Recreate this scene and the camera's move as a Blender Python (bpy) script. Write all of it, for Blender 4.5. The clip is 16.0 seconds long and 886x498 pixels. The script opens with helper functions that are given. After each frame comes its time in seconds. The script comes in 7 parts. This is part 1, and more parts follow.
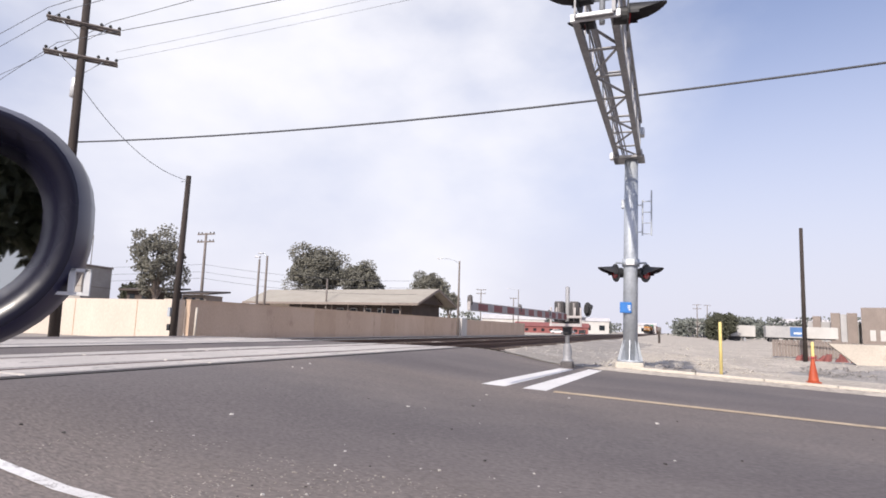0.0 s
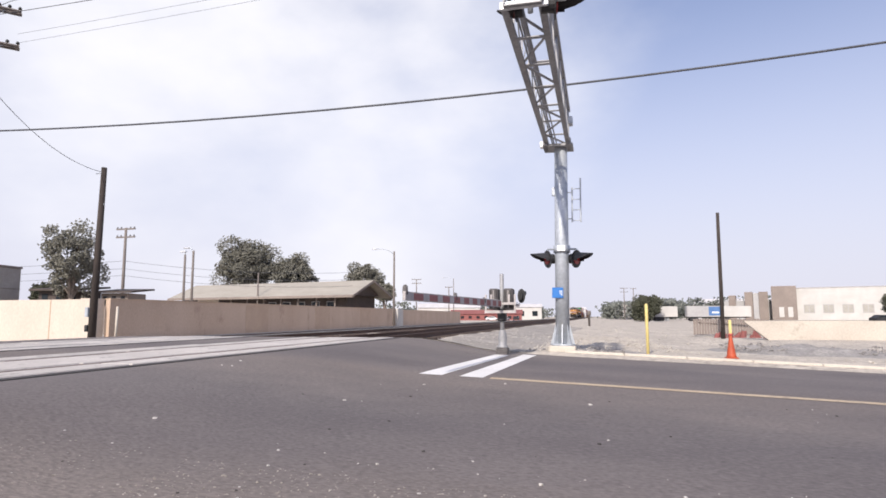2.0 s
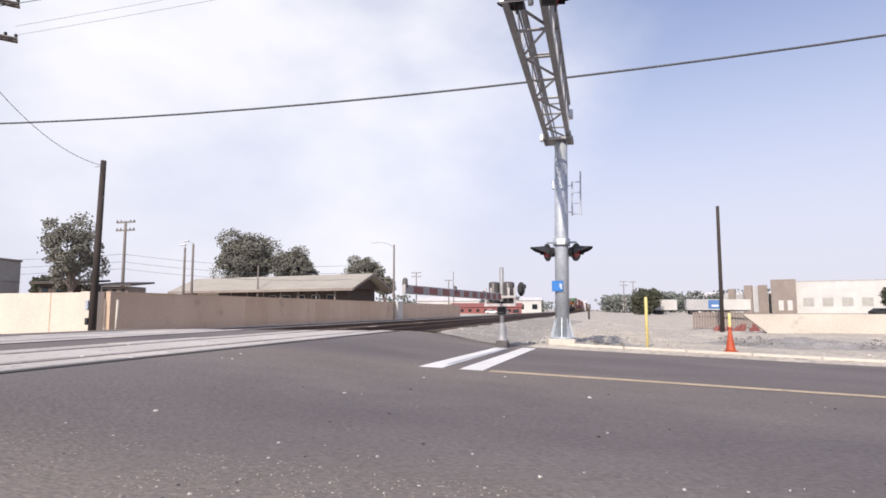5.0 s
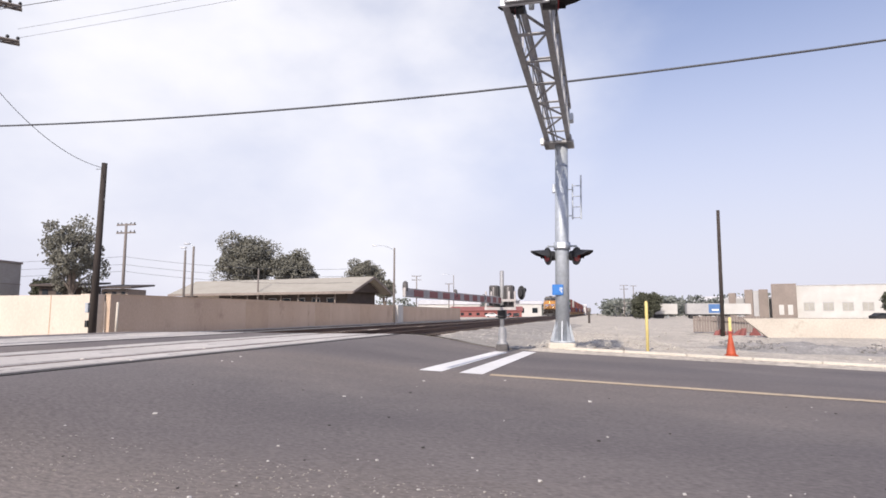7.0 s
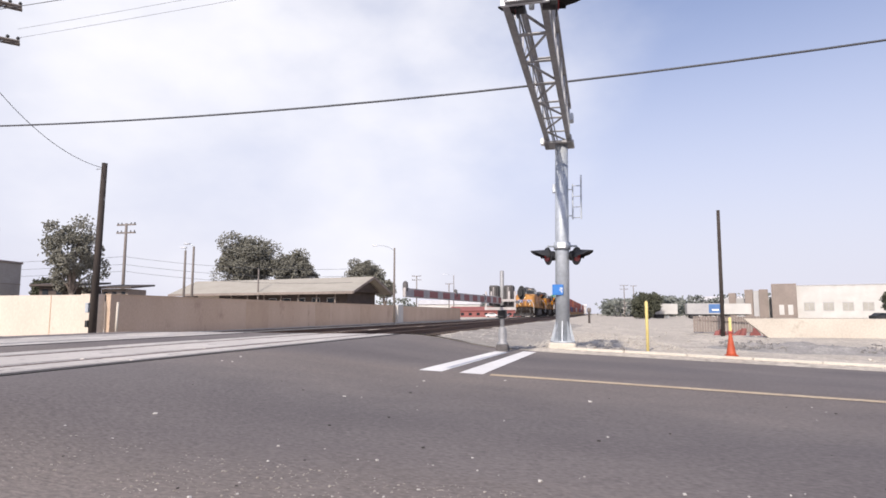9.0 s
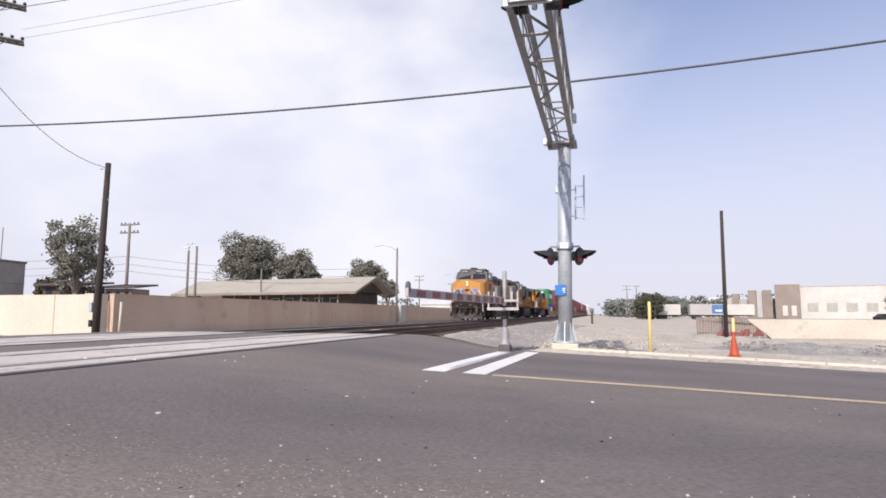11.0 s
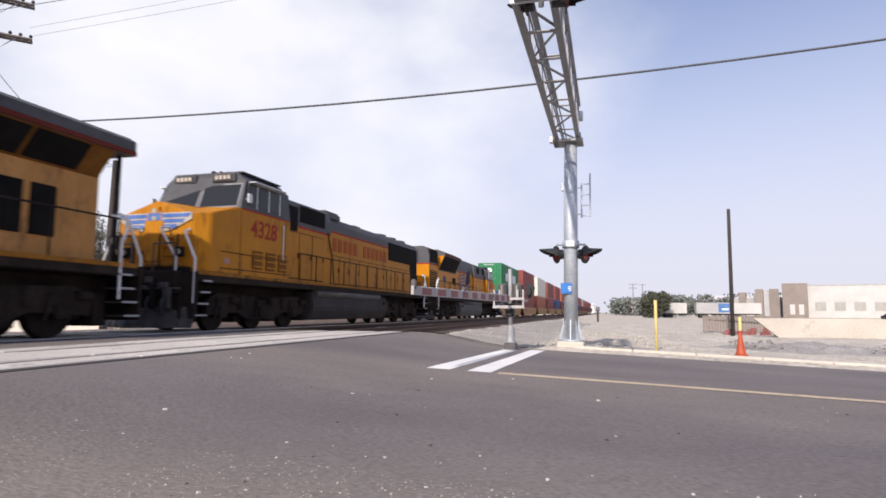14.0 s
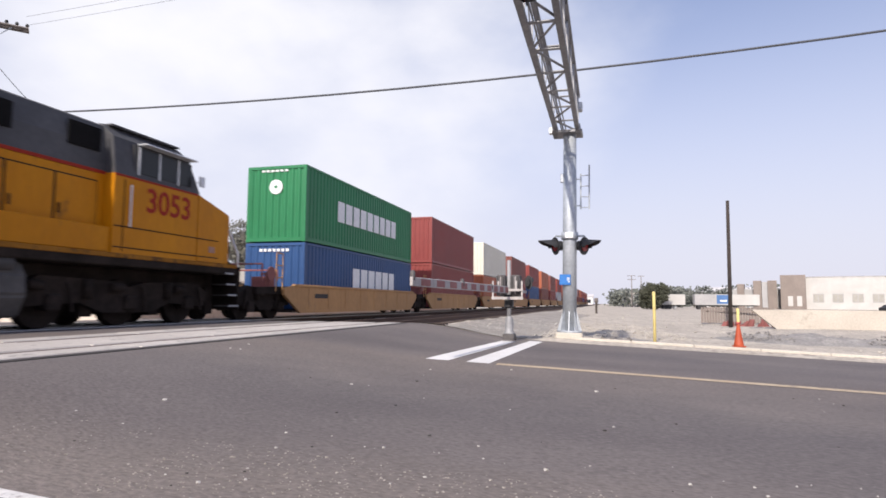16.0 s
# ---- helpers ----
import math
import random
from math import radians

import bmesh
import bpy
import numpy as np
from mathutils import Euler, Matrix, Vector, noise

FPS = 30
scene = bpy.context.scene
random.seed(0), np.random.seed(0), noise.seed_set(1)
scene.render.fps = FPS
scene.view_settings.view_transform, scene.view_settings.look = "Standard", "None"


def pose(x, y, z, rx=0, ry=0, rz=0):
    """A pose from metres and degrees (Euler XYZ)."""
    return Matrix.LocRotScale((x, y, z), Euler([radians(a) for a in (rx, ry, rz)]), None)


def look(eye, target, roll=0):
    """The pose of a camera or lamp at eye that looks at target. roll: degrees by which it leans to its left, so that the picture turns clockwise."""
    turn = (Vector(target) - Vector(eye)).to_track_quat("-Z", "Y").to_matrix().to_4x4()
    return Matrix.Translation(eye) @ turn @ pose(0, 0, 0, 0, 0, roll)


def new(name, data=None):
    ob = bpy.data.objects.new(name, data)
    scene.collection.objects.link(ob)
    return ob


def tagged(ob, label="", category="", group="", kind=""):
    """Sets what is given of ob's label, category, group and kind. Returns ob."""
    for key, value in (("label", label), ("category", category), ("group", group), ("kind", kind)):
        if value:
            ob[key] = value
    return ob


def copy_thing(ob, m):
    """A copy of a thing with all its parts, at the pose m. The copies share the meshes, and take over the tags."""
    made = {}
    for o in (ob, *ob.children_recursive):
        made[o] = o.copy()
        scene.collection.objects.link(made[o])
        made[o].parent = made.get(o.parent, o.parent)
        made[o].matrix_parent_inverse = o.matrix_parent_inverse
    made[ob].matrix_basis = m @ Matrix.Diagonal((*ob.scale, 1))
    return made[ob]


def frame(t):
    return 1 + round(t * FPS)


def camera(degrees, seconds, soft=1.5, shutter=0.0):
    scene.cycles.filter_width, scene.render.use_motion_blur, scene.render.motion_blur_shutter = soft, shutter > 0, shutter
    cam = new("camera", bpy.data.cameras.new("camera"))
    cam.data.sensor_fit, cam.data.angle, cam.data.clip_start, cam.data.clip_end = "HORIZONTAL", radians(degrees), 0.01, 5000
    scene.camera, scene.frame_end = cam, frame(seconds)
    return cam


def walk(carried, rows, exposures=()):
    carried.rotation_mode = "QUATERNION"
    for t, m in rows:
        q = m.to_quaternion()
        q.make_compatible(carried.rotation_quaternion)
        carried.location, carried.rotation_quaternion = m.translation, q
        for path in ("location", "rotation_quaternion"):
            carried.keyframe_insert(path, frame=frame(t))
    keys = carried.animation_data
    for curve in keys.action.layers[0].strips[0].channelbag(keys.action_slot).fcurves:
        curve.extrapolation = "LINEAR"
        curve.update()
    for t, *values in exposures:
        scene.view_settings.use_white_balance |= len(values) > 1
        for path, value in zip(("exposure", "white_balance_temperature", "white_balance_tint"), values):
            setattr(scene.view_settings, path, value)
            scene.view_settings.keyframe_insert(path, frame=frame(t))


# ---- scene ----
# World: x across the railway, y along it, z up; rail tops at 0.43 m.
cam = camera(73.0, 16.0, soft=1.7, shutter=0.15)
EYE = 1.0
FX, FY = -0.02, 0.078        # small step forward, past the wing mirror
PATH = [
    (0.0, pose(0, 0, EYE, 97.34, -1.80, 20.66)),
    (0.2, pose(0, 0, EYE, 96.00, -0.70, 19.35)),
    (0.4, pose(0, 0, EYE, 94.35, 0.20, 17.00)),
    (0.5, pose(0, 0, EYE, 94.82, 0.19, 18.32)),
    (0.6, pose(0, 0, EYE, 94.62, 0.25, 18.45)),
    (0.7, pose(0, 0, EYE, 94.40, 0.32, 18.20)),
    (0.8, pose(FX * 0.35, FY * 0.35, EYE, 93.90, 0.45, 16.50)),
    (1.0, pose(FX, FY, EYE, 94.02, 0.53, 15.24)),
    (1.5, pose(FX, FY, EYE, 94.10, 0.69, 15.20)),
    (1.6, pose(FX, FY, EYE, 96.45, 0.20, 14.64)),
    (2.0, pose(FX, FY, EYE, 96.47, 0.18, 14.60)),
    (2.5, pose(FX, FY, EYE, 96.52, 0.08, 14.70)),
    (3.0, pose(FX, FY, EYE, 95.98, 0.12, 14.60)),
    (3.5, pose(FX, FY, EYE, 95.84, 0.14, 14.58)),
    (4.0, pose(FX, FY, EYE, 95.82, 0.18, 14.57)),
    (6.5, pose(FX, FY, EYE, 95.93, 0.06, 14.61)),
    (7.0, pose(FX, FY, EYE, 96.15, 0.00, 14.60)),
    (7.5, pose(FX, FY, EYE, 95.96, 0.03, 14.60)),
    (8.0, pose(FX, FY, EYE, 96.31, -0.00, 14.53)),
    (8.5, pose(FX, FY, EYE, 96.16, -0.04, 14.53)),
    (9.0, pose(FX, FY, EYE, 96.15, 0.00, 14.61)),
    (11.5, pose(FX, FY, EYE, 96.16, -0.21, 15.06)),
    (12.0, pose(FX, FY, EYE, 96.09, -0.40, 15.53)),
    (12.5, pose(FX, FY, EYE, 96.09, -0.42, 15.61)),
    (13.0, pose(FX, FY, EYE, 96.05, -0.33, 15.47)),
    (13.5, pose(FX, FY, EYE, 96.00, -0.38, 15.39)),
    (14.0, pose(FX, FY, EYE, 95.96, -0.29, 15.38)),
    (14.5, pose(FX, FY, EYE, 95.92, -0.35, 15.35)),
    (15.0, pose(FX, FY, EYE, 95.71, -0.19, 15.27)),
    (15.5, pose(FX, FY, EYE, 95.41, -0.26, 15.27)),
    (16.0, pose(FX, FY, EYE, 95.12, -0.37, 15.27)),
]
walk(cam, PATH)

# ---- light ----
SUN_DIR = Vector((-0.11, -0.80, 0.58)).normalized()   # towards the sun


def build_world():
    w = bpy.data.worlds.new("sky")
    w.use_nodes = True
    nt = w.node_tree
    nt.nodes.clear()
    N, L = nt.nodes.new, nt.links.new
    out, bg = N("ShaderNodeOutputWorld"), N("ShaderNodeBackground")
    sky = N("ShaderNodeTexSky")
    sky.sky_type, sky.sun_disc = "NISHITA", False
    sky.sun_elevation = math.asin(SUN_DIR.z)
    sky.sun_rotation = math.atan2(SUN_DIR.x, SUN_DIR.y)
    sky.air_density, sky.dust_density, sky.ozone_density = 1.0, 2.5, 2.0
    gain = N("ShaderNodeVectorMath")
    gain.operation = "MULTIPLY"
    gain.inputs[1].default_value = (0.128, 0.137, 0.170)
    L(sky.outputs[0], gain.inputs[0])
    co = N("ShaderNodeTexCoord")
    sep = N("ShaderNodeSeparateXYZ")
    L(co.outputs["Generated"], sep.inputs[0])
    # thin haze that thickens towards the horizon
    haze = N("ShaderNodeMapRange")
    haze.interpolation_type = "SMOOTHSTEP"
    haze.inputs["From Min"].default_value, haze.inputs["From Max"].default_value = 0.0, 0.62
    haze.inputs["To Min"].default_value, haze.inputs["To Max"].default_value = 0.94, 0.10
    L(sep.outputs["Z"], haze.inputs["Value"])
    # a broad veil of high cloud, thickest over the town beyond the tracks
    veil = N("ShaderNodeVectorMath")
    veil.operation = "DOT_PRODUCT"
    veil.inputs[1].default_value = Vector((-0.47, 0.72, 0.51)).normalized()
    L(co.outputs["Generated"], veil.inputs[0])
    noise_t = N("ShaderNodeTexNoise")
    noise_t.inputs["Scale"].default_value, noise_t.inputs["Detail"].default_value = 2.8, 6
    noise_t.inputs["Roughness"].default_value = 0.5
    streak = N("ShaderNodeMapping")
    streak.inputs["Scale"].default_value = (1.0, 1.0, 1.7)
    streak.inputs["Rotation"].default_value = (0.0, radians(14), 0.0)
    L(co.outputs["Generated"], streak.inputs["Vector"])
    L(streak.outputs[0], noise_t.inputs["Vector"])
    add = N("ShaderNodeMath")
    add.operation = "MULTIPLY_ADD"
    add.inputs[1].default_value = 0.40
    L(noise_t.outputs["Fac"], add.inputs[0])
    L(veil.outputs["Value"], add.inputs[2])
    cloud = N("ShaderNodeMapRange")
    cloud.interpolation_type = "SMOOTHSTEP"
    cloud.inputs["From Min"].default_value, cloud.inputs["From Max"].default_value = 0.98, 1.27
    L(add.outputs[0], cloud.inputs["Value"])
    m1, m2 = N("ShaderNodeMix"), N("ShaderNodeMix")
    for m in (m1, m2):
        m.data_type = "RGBA"
    m1.inputs[7].default_value = (0.81, 0.805, 0.93, 1)
    m2.inputs[7].default_value = (1.02, 1.01, 1.07, 1)
    L(haze.outputs[0], m1.inputs[0])
    L(gain.outputs[0], m1.inputs[6])
    L(m1.outputs[2], m2.inputs[6])
    L(cloud.outputs[0], m2.inputs[0])
    L(m2.outputs[2], bg.inputs[0])
    bg.inputs[1].default_value = 1.0
    L(bg.outputs[0], out.inputs[0])
    scene.world = w


build_world()
sun = new("sun", bpy.data.lights.new("sun", "SUN"))
sun.data.energy, sun.data.angle, sun.data.color = 5.0, radians(1.2), (1.0, 0.91, 0.81)
sun.matrix_world = look((0, 0, 60), Vector((0, 0, 60)) - SUN_DIR)
scene.view_settings.exposure = 0.0


# ---- materials ----
def surf(name, a, b, rough=0.7, metal=0.0, big=0.6, fine=14.0, bump=0.15, grain=0.12, vary=0.0, spots=None, axis=(1, 1, 1), emit=0.0, coat=0.0, spec=0.5):
    """Two tones mixed by broad stains and fine grain. vary: brightness from piece to piece. spots: (colour, scale, threshold)."""
    m = bpy.data.materials.new(name)
    m.use_nodes = True
    nt = m.node_tree
    N, L = nt.nodes.new, nt.links.new
    p = nt.nodes["Principled BSDF"]
    p.inputs["Metallic"].default_value = metal
    p.inputs["Coat Weight"].default_value = coat
    p.inputs["Specular IOR Level"].default_value = spec
    co, mp = N("ShaderNodeTexCoord"), N("ShaderNodeMapping")
    mp.inputs["Scale"].default_value = axis
    L(co.outputs["Object"], mp.inputs["Vector"])
    n1, n2 = N("ShaderNodeTexNoise"), N("ShaderNodeTexNoise")
    n1.inputs["Scale"].default_value, n1.inputs["Detail"].default_value, n1.inputs["Roughness"].default_value = big, 5, 0.6
    n2.inputs["Scale"].default_value, n2.inputs["Detail"].default_value = fine, 4
    for n in (n1, n2):
        L(mp.outputs[0], n.inputs["Vector"])
    r1 = N("ShaderNodeMapRange")
    r1.inputs["From Min"].default_value, r1.inputs["From Max"].default_value = 0.33, 0.67
    L(n1.outputs["Fac"], r1.inputs["Value"])
    mix = N("ShaderNodeMix")
    mix.data_type = "RGBA"
    mix.inputs[6].default_value, mix.inputs[7].default_value = (*a, 1), (*b, 1)
    L(r1.outputs[0], mix.inputs[0])
    g = N("ShaderNodeMapRange")
    g.inputs["From Min"].default_value, g.inputs["From Max"].default_value = 0.25, 0.75
    g.inputs["To Min"].default_value, g.inputs["To Max"].default_value = 1 - grain, 1 + grain
    L(n2.outputs["Fac"], g.inputs["Value"])
    mul = N("ShaderNodeVectorMath")
    mul.operation = "SCALE"
    L(mix.outputs[2], mul.inputs[0])
    scale_out = g.outputs[0]
    if vary:
        oi, vr, mm = N("ShaderNodeObjectInfo"), N("ShaderNodeMapRange"), N("ShaderNodeMath")
        vr.inputs["To Min"].default_value, vr.inputs["To Max"].default_value = 1 - vary, 1 + vary
        L(oi.outputs["Random"], vr.inputs["Value"])
        mm.operation = "MULTIPLY"
        L(vr.outputs[0], mm.inputs[0])
        L(scale_out, mm.inputs[1])
        scale_out = mm.outputs[0]
    L(scale_out, mul.inputs["Scale"])
    col = mul.outputs[0]
    if spots:
        sc, ssc, th = spots
        n3, r3, mx = N("ShaderNodeTexNoise"), N("ShaderNodeMapRange"), N("ShaderNodeMix")
        n3.inputs["Scale"].default_value, n3.inputs["Detail"].default_value, n3.inputs["Roughness"].default_value = ssc, 6, 0.7
        L(mp.outputs[0], n3.inputs["Vector"])
        r3.inputs["From Min"].default_value, r3.inputs["From Max"].default_value = th, th + 0.1
        L(n3.outputs["Fac"], r3.inputs["Value"])
        mx.data_type = "RGBA"
        mx.inputs[7].default_value = (*sc, 1)
        L(r3.outputs[0], mx.inputs[0])
        L(col, mx.inputs[6])
        col = mx.outputs[2]
    L(col, p.inputs["Base Color"])
    rr = N("ShaderNodeMapRange")
    rr.inputs["To Min"].default_value, rr.inputs["To Max"].default_value = max(0.03, rough - 0.1), min(1, rough + 0.1)
    L(n1.outputs["Fac"], rr.inputs["Value"])
    L(rr.outputs[0], p.inputs["Roughness"])
    if bump:
        bp = N("ShaderNodeBump")
        bp.inputs["Strength"].default_value, bp.inputs["Distance"].default_value = bump, 0.02
        L(n2.outputs["Fac"], bp.inputs["Height"])
        L(bp.outputs[0], p.inputs["Normal"])
    if emit:
        p.inputs["Emission Color"].default_value = (*a, 1)
        p.inputs["Emission Strength"].default_value = emit
    return m


def glass_mat(name, tint, rough=0.05, alpha=1.0):
    m = bpy.data.materials.new(name)
    m.use_nodes = True
    p = m.node_tree.nodes["Principled BSDF"]
    p.inputs["Base Color"].default_value = (*tint, 1)
    p.inputs["Roughness"].default_value = rough
    p.inputs["Specular IOR Level"].default_value = 0.22
    return m


M = {}
M["asphalt"] = surf("asphalt", (0.110, 0.094, 0.092), (0.172, 0.148, 0.138), 0.85, big=0.45, fine=45, bump=0.5, grain=0.34, spots=((0.27, 0.245, 0.225), 34, 0.62), axis=(0.5, 1, 1))


def road_wear(m, bands):
    """Bare pale aggregate and dark oily lanes that run along the road; bands: (y, factor)."""
    nt = m.node_tree
    N, L = nt.nodes.new, nt.links.new
    p = nt.nodes["Principled BSDF"]
    src = p.inputs["Base Color"].links[0].from_socket
    co, sp, mp, nz = N("ShaderNodeTexCoord"), N("ShaderNodeSeparateXYZ"), N("ShaderNodeMapping"), N("ShaderNodeTexNoise")
    L(co.outputs["Object"], sp.inputs[0])
    mp.inputs["Scale"].default_value = (0.5, 1, 1)
    L(co.outputs["Object"], mp.inputs["Vector"])
    L(mp.outputs[0], nz.inputs["Vector"])
    nz.inputs["Scale"].default_value, nz.inputs["Detail"].default_value, nz.inputs["Roughness"].default_value = 0.9, 8, 0.75
    ma, md, ramp = N("ShaderNodeMath"), N("ShaderNodeMath"), N("ShaderNodeValToRGB")
    ma.operation, md.operation = "MULTIPLY_ADD", "DIVIDE"
    L(nz.outputs["Fac"], ma.inputs[0])
    ma.inputs[1].default_value = 2.4
    L(sp.outputs["Y"], ma.inputs[2])
    L(ma.outputs[0], md.inputs[0])
    md.inputs[1].default_value = 20.0
    L(md.outputs[0], ramp.inputs[0])
    el = ramp.color_ramp.elements
    while len(el) < len(bands):
        el.new(0.5)
    for e, (y, f) in zip(el, bands):
        e.position, e.color = (y + 1.2) / 20.0, (f[0] / 2, f[1] / 2, f[2] / 2, 1)
    mul, dbl = N("ShaderNodeVectorMath"), N("ShaderNodeVectorMath")
    mul.operation, dbl.operation = "MULTIPLY", "SCALE"
    dbl.inputs["Scale"].default_value = 2.0
    L(src, mul.inputs[0])
    L(ramp.outputs["Color"], mul.inputs[1])
    L(mul.outputs[0], dbl.inputs[0])
    L(dbl.outputs[0], p.inputs["Base Color"])


road_wear(M["asphalt"], ((2.3, (1.22, 1.20, 1.15)), (3.0, (1.15, 1.13, 1.07)), (3.9, (0.95, 0.95, 0.96)), (5.4, (0.83, 0.84, 0.87)), (7.0, (1.02, 1.01, 0.99)), (8.3, (1.13, 1.10, 1.04)), (9.0, (0.98, 0.97, 0.97)), (12.0, (0.90, 0.90, 0.92)), (15.5, (1.03, 1.02, 1.0))))
M["grit"] = surf("worn_aggregate", (0.24, 0.21, 0.18), (0.40, 0.365, 0.33), 0.9, big=9, fine=30, bump=0.2, grain=0.3)
M["dirt"] = surf("dirt", (0.38, 0.335, 0.282), (0.51, 0.455, 0.385), 0.95, big=0.42, fine=7, bump=1.0, grain=0.36, spots=((0.23, 0.203, 0.172), 0.9, 0.55))
M["ballast"] = surf("ballast", (0.25, 0.225, 0.20), (0.34, 0.31, 0.275), 0.95, big=0.5, fine=22, bump=0.9, grain=0.35)
M["old_ballast"] = surf("oily_ballast", (0.075, 0.055, 0.048), (0.12, 0.09, 0.08), 0.95, big=0.5, fine=22, bump=0.9, grain=0.35)
M["concrete"] = surf("concrete", (0.41, 0.375, 0.345), (0.53, 0.49, 0.455), 0.85, big=0.9, fine=25, bump=0.25, grain=0.12, vary=0.08, spots=((0.22, 0.20, 0.185), 1.7, 0.55))
M["kerb"] = surf("kerb_concrete", (0.46, 0.415, 0.355), (0.55, 0.505, 0.435), 0.9, big=1.2, fine=25, bump=0.25, vary=0.07)
M["rail"] = surf("rusty_rail_steel", (0.085, 0.048, 0.035), (0.12, 0.07, 0.05), 0.7, 0.3, fine=20, bump=0.1)
M["shine"] = surf("polished_rail_head", (0.30, 0.28, 0.27), (0.42, 0.40, 0.39), 0.35, 0.9, fine=30, bump=0.03)
M["tie"] = surf("creosoted_tie", (0.05, 0.036, 0.03), (0.09, 0.066, 0.055), 0.9, big=2, fine=18, bump=0.4, axis=(0.3, 2, 1))
M["rubber"] = surf("flangeway_rubber", (0.035, 0.03, 0.03), (0.055, 0.05, 0.048), 0.9)
M["white_paint"] = surf("worn_white_road_paint", (0.66, 0.64, 0.62), (0.76, 0.74, 0.72), 0.8, big=1.5, fine=30, bump=0.2, spots=((0.33, 0.31, 0.30), 6, 0.62))
M["worn_line"] = surf("flaking_white_line", (0.60, 0.58, 0.56), (0.72, 0.70, 0.68), 0.85, big=2.5, fine=30, bump=0.2, spots=((0.24, 0.22, 0.21), 9, 0.53))
M["yellow_paint"] = surf("worn_yellow_road_paint", (0.42, 0.32, 0.215), (0.50, 0.40, 0.28), 0.8, big=1.5, fine=30, bump=0.2, spots=((0.22, 0.185, 0.155), 4, 0.56))
M["stucco"] = surf("tan_stucco", (0.49, 0.365, 0.275), (0.57, 0.44, 0.34), 0.95, big=0.35, fine=12, bump=0.35, grain=0.09, spots=((0.41, 0.30, 0.225), 0.8, 0.58), axis=(1, 1, 0.5))
M["stucco_pale"] = surf("pale_cream_stucco", (0.53, 0.46, 0.39), (0.61, 0.535, 0.455), 0.95, big=0.35, fine=12, bump=0.3, grain=0.09, spots=((0.45, 0.37, 0.30), 0.9, 0.60), axis=(1, 1, 0.5))
M["stucco_patch"] = surf("repainted_stucco", (0.46, 0.34, 0.25), (0.52, 0.39, 0.29), 0.95, big=0.9, fine=12, bump=0.3, grain=0.06)
M["white_wall"] = surf("white_painted_wall", (0.44, 0.427, 0.405), (0.52, 0.505, 0.482), 0.85, big=0.3, fine=8, bump=0.1, grain=0.05)
M["steel"] = surf("galvanised_steel", (0.36, 0.39, 0.43), (0.47, 0.50, 0.54), 0.55, 0.35, big=1.5, fine=12, bump=0.06, grain=0.10)
M["steel_pale"] = surf("galvanised_plate", (0.55, 0.56, 0.58), (0.66, 0.67, 0.69), 0.5, 0.3, big=2, fine=14, bump=0.05)
M["truss"] = surf("weathered_truss_steel", (0.24, 0.24, 0.25), (0.33, 0.33, 0.34), 0.6, 0.2, big=1.5, fine=12, bump=0.06, grain=0.12)
M["arm_red"] = surf("faded_arm_red", (0.25, 0.085, 0.08), (0.32, 0.12, 0.11), 0.7, big=4, fine=20, bump=0.05)
M["arm_white"] = surf("dusty_arm_white", (0.35, 0.32, 0.31), (0.45, 0.42, 0.41), 0.7, big=4, fine=20, bump=0.05)
M["gate_grey"] = surf("dusty_dark_enamel", (0.06, 0.055, 0.055), (0.11, 0.10, 0.10), 0.7, big=4, fine=20, bump=0.05)
M["black"] = surf("black_enamel", (0.016, 0.016, 0.018), (0.03, 0.03, 0.032), 0.55, big=2, fine=20, bump=0.05)
M["red_lens"] = surf("red_signal_lens", (0.26, 0.018, 0.022), (0.34, 0.03, 0.034), 0.3, big=5, fine=40, bump=0.1)
M["blue_sign"] = surf("blue_sign_enamel", (0.02, 0.14, 0.44), (0.03, 0.18, 0.50), 0.45)
M["emblem_navy"] = surf("faded_navy_panel", (0.05, 0.13, 0.30), (0.08, 0.17, 0.36), 0.6)
M["white_metal"] = surf("white_enamel", (0.70, 0.70, 0.71), (0.80, 0.80, 0.80), 0.5, big=2, fine=20, bump=0.05, spots=((0.42, 0.40, 0.38), 4, 0.64))
M["red_sheet"] = surf("red_reflective_sheet", (0.42, 0.06, 0.06), (0.48, 0.09, 0.085), 0.5)
M["pole_wood"] = surf("weathered_pole_wood", (0.026, 0.020, 0.018), (0.055, 0.042, 0.036), 0.9, big=2, fine=16, bump=0.4, axis=(3, 3, 0.25))
M["grey_wood"] = surf("grey_pole_wood", (0.13, 0.11, 0.10), (0.19, 0.165, 0.15), 0.9, big=2, fine=16, bump=0.4, axis=(3, 3, 0.25))
M["cable"] = surf("cable_sheath", (0.05, 0.052, 0.06), (0.08, 0.083, 0.095), 0.6, bump=0)
M["yellow_post"] = surf("yellow_bollard_paint", (0.62, 0.50, 0.18), (0.70, 0.58, 0.24), 0.55, big=3, fine=25, bump=0.08, spots=((0.45, 0.33, 0.12), 7, 0.66))
M["orange"] = surf("orange_cone_plastic", (0.36, 0.055, 0.018), (0.44, 0.08, 0.028), 0.6, big=5, fine=30, bump=0.05, spots=((0.35, 0.09, 0.04), 9, 0.66))
M["leaf"] = surf("grey_green_leaves", (0.125, 0.122, 0.098), (0.20, 0.192, 0.158), 0.75, big=1.2, fine=12, bump=0, grain=0.3)
M["leaf_dark"] = surf("dark_leaves", (0.042, 0.046, 0.028), (0.078, 0.080, 0.050), 0.75, big=1.2, fine=12, bump=0, grain=0.3)
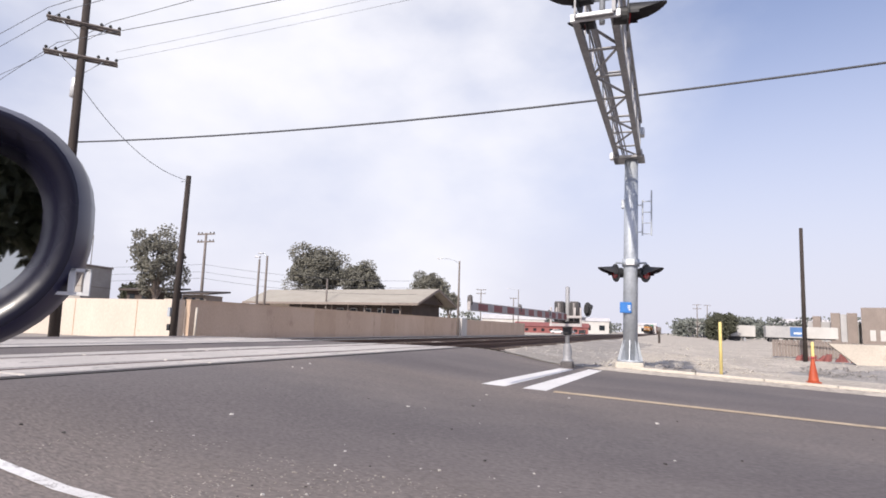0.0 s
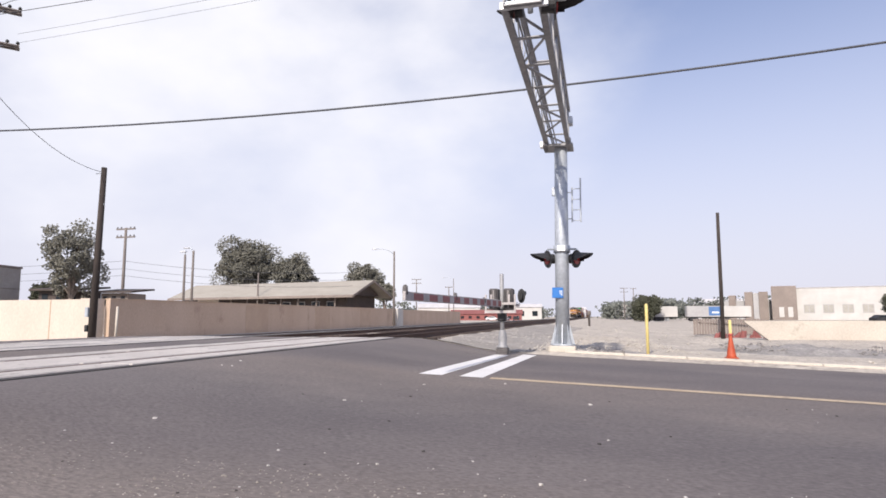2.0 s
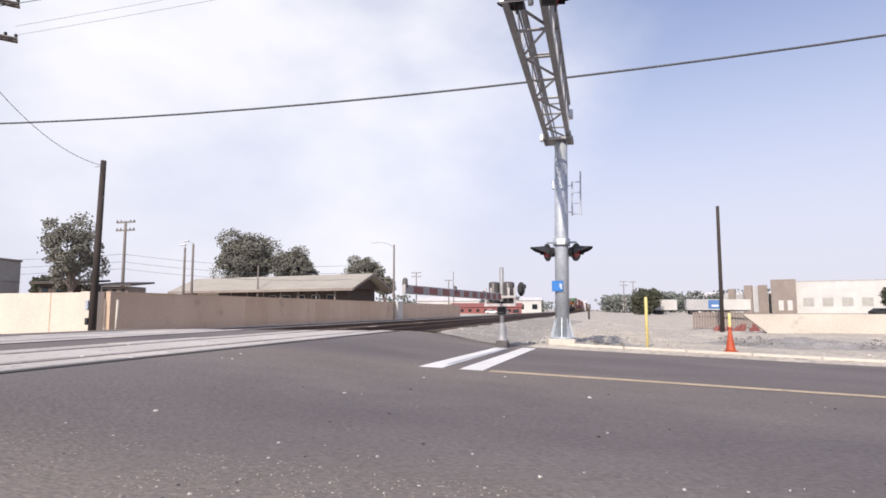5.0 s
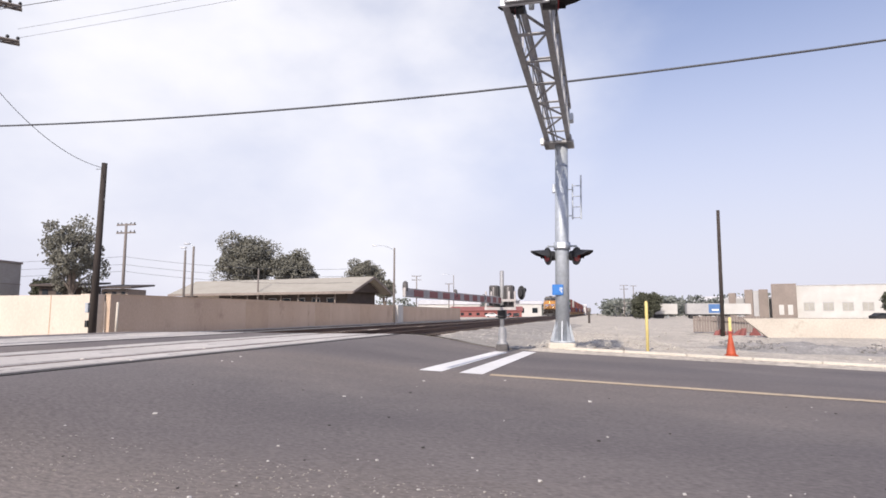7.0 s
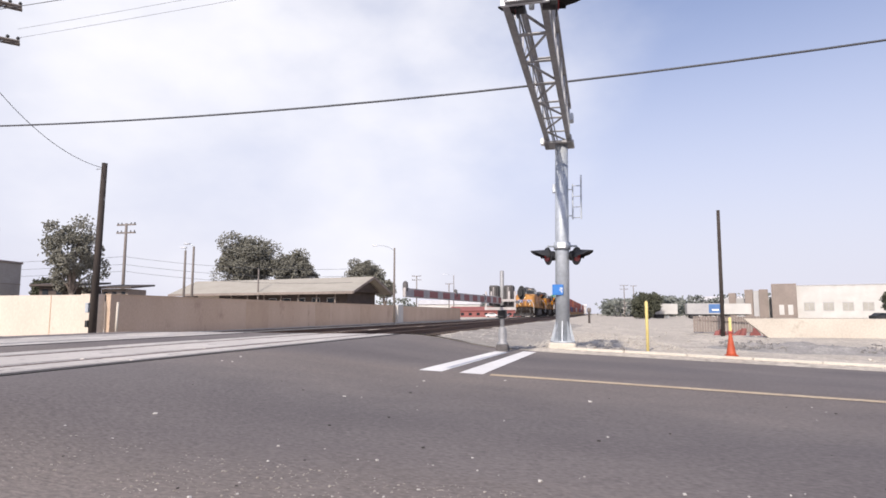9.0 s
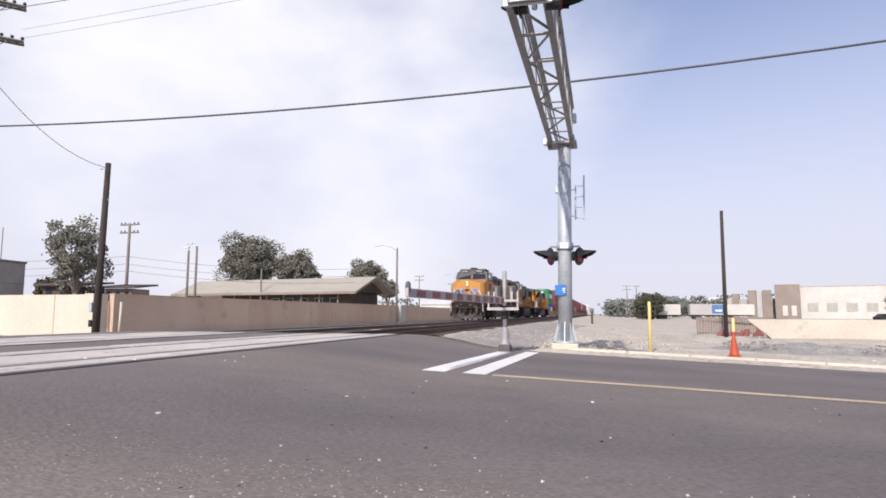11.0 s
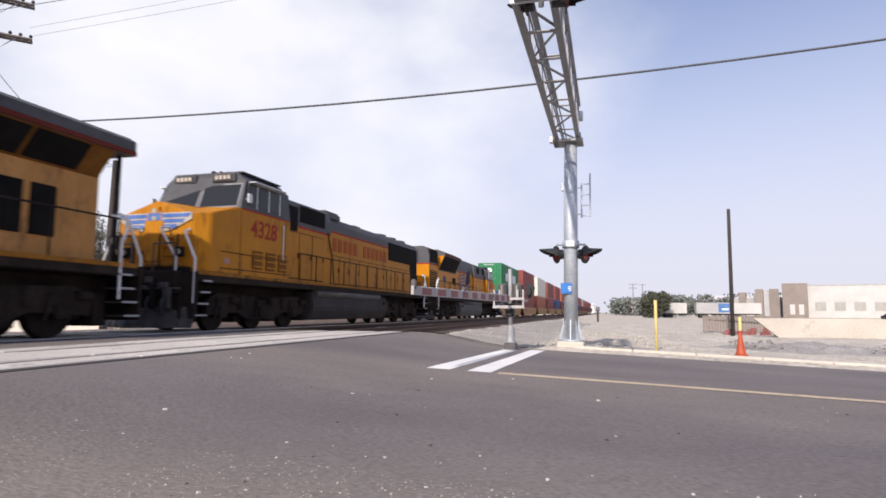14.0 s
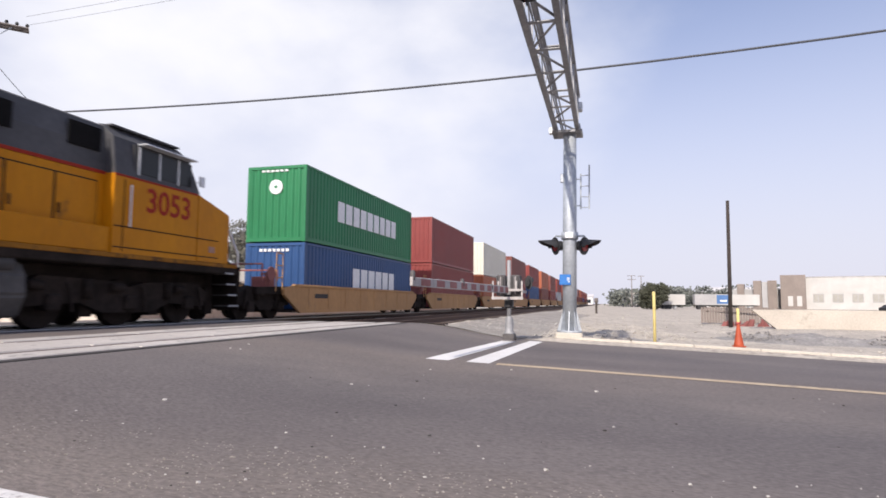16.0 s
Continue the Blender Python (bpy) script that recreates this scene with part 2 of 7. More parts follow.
M["bark"] = surf("pale_bark", (0.15, 0.12, 0.10), (0.24, 0.20, 0.17), 0.9, big=3, fine=16, bump=0.4)
M["roof"] = surf("faded_shingle_roof", (0.30, 0.275, 0.235), (0.36, 0.33, 0.285), 0.95, big=0.4, fine=5, bump=0.3, grain=0.1, axis=(1, 1, 4))
M["dark_wood"] = surf("dark_brown_boards", (0.055, 0.042, 0.038), (0.085, 0.066, 0.058), 0.85, big=0.8, fine=8, bump=0.2)
M["brown_wall"] = surf("brown_painted_wall", (0.20, 0.165, 0.145), (0.25, 0.21, 0.185), 0.9, big=0.3, fine=5, bump=0.1)
M["grey_wall"] = surf("grey_wall_panel", (0.33, 0.325, 0.325), (0.40, 0.39, 0.385), 0.85, big=0.3, fine=5, bump=0.1)
M["tower_grey"] = surf("weathered_block_wall", (0.30, 0.275, 0.25), (0.37, 0.34, 0.31), 0.9, big=0.6, fine=8, bump=0.2)
M["ramp_concrete"] = surf("pale_ramp_concrete", (0.43, 0.385, 0.33), (0.52, 0.47, 0.405), 0.9, big=0.4, fine=10, bump=0.2, spots=((0.36, 0.32, 0.27), 0.7, 0.60))
M["blind"] = surf("sun_bleached_blind", (0.30, 0.29, 0.26), (0.37, 0.355, 0.32), 0.8, big=0.5, fine=6, bump=0)
M["rust_red"] = surf("barn_red_siding", (0.21, 0.07, 0.065), (0.27, 0.095, 0.085), 0.8, big=0.5, fine=8, bump=0.15)
M["glass"] = glass_mat("dark_window_glass", (0.02, 0.025, 0.03))
# distance haze is mixed into the next two base colours
M["far_green"] = surf("haze_tinted_far_trees", (0.105, 0.115, 0.10), (0.165, 0.175, 0.155), 0.95, big=0.08, fine=0.8, bump=0, grain=0.25)
M["haze_tinted_wall"] = surf("haze_tinted_far_walls", (0.50, 0.48, 0.48), (0.60, 0.58, 0.57), 0.95, big=0.05, fine=0.5, bump=0)
M["rock"] = surf("grey_stones", (0.38, 0.345, 0.305), (0.48, 0.445, 0.395), 0.95, big=3, fine=18, bump=0.4, grain=0.25)
M["rubble"] = surf("broken_asphalt_rubble", (0.22, 0.205, 0.195), (0.32, 0.30, 0.28), 0.95, big=2, fine=12, bump=0.7, grain=0.3)
M["litter"] = surf("pale_grit", (0.45, 0.42, 0.39), (0.60, 0.57, 0.54), 0.9, big=5, fine=30, bump=0.2)


# ---- mesh helpers ----
def box(bm, x0, x1, y0, y1, z0, z1):
    v = [bm.verts.new(c) for c in ((x0, y0, z0), (x1, y0, z0), (x1, y1, z0), (x0, y1, z0), (x0, y0, z1), (x1, y0, z1), (x1, y1, z1), (x0, y1, z1))]
    for f in ((0, 3, 2, 1), (4, 5, 6, 7), (0, 1, 5, 4), (1, 2, 6, 5), (2, 3, 7, 6), (3, 0, 4, 7)):
        bm.faces.new([v[i] for i in f])
    return bm


def bbox(x0, x1, y0, y1, z0, z1, r=0.02, seg=1):
    """A box of its own with rounded edges."""
    bm = box(bmesh.new(), x0, x1, y0, y1, z0, z1)
    bmesh.ops.bevel(bm, geom=bm.edges[:], offset=r, segments=seg, affect="EDGES")
    return bm


def rod(bm, p, q, r0, r1=None, seg=8, caps=True):
    """A tapered round bar from p to q."""
    p, q = Vector(p), Vector(q)
    r1 = r0 if r1 is None else r1
    turn = (q - p).to_track_quat("Z", "Y").to_matrix()
    rings = []
    for c, r in ((p, r0), (q, r1)):
        rings.append([bm.verts.new(c + turn @ Vector((r * math.cos(a), r * math.sin(a), 0))) for a in (2 * math.pi * i / seg for i in range(seg))])
    for i in range(seg):
        j = (i + 1) % seg
        f = bm.faces.new((rings[0][i], rings[0][j], rings[1][j], rings[1][i]))
        f.smooth = seg > 6
    if caps:
        bm.faces.new(rings[0][::-1])
        bm.faces.new(rings[1])
    return bm


def path_rod(bm, pts, r, seg=6):
    for a, b in zip(pts, pts[1:]):
        rod(bm, a, b, r, seg=seg)
    return bm


def prism(bm, poly, axis, a0, a1):
    """A polygon pushed along an axis. axis x: poly is (y, z); y: (x, z); z: (x, y)."""
    def place(u, v, a):
        return {"x": (a, u, v), "y": (u, a, v), "z": (u, v, a)}[axis]
    lo = [bm.verts.new(place(u, v, a0)) for u, v in poly]
    hi = [bm.verts.new(place(u, v, a1)) for u, v in poly]
    bm.faces.new(lo[::-1])
    bm.faces.new(hi)
    n = len(poly)
    for i in range(n):
        bm.faces.new((lo[i], lo[(i + 1) % n], hi[(i + 1) % n], hi[i]))
    bmesh.ops.recalc_face_normals(bm, faces=bm.faces[:])
    return bm


def lathe(bm, prof, seg=16, centre=(0, 0, 0)):
    """Rings of (radius, height) turned about z."""
    c = Vector(centre)
    rings = [[bm.verts.new(c + Vector((r * math.cos(2 * math.pi * i / seg), r * math.sin(2 * math.pi * i / seg), z))) for i in range(seg)] for r, z in prof]
    for a, b in zip(rings, rings[1:]):
        for i in range(seg):
            f = bm.faces.new((a[i], a[(i + 1) % seg], b[(i + 1) % seg], b[i]))
            f.smooth = True
    bm.faces.new(rings[0][::-1])
    bm.faces.new(rings[-1])
    return bm


def mesh_of(name, bm, material):
    me = bpy.data.meshes.new(name)
    bm.to_mesh(me)
    bm.free()
    me.materials.append(material)
    return me


def part(name, bm, material, parent, label="", at=None):
    ob = new(name, mesh_of(name, bm, material))
    ob.parent = parent
    if at is not None:
        ob.matrix_basis = at
    return tagged(ob, label)


def piece(name, me, parent, m):
    ob = new(name, me)
    ob.parent = parent
    ob.matrix_basis = m
    return ob


def thing(name, label, category, m=None, group="", kind=""):
    ob = new(name)
    ob.empty_display_size = 0.3
    if m is not None:
        ob.matrix_basis = m
    return tagged(ob, label, category, group, kind)


def solid(name, bm, material, label, category, group="", kind="", m=None):
    ob = new(name, mesh_of(name, bm, material))
    if m is not None:
        ob.matrix_basis = m
    return tagged(ob, label, category, group, kind)


# ---- ground ----
def smooth(a, b, v):
    t = min(1.0, max(0.0, (v - a) / (b - a)))
    return t * t * (3 - 2 * t)


CROWN, KERB, RAIL = 8.4, 16.5, 0.43
NEAR_TRACK, FAR_TRACK = -7.0, -11.75


def road_z(x, y):
    xc, yc = min(12.0, max(-6.0, x)), min(17.5, max(-3.0, y))
    z = 0.10 - 0.042 * xc - 0.02 * abs(yc - CROWN)
    z += (RAIL - 0.012 - z) * smooth(-2.6, -5.4, x)
    return z + (-0.35 - z) * smooth(-14.5, -24.0, x)


def ground_z(x, y):
    z = road_z(x, y)
    if y > KERB:
        f = z + 0.085 * smooth(-2.2, -1.2, x)
        far = -0.05 - 0.36 * smooth(-4, 7, x)
        f += (far - f) * smooth(KERB + 2, KERB + 16, y)
        bed = 0.22
        f += (bed - f) * smooth(-2.0, -5.2, x) * smooth(KERB, KERB + 1.5, y)
        f += (-0.3 - f) * smooth(-14.5, -20.0, x)
        z = f
    elif y < -2.5 and x < -4:
        z += (0.22 - z) * smooth(-2.5, -4.0, y) * (1 - smooth(-14.5, -15, x))
    if y > KERB or y < -3:
        lump = smooth(KERB + 0.3, KERB + 2.5, y) if y > KERB else 1.0
        z += lump * (0.06 * noise.noise((x * 0.5, y * 0.5, 0)) + 0.035 * noise.noise((x * 1.4, y * 1.4, 4)) * smooth(-3, 1, x)) + lump * 0.06 * noise.noise((x * 0.12, y * 0.12, 3)) * smooth(-4, 2, x)
    return z


def steps(*spans):
    out = []
    for a, b, n in spans:
        out += [a + (b - a) * i / n for i in range(n)]
    return out + [spans[-1][1]]


def sheet(name, xs, ys, zf, material, drop=0.0):
    verts = [(x, y, zf(x, y) - drop) for y in ys for x in xs]
    n = len(xs)
    faces = [(j * n + i, j * n + i + 1, (j + 1) * n + i + 1, (j + 1) * n + i) for j in range(len(ys) - 1) for i in range(n - 1)]
    me = bpy.data.meshes.new(name)
    me.from_pydata(verts, [], faces)
    me.materials.append(material)
    me.polygons.foreach_set("use_smooth", [True] * len(faces))
    return new(name, me)


def under(x, y):
    """The ground sheet dips below the road and the track bed."""
    z = ground_z(x, y)
    if -2.6 < y < KERB + 0.05 and abs(x) < 62:
        z -= 0.10
    return z


gx = steps((-2600, -200, 8), (-200, -60, 8), (-60, -16, 18), (-16, 14, 60), (14, 60, 20), (60, 200, 8), (200, 2600, 8))
gy = steps((-2600, -200, 8), (-200, -40, 8), (-40, -2.6, 14), (-2.6, KERB + 0.05, 14), (KERB + 0.1, 50, 56), (50, 200, 20), (200, 2600, 10))
tagged(sheet("ground", gx, gy, under, M["dirt"]), "pale dry dirt lot with patches of gravel", "ground", kind="structure")
rx = steps((-62, -15, 12), (-15, -2, 26), (-2, 14, 16), (14, 62, 10))
ry = steps((-2.6, CROWN, 12), (CROWN, KERB, 9))
tagged(sheet("road", rx, ry, road_z, M["asphalt"]), "worn grey asphalt road that climbs to a rail crossing", "road", kind="structure")


def strip(name, x0, x1, y0, y1, material, label, nx=10, ny=10, lift=0.005):
    xs, ys = steps((x0, x1, nx)), steps((y0, y1, ny))
    return tagged(sheet(name, xs, ys, road_z, material, -lift), label, "road marking", kind="structure")


strip("stop_line", -2.52, -2.18, CROWN - 0.1, KERB - 1.8, M["white_paint"], "worn white stop bar on the asphalt", 3, 12)
strip("stop_line", -1.93, -1.60, CROWN - 0.1, KERB - 1.0, M["white_paint"], "worn white stop bar on the asphalt", 3, 12)
strip("centre_line", -1.5, 40, CROWN - 0.16, CROWN + 0.02, M["yellow_paint"], "faded yellow centre line along the road", 60, 2)
strip("edge_line", -5.0, -1.9, 2.27, 2.35, M["worn_line"], "worn white edge line near the camera", 6, 2)

# ---- railway and crossing ----
def build_tracks():
    for cx in (NEAR_TRACK, FAR_TRACK):
        tr = thing("railway_track", "rusty railway track on dark timber ties", "track", pose(cx, 0, RAIL), kind="structure")
        for side in (-1, 1):
            bm = bmesh.new()
            g = side * 0.7525
            prism(bm, [(g - 0.07, -0.172), (g + 0.07, -0.172), (g + 0.07, -0.16), (g + 0.012, -0.14), (g + 0.012, -0.04), (g - 0.012, -0.04), (g - 0.012, -0.14), (g - 0.07, -0.16)], "y", -400, 900)
            part("rail", bm, M["rail"], tr)
            bm = bmesh.new()
            prism(bm, [(g - 0.036, -0.042), (g + 0.036, -0.042), (g + 0.036, -0.008), (g + 0.026, 0), (g - 0.026, 0), (g - 0.036, -0.008)], "y", -400, 900)
            part("rail_head", bm, M["shine"] if cx == FAR_TRACK else M["rail"], tr, "worn steel running surface")
        bm = bmesh.new()
        y = KERB + 0.3
        while y < 260:
            a = random.uniform(-0.03, 0.03)
            box(bm, -1.3 + a, 1.3 + a, y - 0.115, y + 0.115, -0.36, -0.17)
            y += 0.52
        tagged(part("ties", bm, M["tie"], tr, "dark creosoted timber ties"), kind="stuff")
        bm = bmesh.new()
        prism(bm, [(-2.6, -0.55), (-1.55, -0.21), (1.55, -0.21), (2.6, -0.55)], "y", KERB + 0.05, 900)
        part("ballast_bed", bm, M["old_ballast"], tr, "dark oil-stained ballast")


build_tracks()


def build_panels():
    cross = thing("crossing_deck", "pale concrete crossing panels between the rails", "crossing deck", kind="structure")
    kinds = {}
    for key, w in (("field", 0.50), ("gauge", 1.26)):
        bm = bbox(-w / 2, w / 2, -1.21, 1.21, -0.2, 0, 0.018)
        kinds[key] = mesh_of("concrete_panel", bm, M["concrete"])
    bm = bmesh.new()
    for cx in (NEAR_TRACK, FAR_TRACK):
        for side in (-1, 1):
            g = cx + side * 0.7525
            box(bm, g - 0.11, g + 0.11, -9.6, KERB - 0.35, RAIL - 0.19, RAIL - 0.045)
    for cx, side in ((NEAR_TRACK, 1), (NEAR_TRACK, -1), (FAR_TRACK, 1)):
        g = cx + side * 1.475
        box(bm, g - 0.085, g + 0.085, -9.6, KERB - 0.35, RAIL - 0.19, RAIL - 0.004)
    part("flangeway_filler", bm, M["rubber"], cross, "black rubber flangeway filler")
    for cx in (NEAR_TRACK, FAR_TRACK):
        for i in range(10):
            y = KERB - 1.6 - i * 2.44
            for key, dx in (("field", -1.13), ("gauge", 0), ("field", 1.13)):
                piece("concrete_panel", kinds[key], cross, pose(cx + dx, y, RAIL + 0.004 + random.uniform(-0.006, 0.006), 0, random.uniform(-0.15, 0.15), 0))


build_panels()


def build_kerb():
    k = thing("kerb", "pale concrete kerb along the dirt lot", "kerb", kind="structure")
    me = mesh_of("kerb_stone", bbox(-0.755, 0.755, 0, 0.28, -0.3, 0.0, 0.02), M["kerb"])
    x = -0.2
    while x < 40:
        z = road_z(x, KERB)
        piece("kerb_stone", me, k, pose(x, KERB, z + 0.13, 0, math.degrees(math.atan2(road_z(x - 0.7, KERB) - road_z(x + 0.7, KERB), 1.4)), 0))
        x += 1.525
    xs, ys = steps((-1.2, 40, 40)), steps((KERB + 0.28, KERB + 1.5, 3))
    tagged(sheet("dirt_verge", xs, ys, lambda x, y: road_z(x, KERB) + 0.112 + 0.012 * noise.noise((x * 2, y * 2, 0)), M["dirt"]), "pale dusty strip behind the kerb", "verge", kind="structure")


build_kerb()
tagged(sheet("ballast_shoulder", steps((-5.3, -1.6, 18)), steps((KERB + 0.06, 60, 70)), lambda x, y: ground_z(x, y) + 0.02 - 0.03 * smooth(-2.4, -1.6, x) + 0.015 * noise.noise((x * 3, y * 3, 5)), M["ballast"]), "grey gravel shoulder beside the track", "gravel", kind="structure")
tagged(sheet("pavement", steps((-62, -15, 24)), steps((KERB - 0.02, 26.3, 8)), lambda x, y: ground_z(x, KERB + 3) + 0.06, M["ballast"]), "pale concrete pavement before the stucco wall", "pavement", kind="structure")


def stones(name, label, n, region, sizes, material, lift=0.3, clump=None):
    """Loose angular stones on the ground."""
    verts, faces = [], []
    rnd = random.Random(name)
    for _ in range(n):
        x, y = rnd.uniform(*region[0]), rnd.uniform(*region[1])
        if clump and noise.noise((x * 0.35, y * 0.35, 7)) < clump:
            continue
        s = rnd.uniform(*sizes) * (0.6 + rnd.random() ** 3)
        z = (road_z if y < KERB else ground_z)(x, y) + s * lift
        b = len(verts)
        for dx, dy, dz in ((1, 0, -0.3), (-0.5, 0.85, -0.3), (-0.5, -0.85, -0.3), (0.5, 0.6, 0.5), (-0.8, 0, 0.5), (0.4, -0.7, 0.55)):
            verts.append((x + s * dx * rnd.uniform(0.6, 1.2), y + s * dy * rnd.uniform(0.6, 1.2), z + s * dz * rnd.uniform(0.5, 1.0)))
        for f in ((2, 1, 0), (3, 4, 5), (0, 1, 3), (1, 4, 3), (1, 2, 4), (2, 5, 4), (2, 0, 5), (0, 3, 5)):
            faces.append([b + i for i in f])
    me = bpy.data.meshes.new(name)
    me.from_pydata(verts, [], faces)
    me.materials.append(material)
    return tagged(new(name, me), label, "stones", kind="stuff")


stones("gravel", "loose grey gravel beside the track bed", 7000, ((-5.4, 2.5), (KERB + 0.3, 36)), (0.014, 0.04), M["rock"])
stones("field_stones", "scattered stones on the dirt lot", 1700, ((-3, 26), (KERB + 1.5, 75)), (0.02, 0.07), M["rock"], clump=0.0)
stones("rubble_pile", "low heap of broken asphalt rubble", 1500, ((4.0, 9.8), (21.5, 25.0)), (0.02, 0.07), M["rubble"], 2.8, clump=-0.1)
tagged(sheet("rubble_mound", steps((3.5, 10.4, 44)), steps((21.0, 25.6, 26)), lambda x, y: ground_z(x, y) - 0.03 + (0.27 + 0.16 * noise.noise((x * 1.3, y * 1.3, 2)) + 0.09 * noise.noise((x * 4, y * 4, 2))) * math.sin(math.pi * max(0.0, x - 3.5) / 6.9001) ** 0.7 * math.sin(math.pi * (y - 21.0) / 4.6), M["rubble"]), "low grey mound of broken asphalt", "mound", kind="structure")
stones("roadside_rubble", "dark rubble by the signal mast", 420, ((-0.35, 0.55), (KERB + 0.12, KERB + 0.9)), (0.03, 0.10), M["rubble"], 0.5)
stones("road_grit", "pale grit scattered on the asphalt", 3400, ((-3.6, 3.4), (2.2, 3.5)), (0.003, 0.009), M["grit"], 0.05, clump=-0.3)
stones("road_pebbles", "pale pebbles along the edge of the asphalt", 95, ((-3.4, 2.6), (2.5, 4.2)), (0.005, 0.011), M["litter"], 0.2)
stones("road_crumbs", "dark crumbs of asphalt on the road", 60, ((-4, 5), (2.5, 7.5)), (0.006, 0.018), M["rubber"], 0.1)
stones("road_litter", "pale scraps lying on the asphalt", 34, ((-5, 6), (3.0, 8)), (0.012, 0.026), M["litter"], 0.0)


# ---- cantilever signal ----
def flasher(parent, at, name="flasher_unit"):
    """A crossing flasher: round backboard, lamp housing, deep hood and red lens; it faces -y in its own space."""
    bm = bmesh.new()
    prism(bm, [(0.25 * math.cos(a), 0.25 * math.sin(a)) for a in (2 * math.pi * i / 20 for i in range(20))], "y", 0.0, 0.012)
    prism(bm, [(0.14 * math.cos(a), 0.14 * math.sin(a)) for a in (2 * math.pi * i / 14 for i in range(14))], "y", 0.012, 0.15)
    unit = part(name, bm, M["black"], parent, "black flasher with backboard", at)
    bm = bmesh.new()
    n = 14
    for r in (0.175,):
        inner, outer = [], []
        for i in range(n + 1):
            a = math.radians(-15 + 210 * i / n)
            c, s = math.cos(a), math.sin(a)
            depth = -0.10 - 0.28 * max(0.0, s) ** 0.7
            inner.append((bm.verts.new((r * c, 0, r * s)), bm.verts.new((r * c, depth, r * s))))
            outer.append((bm.verts.new(((r + 0.012) * c, 0, (r + 0.012) * s)), bm.verts.new(((r + 0.012) * c, depth, (r + 0.012) * s))))
        for i in range(n):
            bm.faces.new((inner[i][0], inner[i + 1][0], inner[i + 1][1], inner[i][1]))
            bm.faces.new((outer[i][0], outer[i][1], outer[i + 1][1], outer[i + 1][0]))
            bm.faces.new((inner[i][1], inner[i + 1][1], outer[i + 1][1], outer[i][1]))
    part("hood", bm, M["black"], unit)
    bm = bmesh.new()
    prism(bm, [(0.15 * math.cos(a), 0.15 * math.sin(a)) for a in (2 * math.pi * i / 16 for i in range(16))], "y", -0.02, -0.002)
    part("lens", bm, M["red_lens"], unit, "dark red lens")
    return unit


def build_cantilever():
    c = thing("cantilever_signal", "grey steel cantilever crossing signal over the road", "crossing signal", pose(-1.03, 17.0, 0.17, 0, 0.8, 0))
    part("footing", bbox(-0.36, 0.36, -0.36, 0.36, -0.45, 0.04, 0.03), M["kerb"], c, "concrete footing")
    bm = bmesh.new()
    lathe(bm, [(0.19, 0.04), (0.19, 3.0), (0.178, 5.60)], 20)
    part("mast", bm, M["steel"], c, "galvanised round mast")
    bm = bmesh.new()
    lathe(bm, [(0.34, 0.04), (0.34, 0.08), (0.2, 0.09)], 8)
    part("base_plate", bm, M["steel"], c, "steel base plate")
    for i in range(8):
        a = 2 * math.pi * i / 8
        d, n = Vector((math.cos(a), math.sin(a), 0)), Vector((-math.sin(a), math.cos(a), 0)) * 0.012
        q = [d * 0.18 + Vector((0, 0, 0.08)), d * 0.33 + Vector((0, 0, 0.08)), d * 0.19 + Vector((0, 0, 0.62))]
        bm = bmesh.new()
        lo, hi = [bm.verts.new(p - n) for p in q], [bm.verts.new(p + n) for p in q]
        bm.faces.new(lo[::-1]), bm.faces.new(hi)
        for i2 in range(3):
            bm.faces.new((lo[i2], lo[(i2 + 1) % 3], hi[(i2 + 1) % 3], hi[i2]))
        part("gusset", bm, M["steel"], c)
    # head clamp and truss, reaching over the road
    x0, x1, z0, z1, ya, yb = -0.38, 0.21, 5.70, 6.76, 0.25, -7.95
    part("head_plate", bbox(x0 - 0.10, x1 + 0.14, -0.30, 0.40, 5.58, 5.655, 0.012), M["truss"], c)
    for x in (x0 - 0.02, x1 + 0.02):
        part("head_clamp", bbox(x - 0.07, x + 0.07, -0.42, 0.36, 5.58, 5.78, 0.02), M["truss"], c)
    n = 7
    for x in (x0, x1):
        for z in (z0, z1):
            r = 0.028 if (x, z) == (x0, z1) else 0.06
            part("chord", bbox(x - r, x + r, yb, ya, z - r * 0.8, z + r * 0.8, 0.008), M["truss"], c)
    ys = [ya - 0.2 + (yb + 0.1 - ya) * i / n for i in range(n + 1)]
    for i, y in enumerate(ys):
        for z in (z0, z1) if i % 3 == 0 else (z0,):
            bm = bmesh.new()
            box(bm, x0, x1, y - 0.045, y + 0.045, z - 0.045, z - 0.025)
            part("cross_strut", bm, M["truss"], c)
        for x in (x0, x1):
            bm = bmesh.new()
            r = 0.028 if x == x1 else 0.014
            box(bm, x - r, x + r, y - r, y + r, z0, z1)
            part("post_strut", bm, M["truss"], c)
        if i < n:
            y2 = ys[i + 1]
            for z in (z0,):
                bm = bmesh.new()
                a, b = ((x0, y, z), (x1, y2, z)) if i % 2 else ((x1, y, z), (x0, y2, z))
                rod(bm, a, b, 0.026, seg=6)
                part("diagonal", bm, M["truss"], c)
            for x in (x0, x1):
                bm = bmesh.new()
                rod(bm, (x, y, z0 if i % 2 else z1), (x, y2, z1 if i % 2 else z0), 0.026 if x == x1 else 0.014, seg=6)
                part("diagonal", bm, M["truss"], c)
    for x in (x0 + 0.14, x0 + 0.26):
        bm = bmesh.new()
        box(bm, x - 0.014, x + 0.014, yb, ya, z0 + 0.06, z0 + 0.09)
        part("walkway_angle", bm, M["truss"], c, "narrow walkway angle")
    bm = bmesh.new()
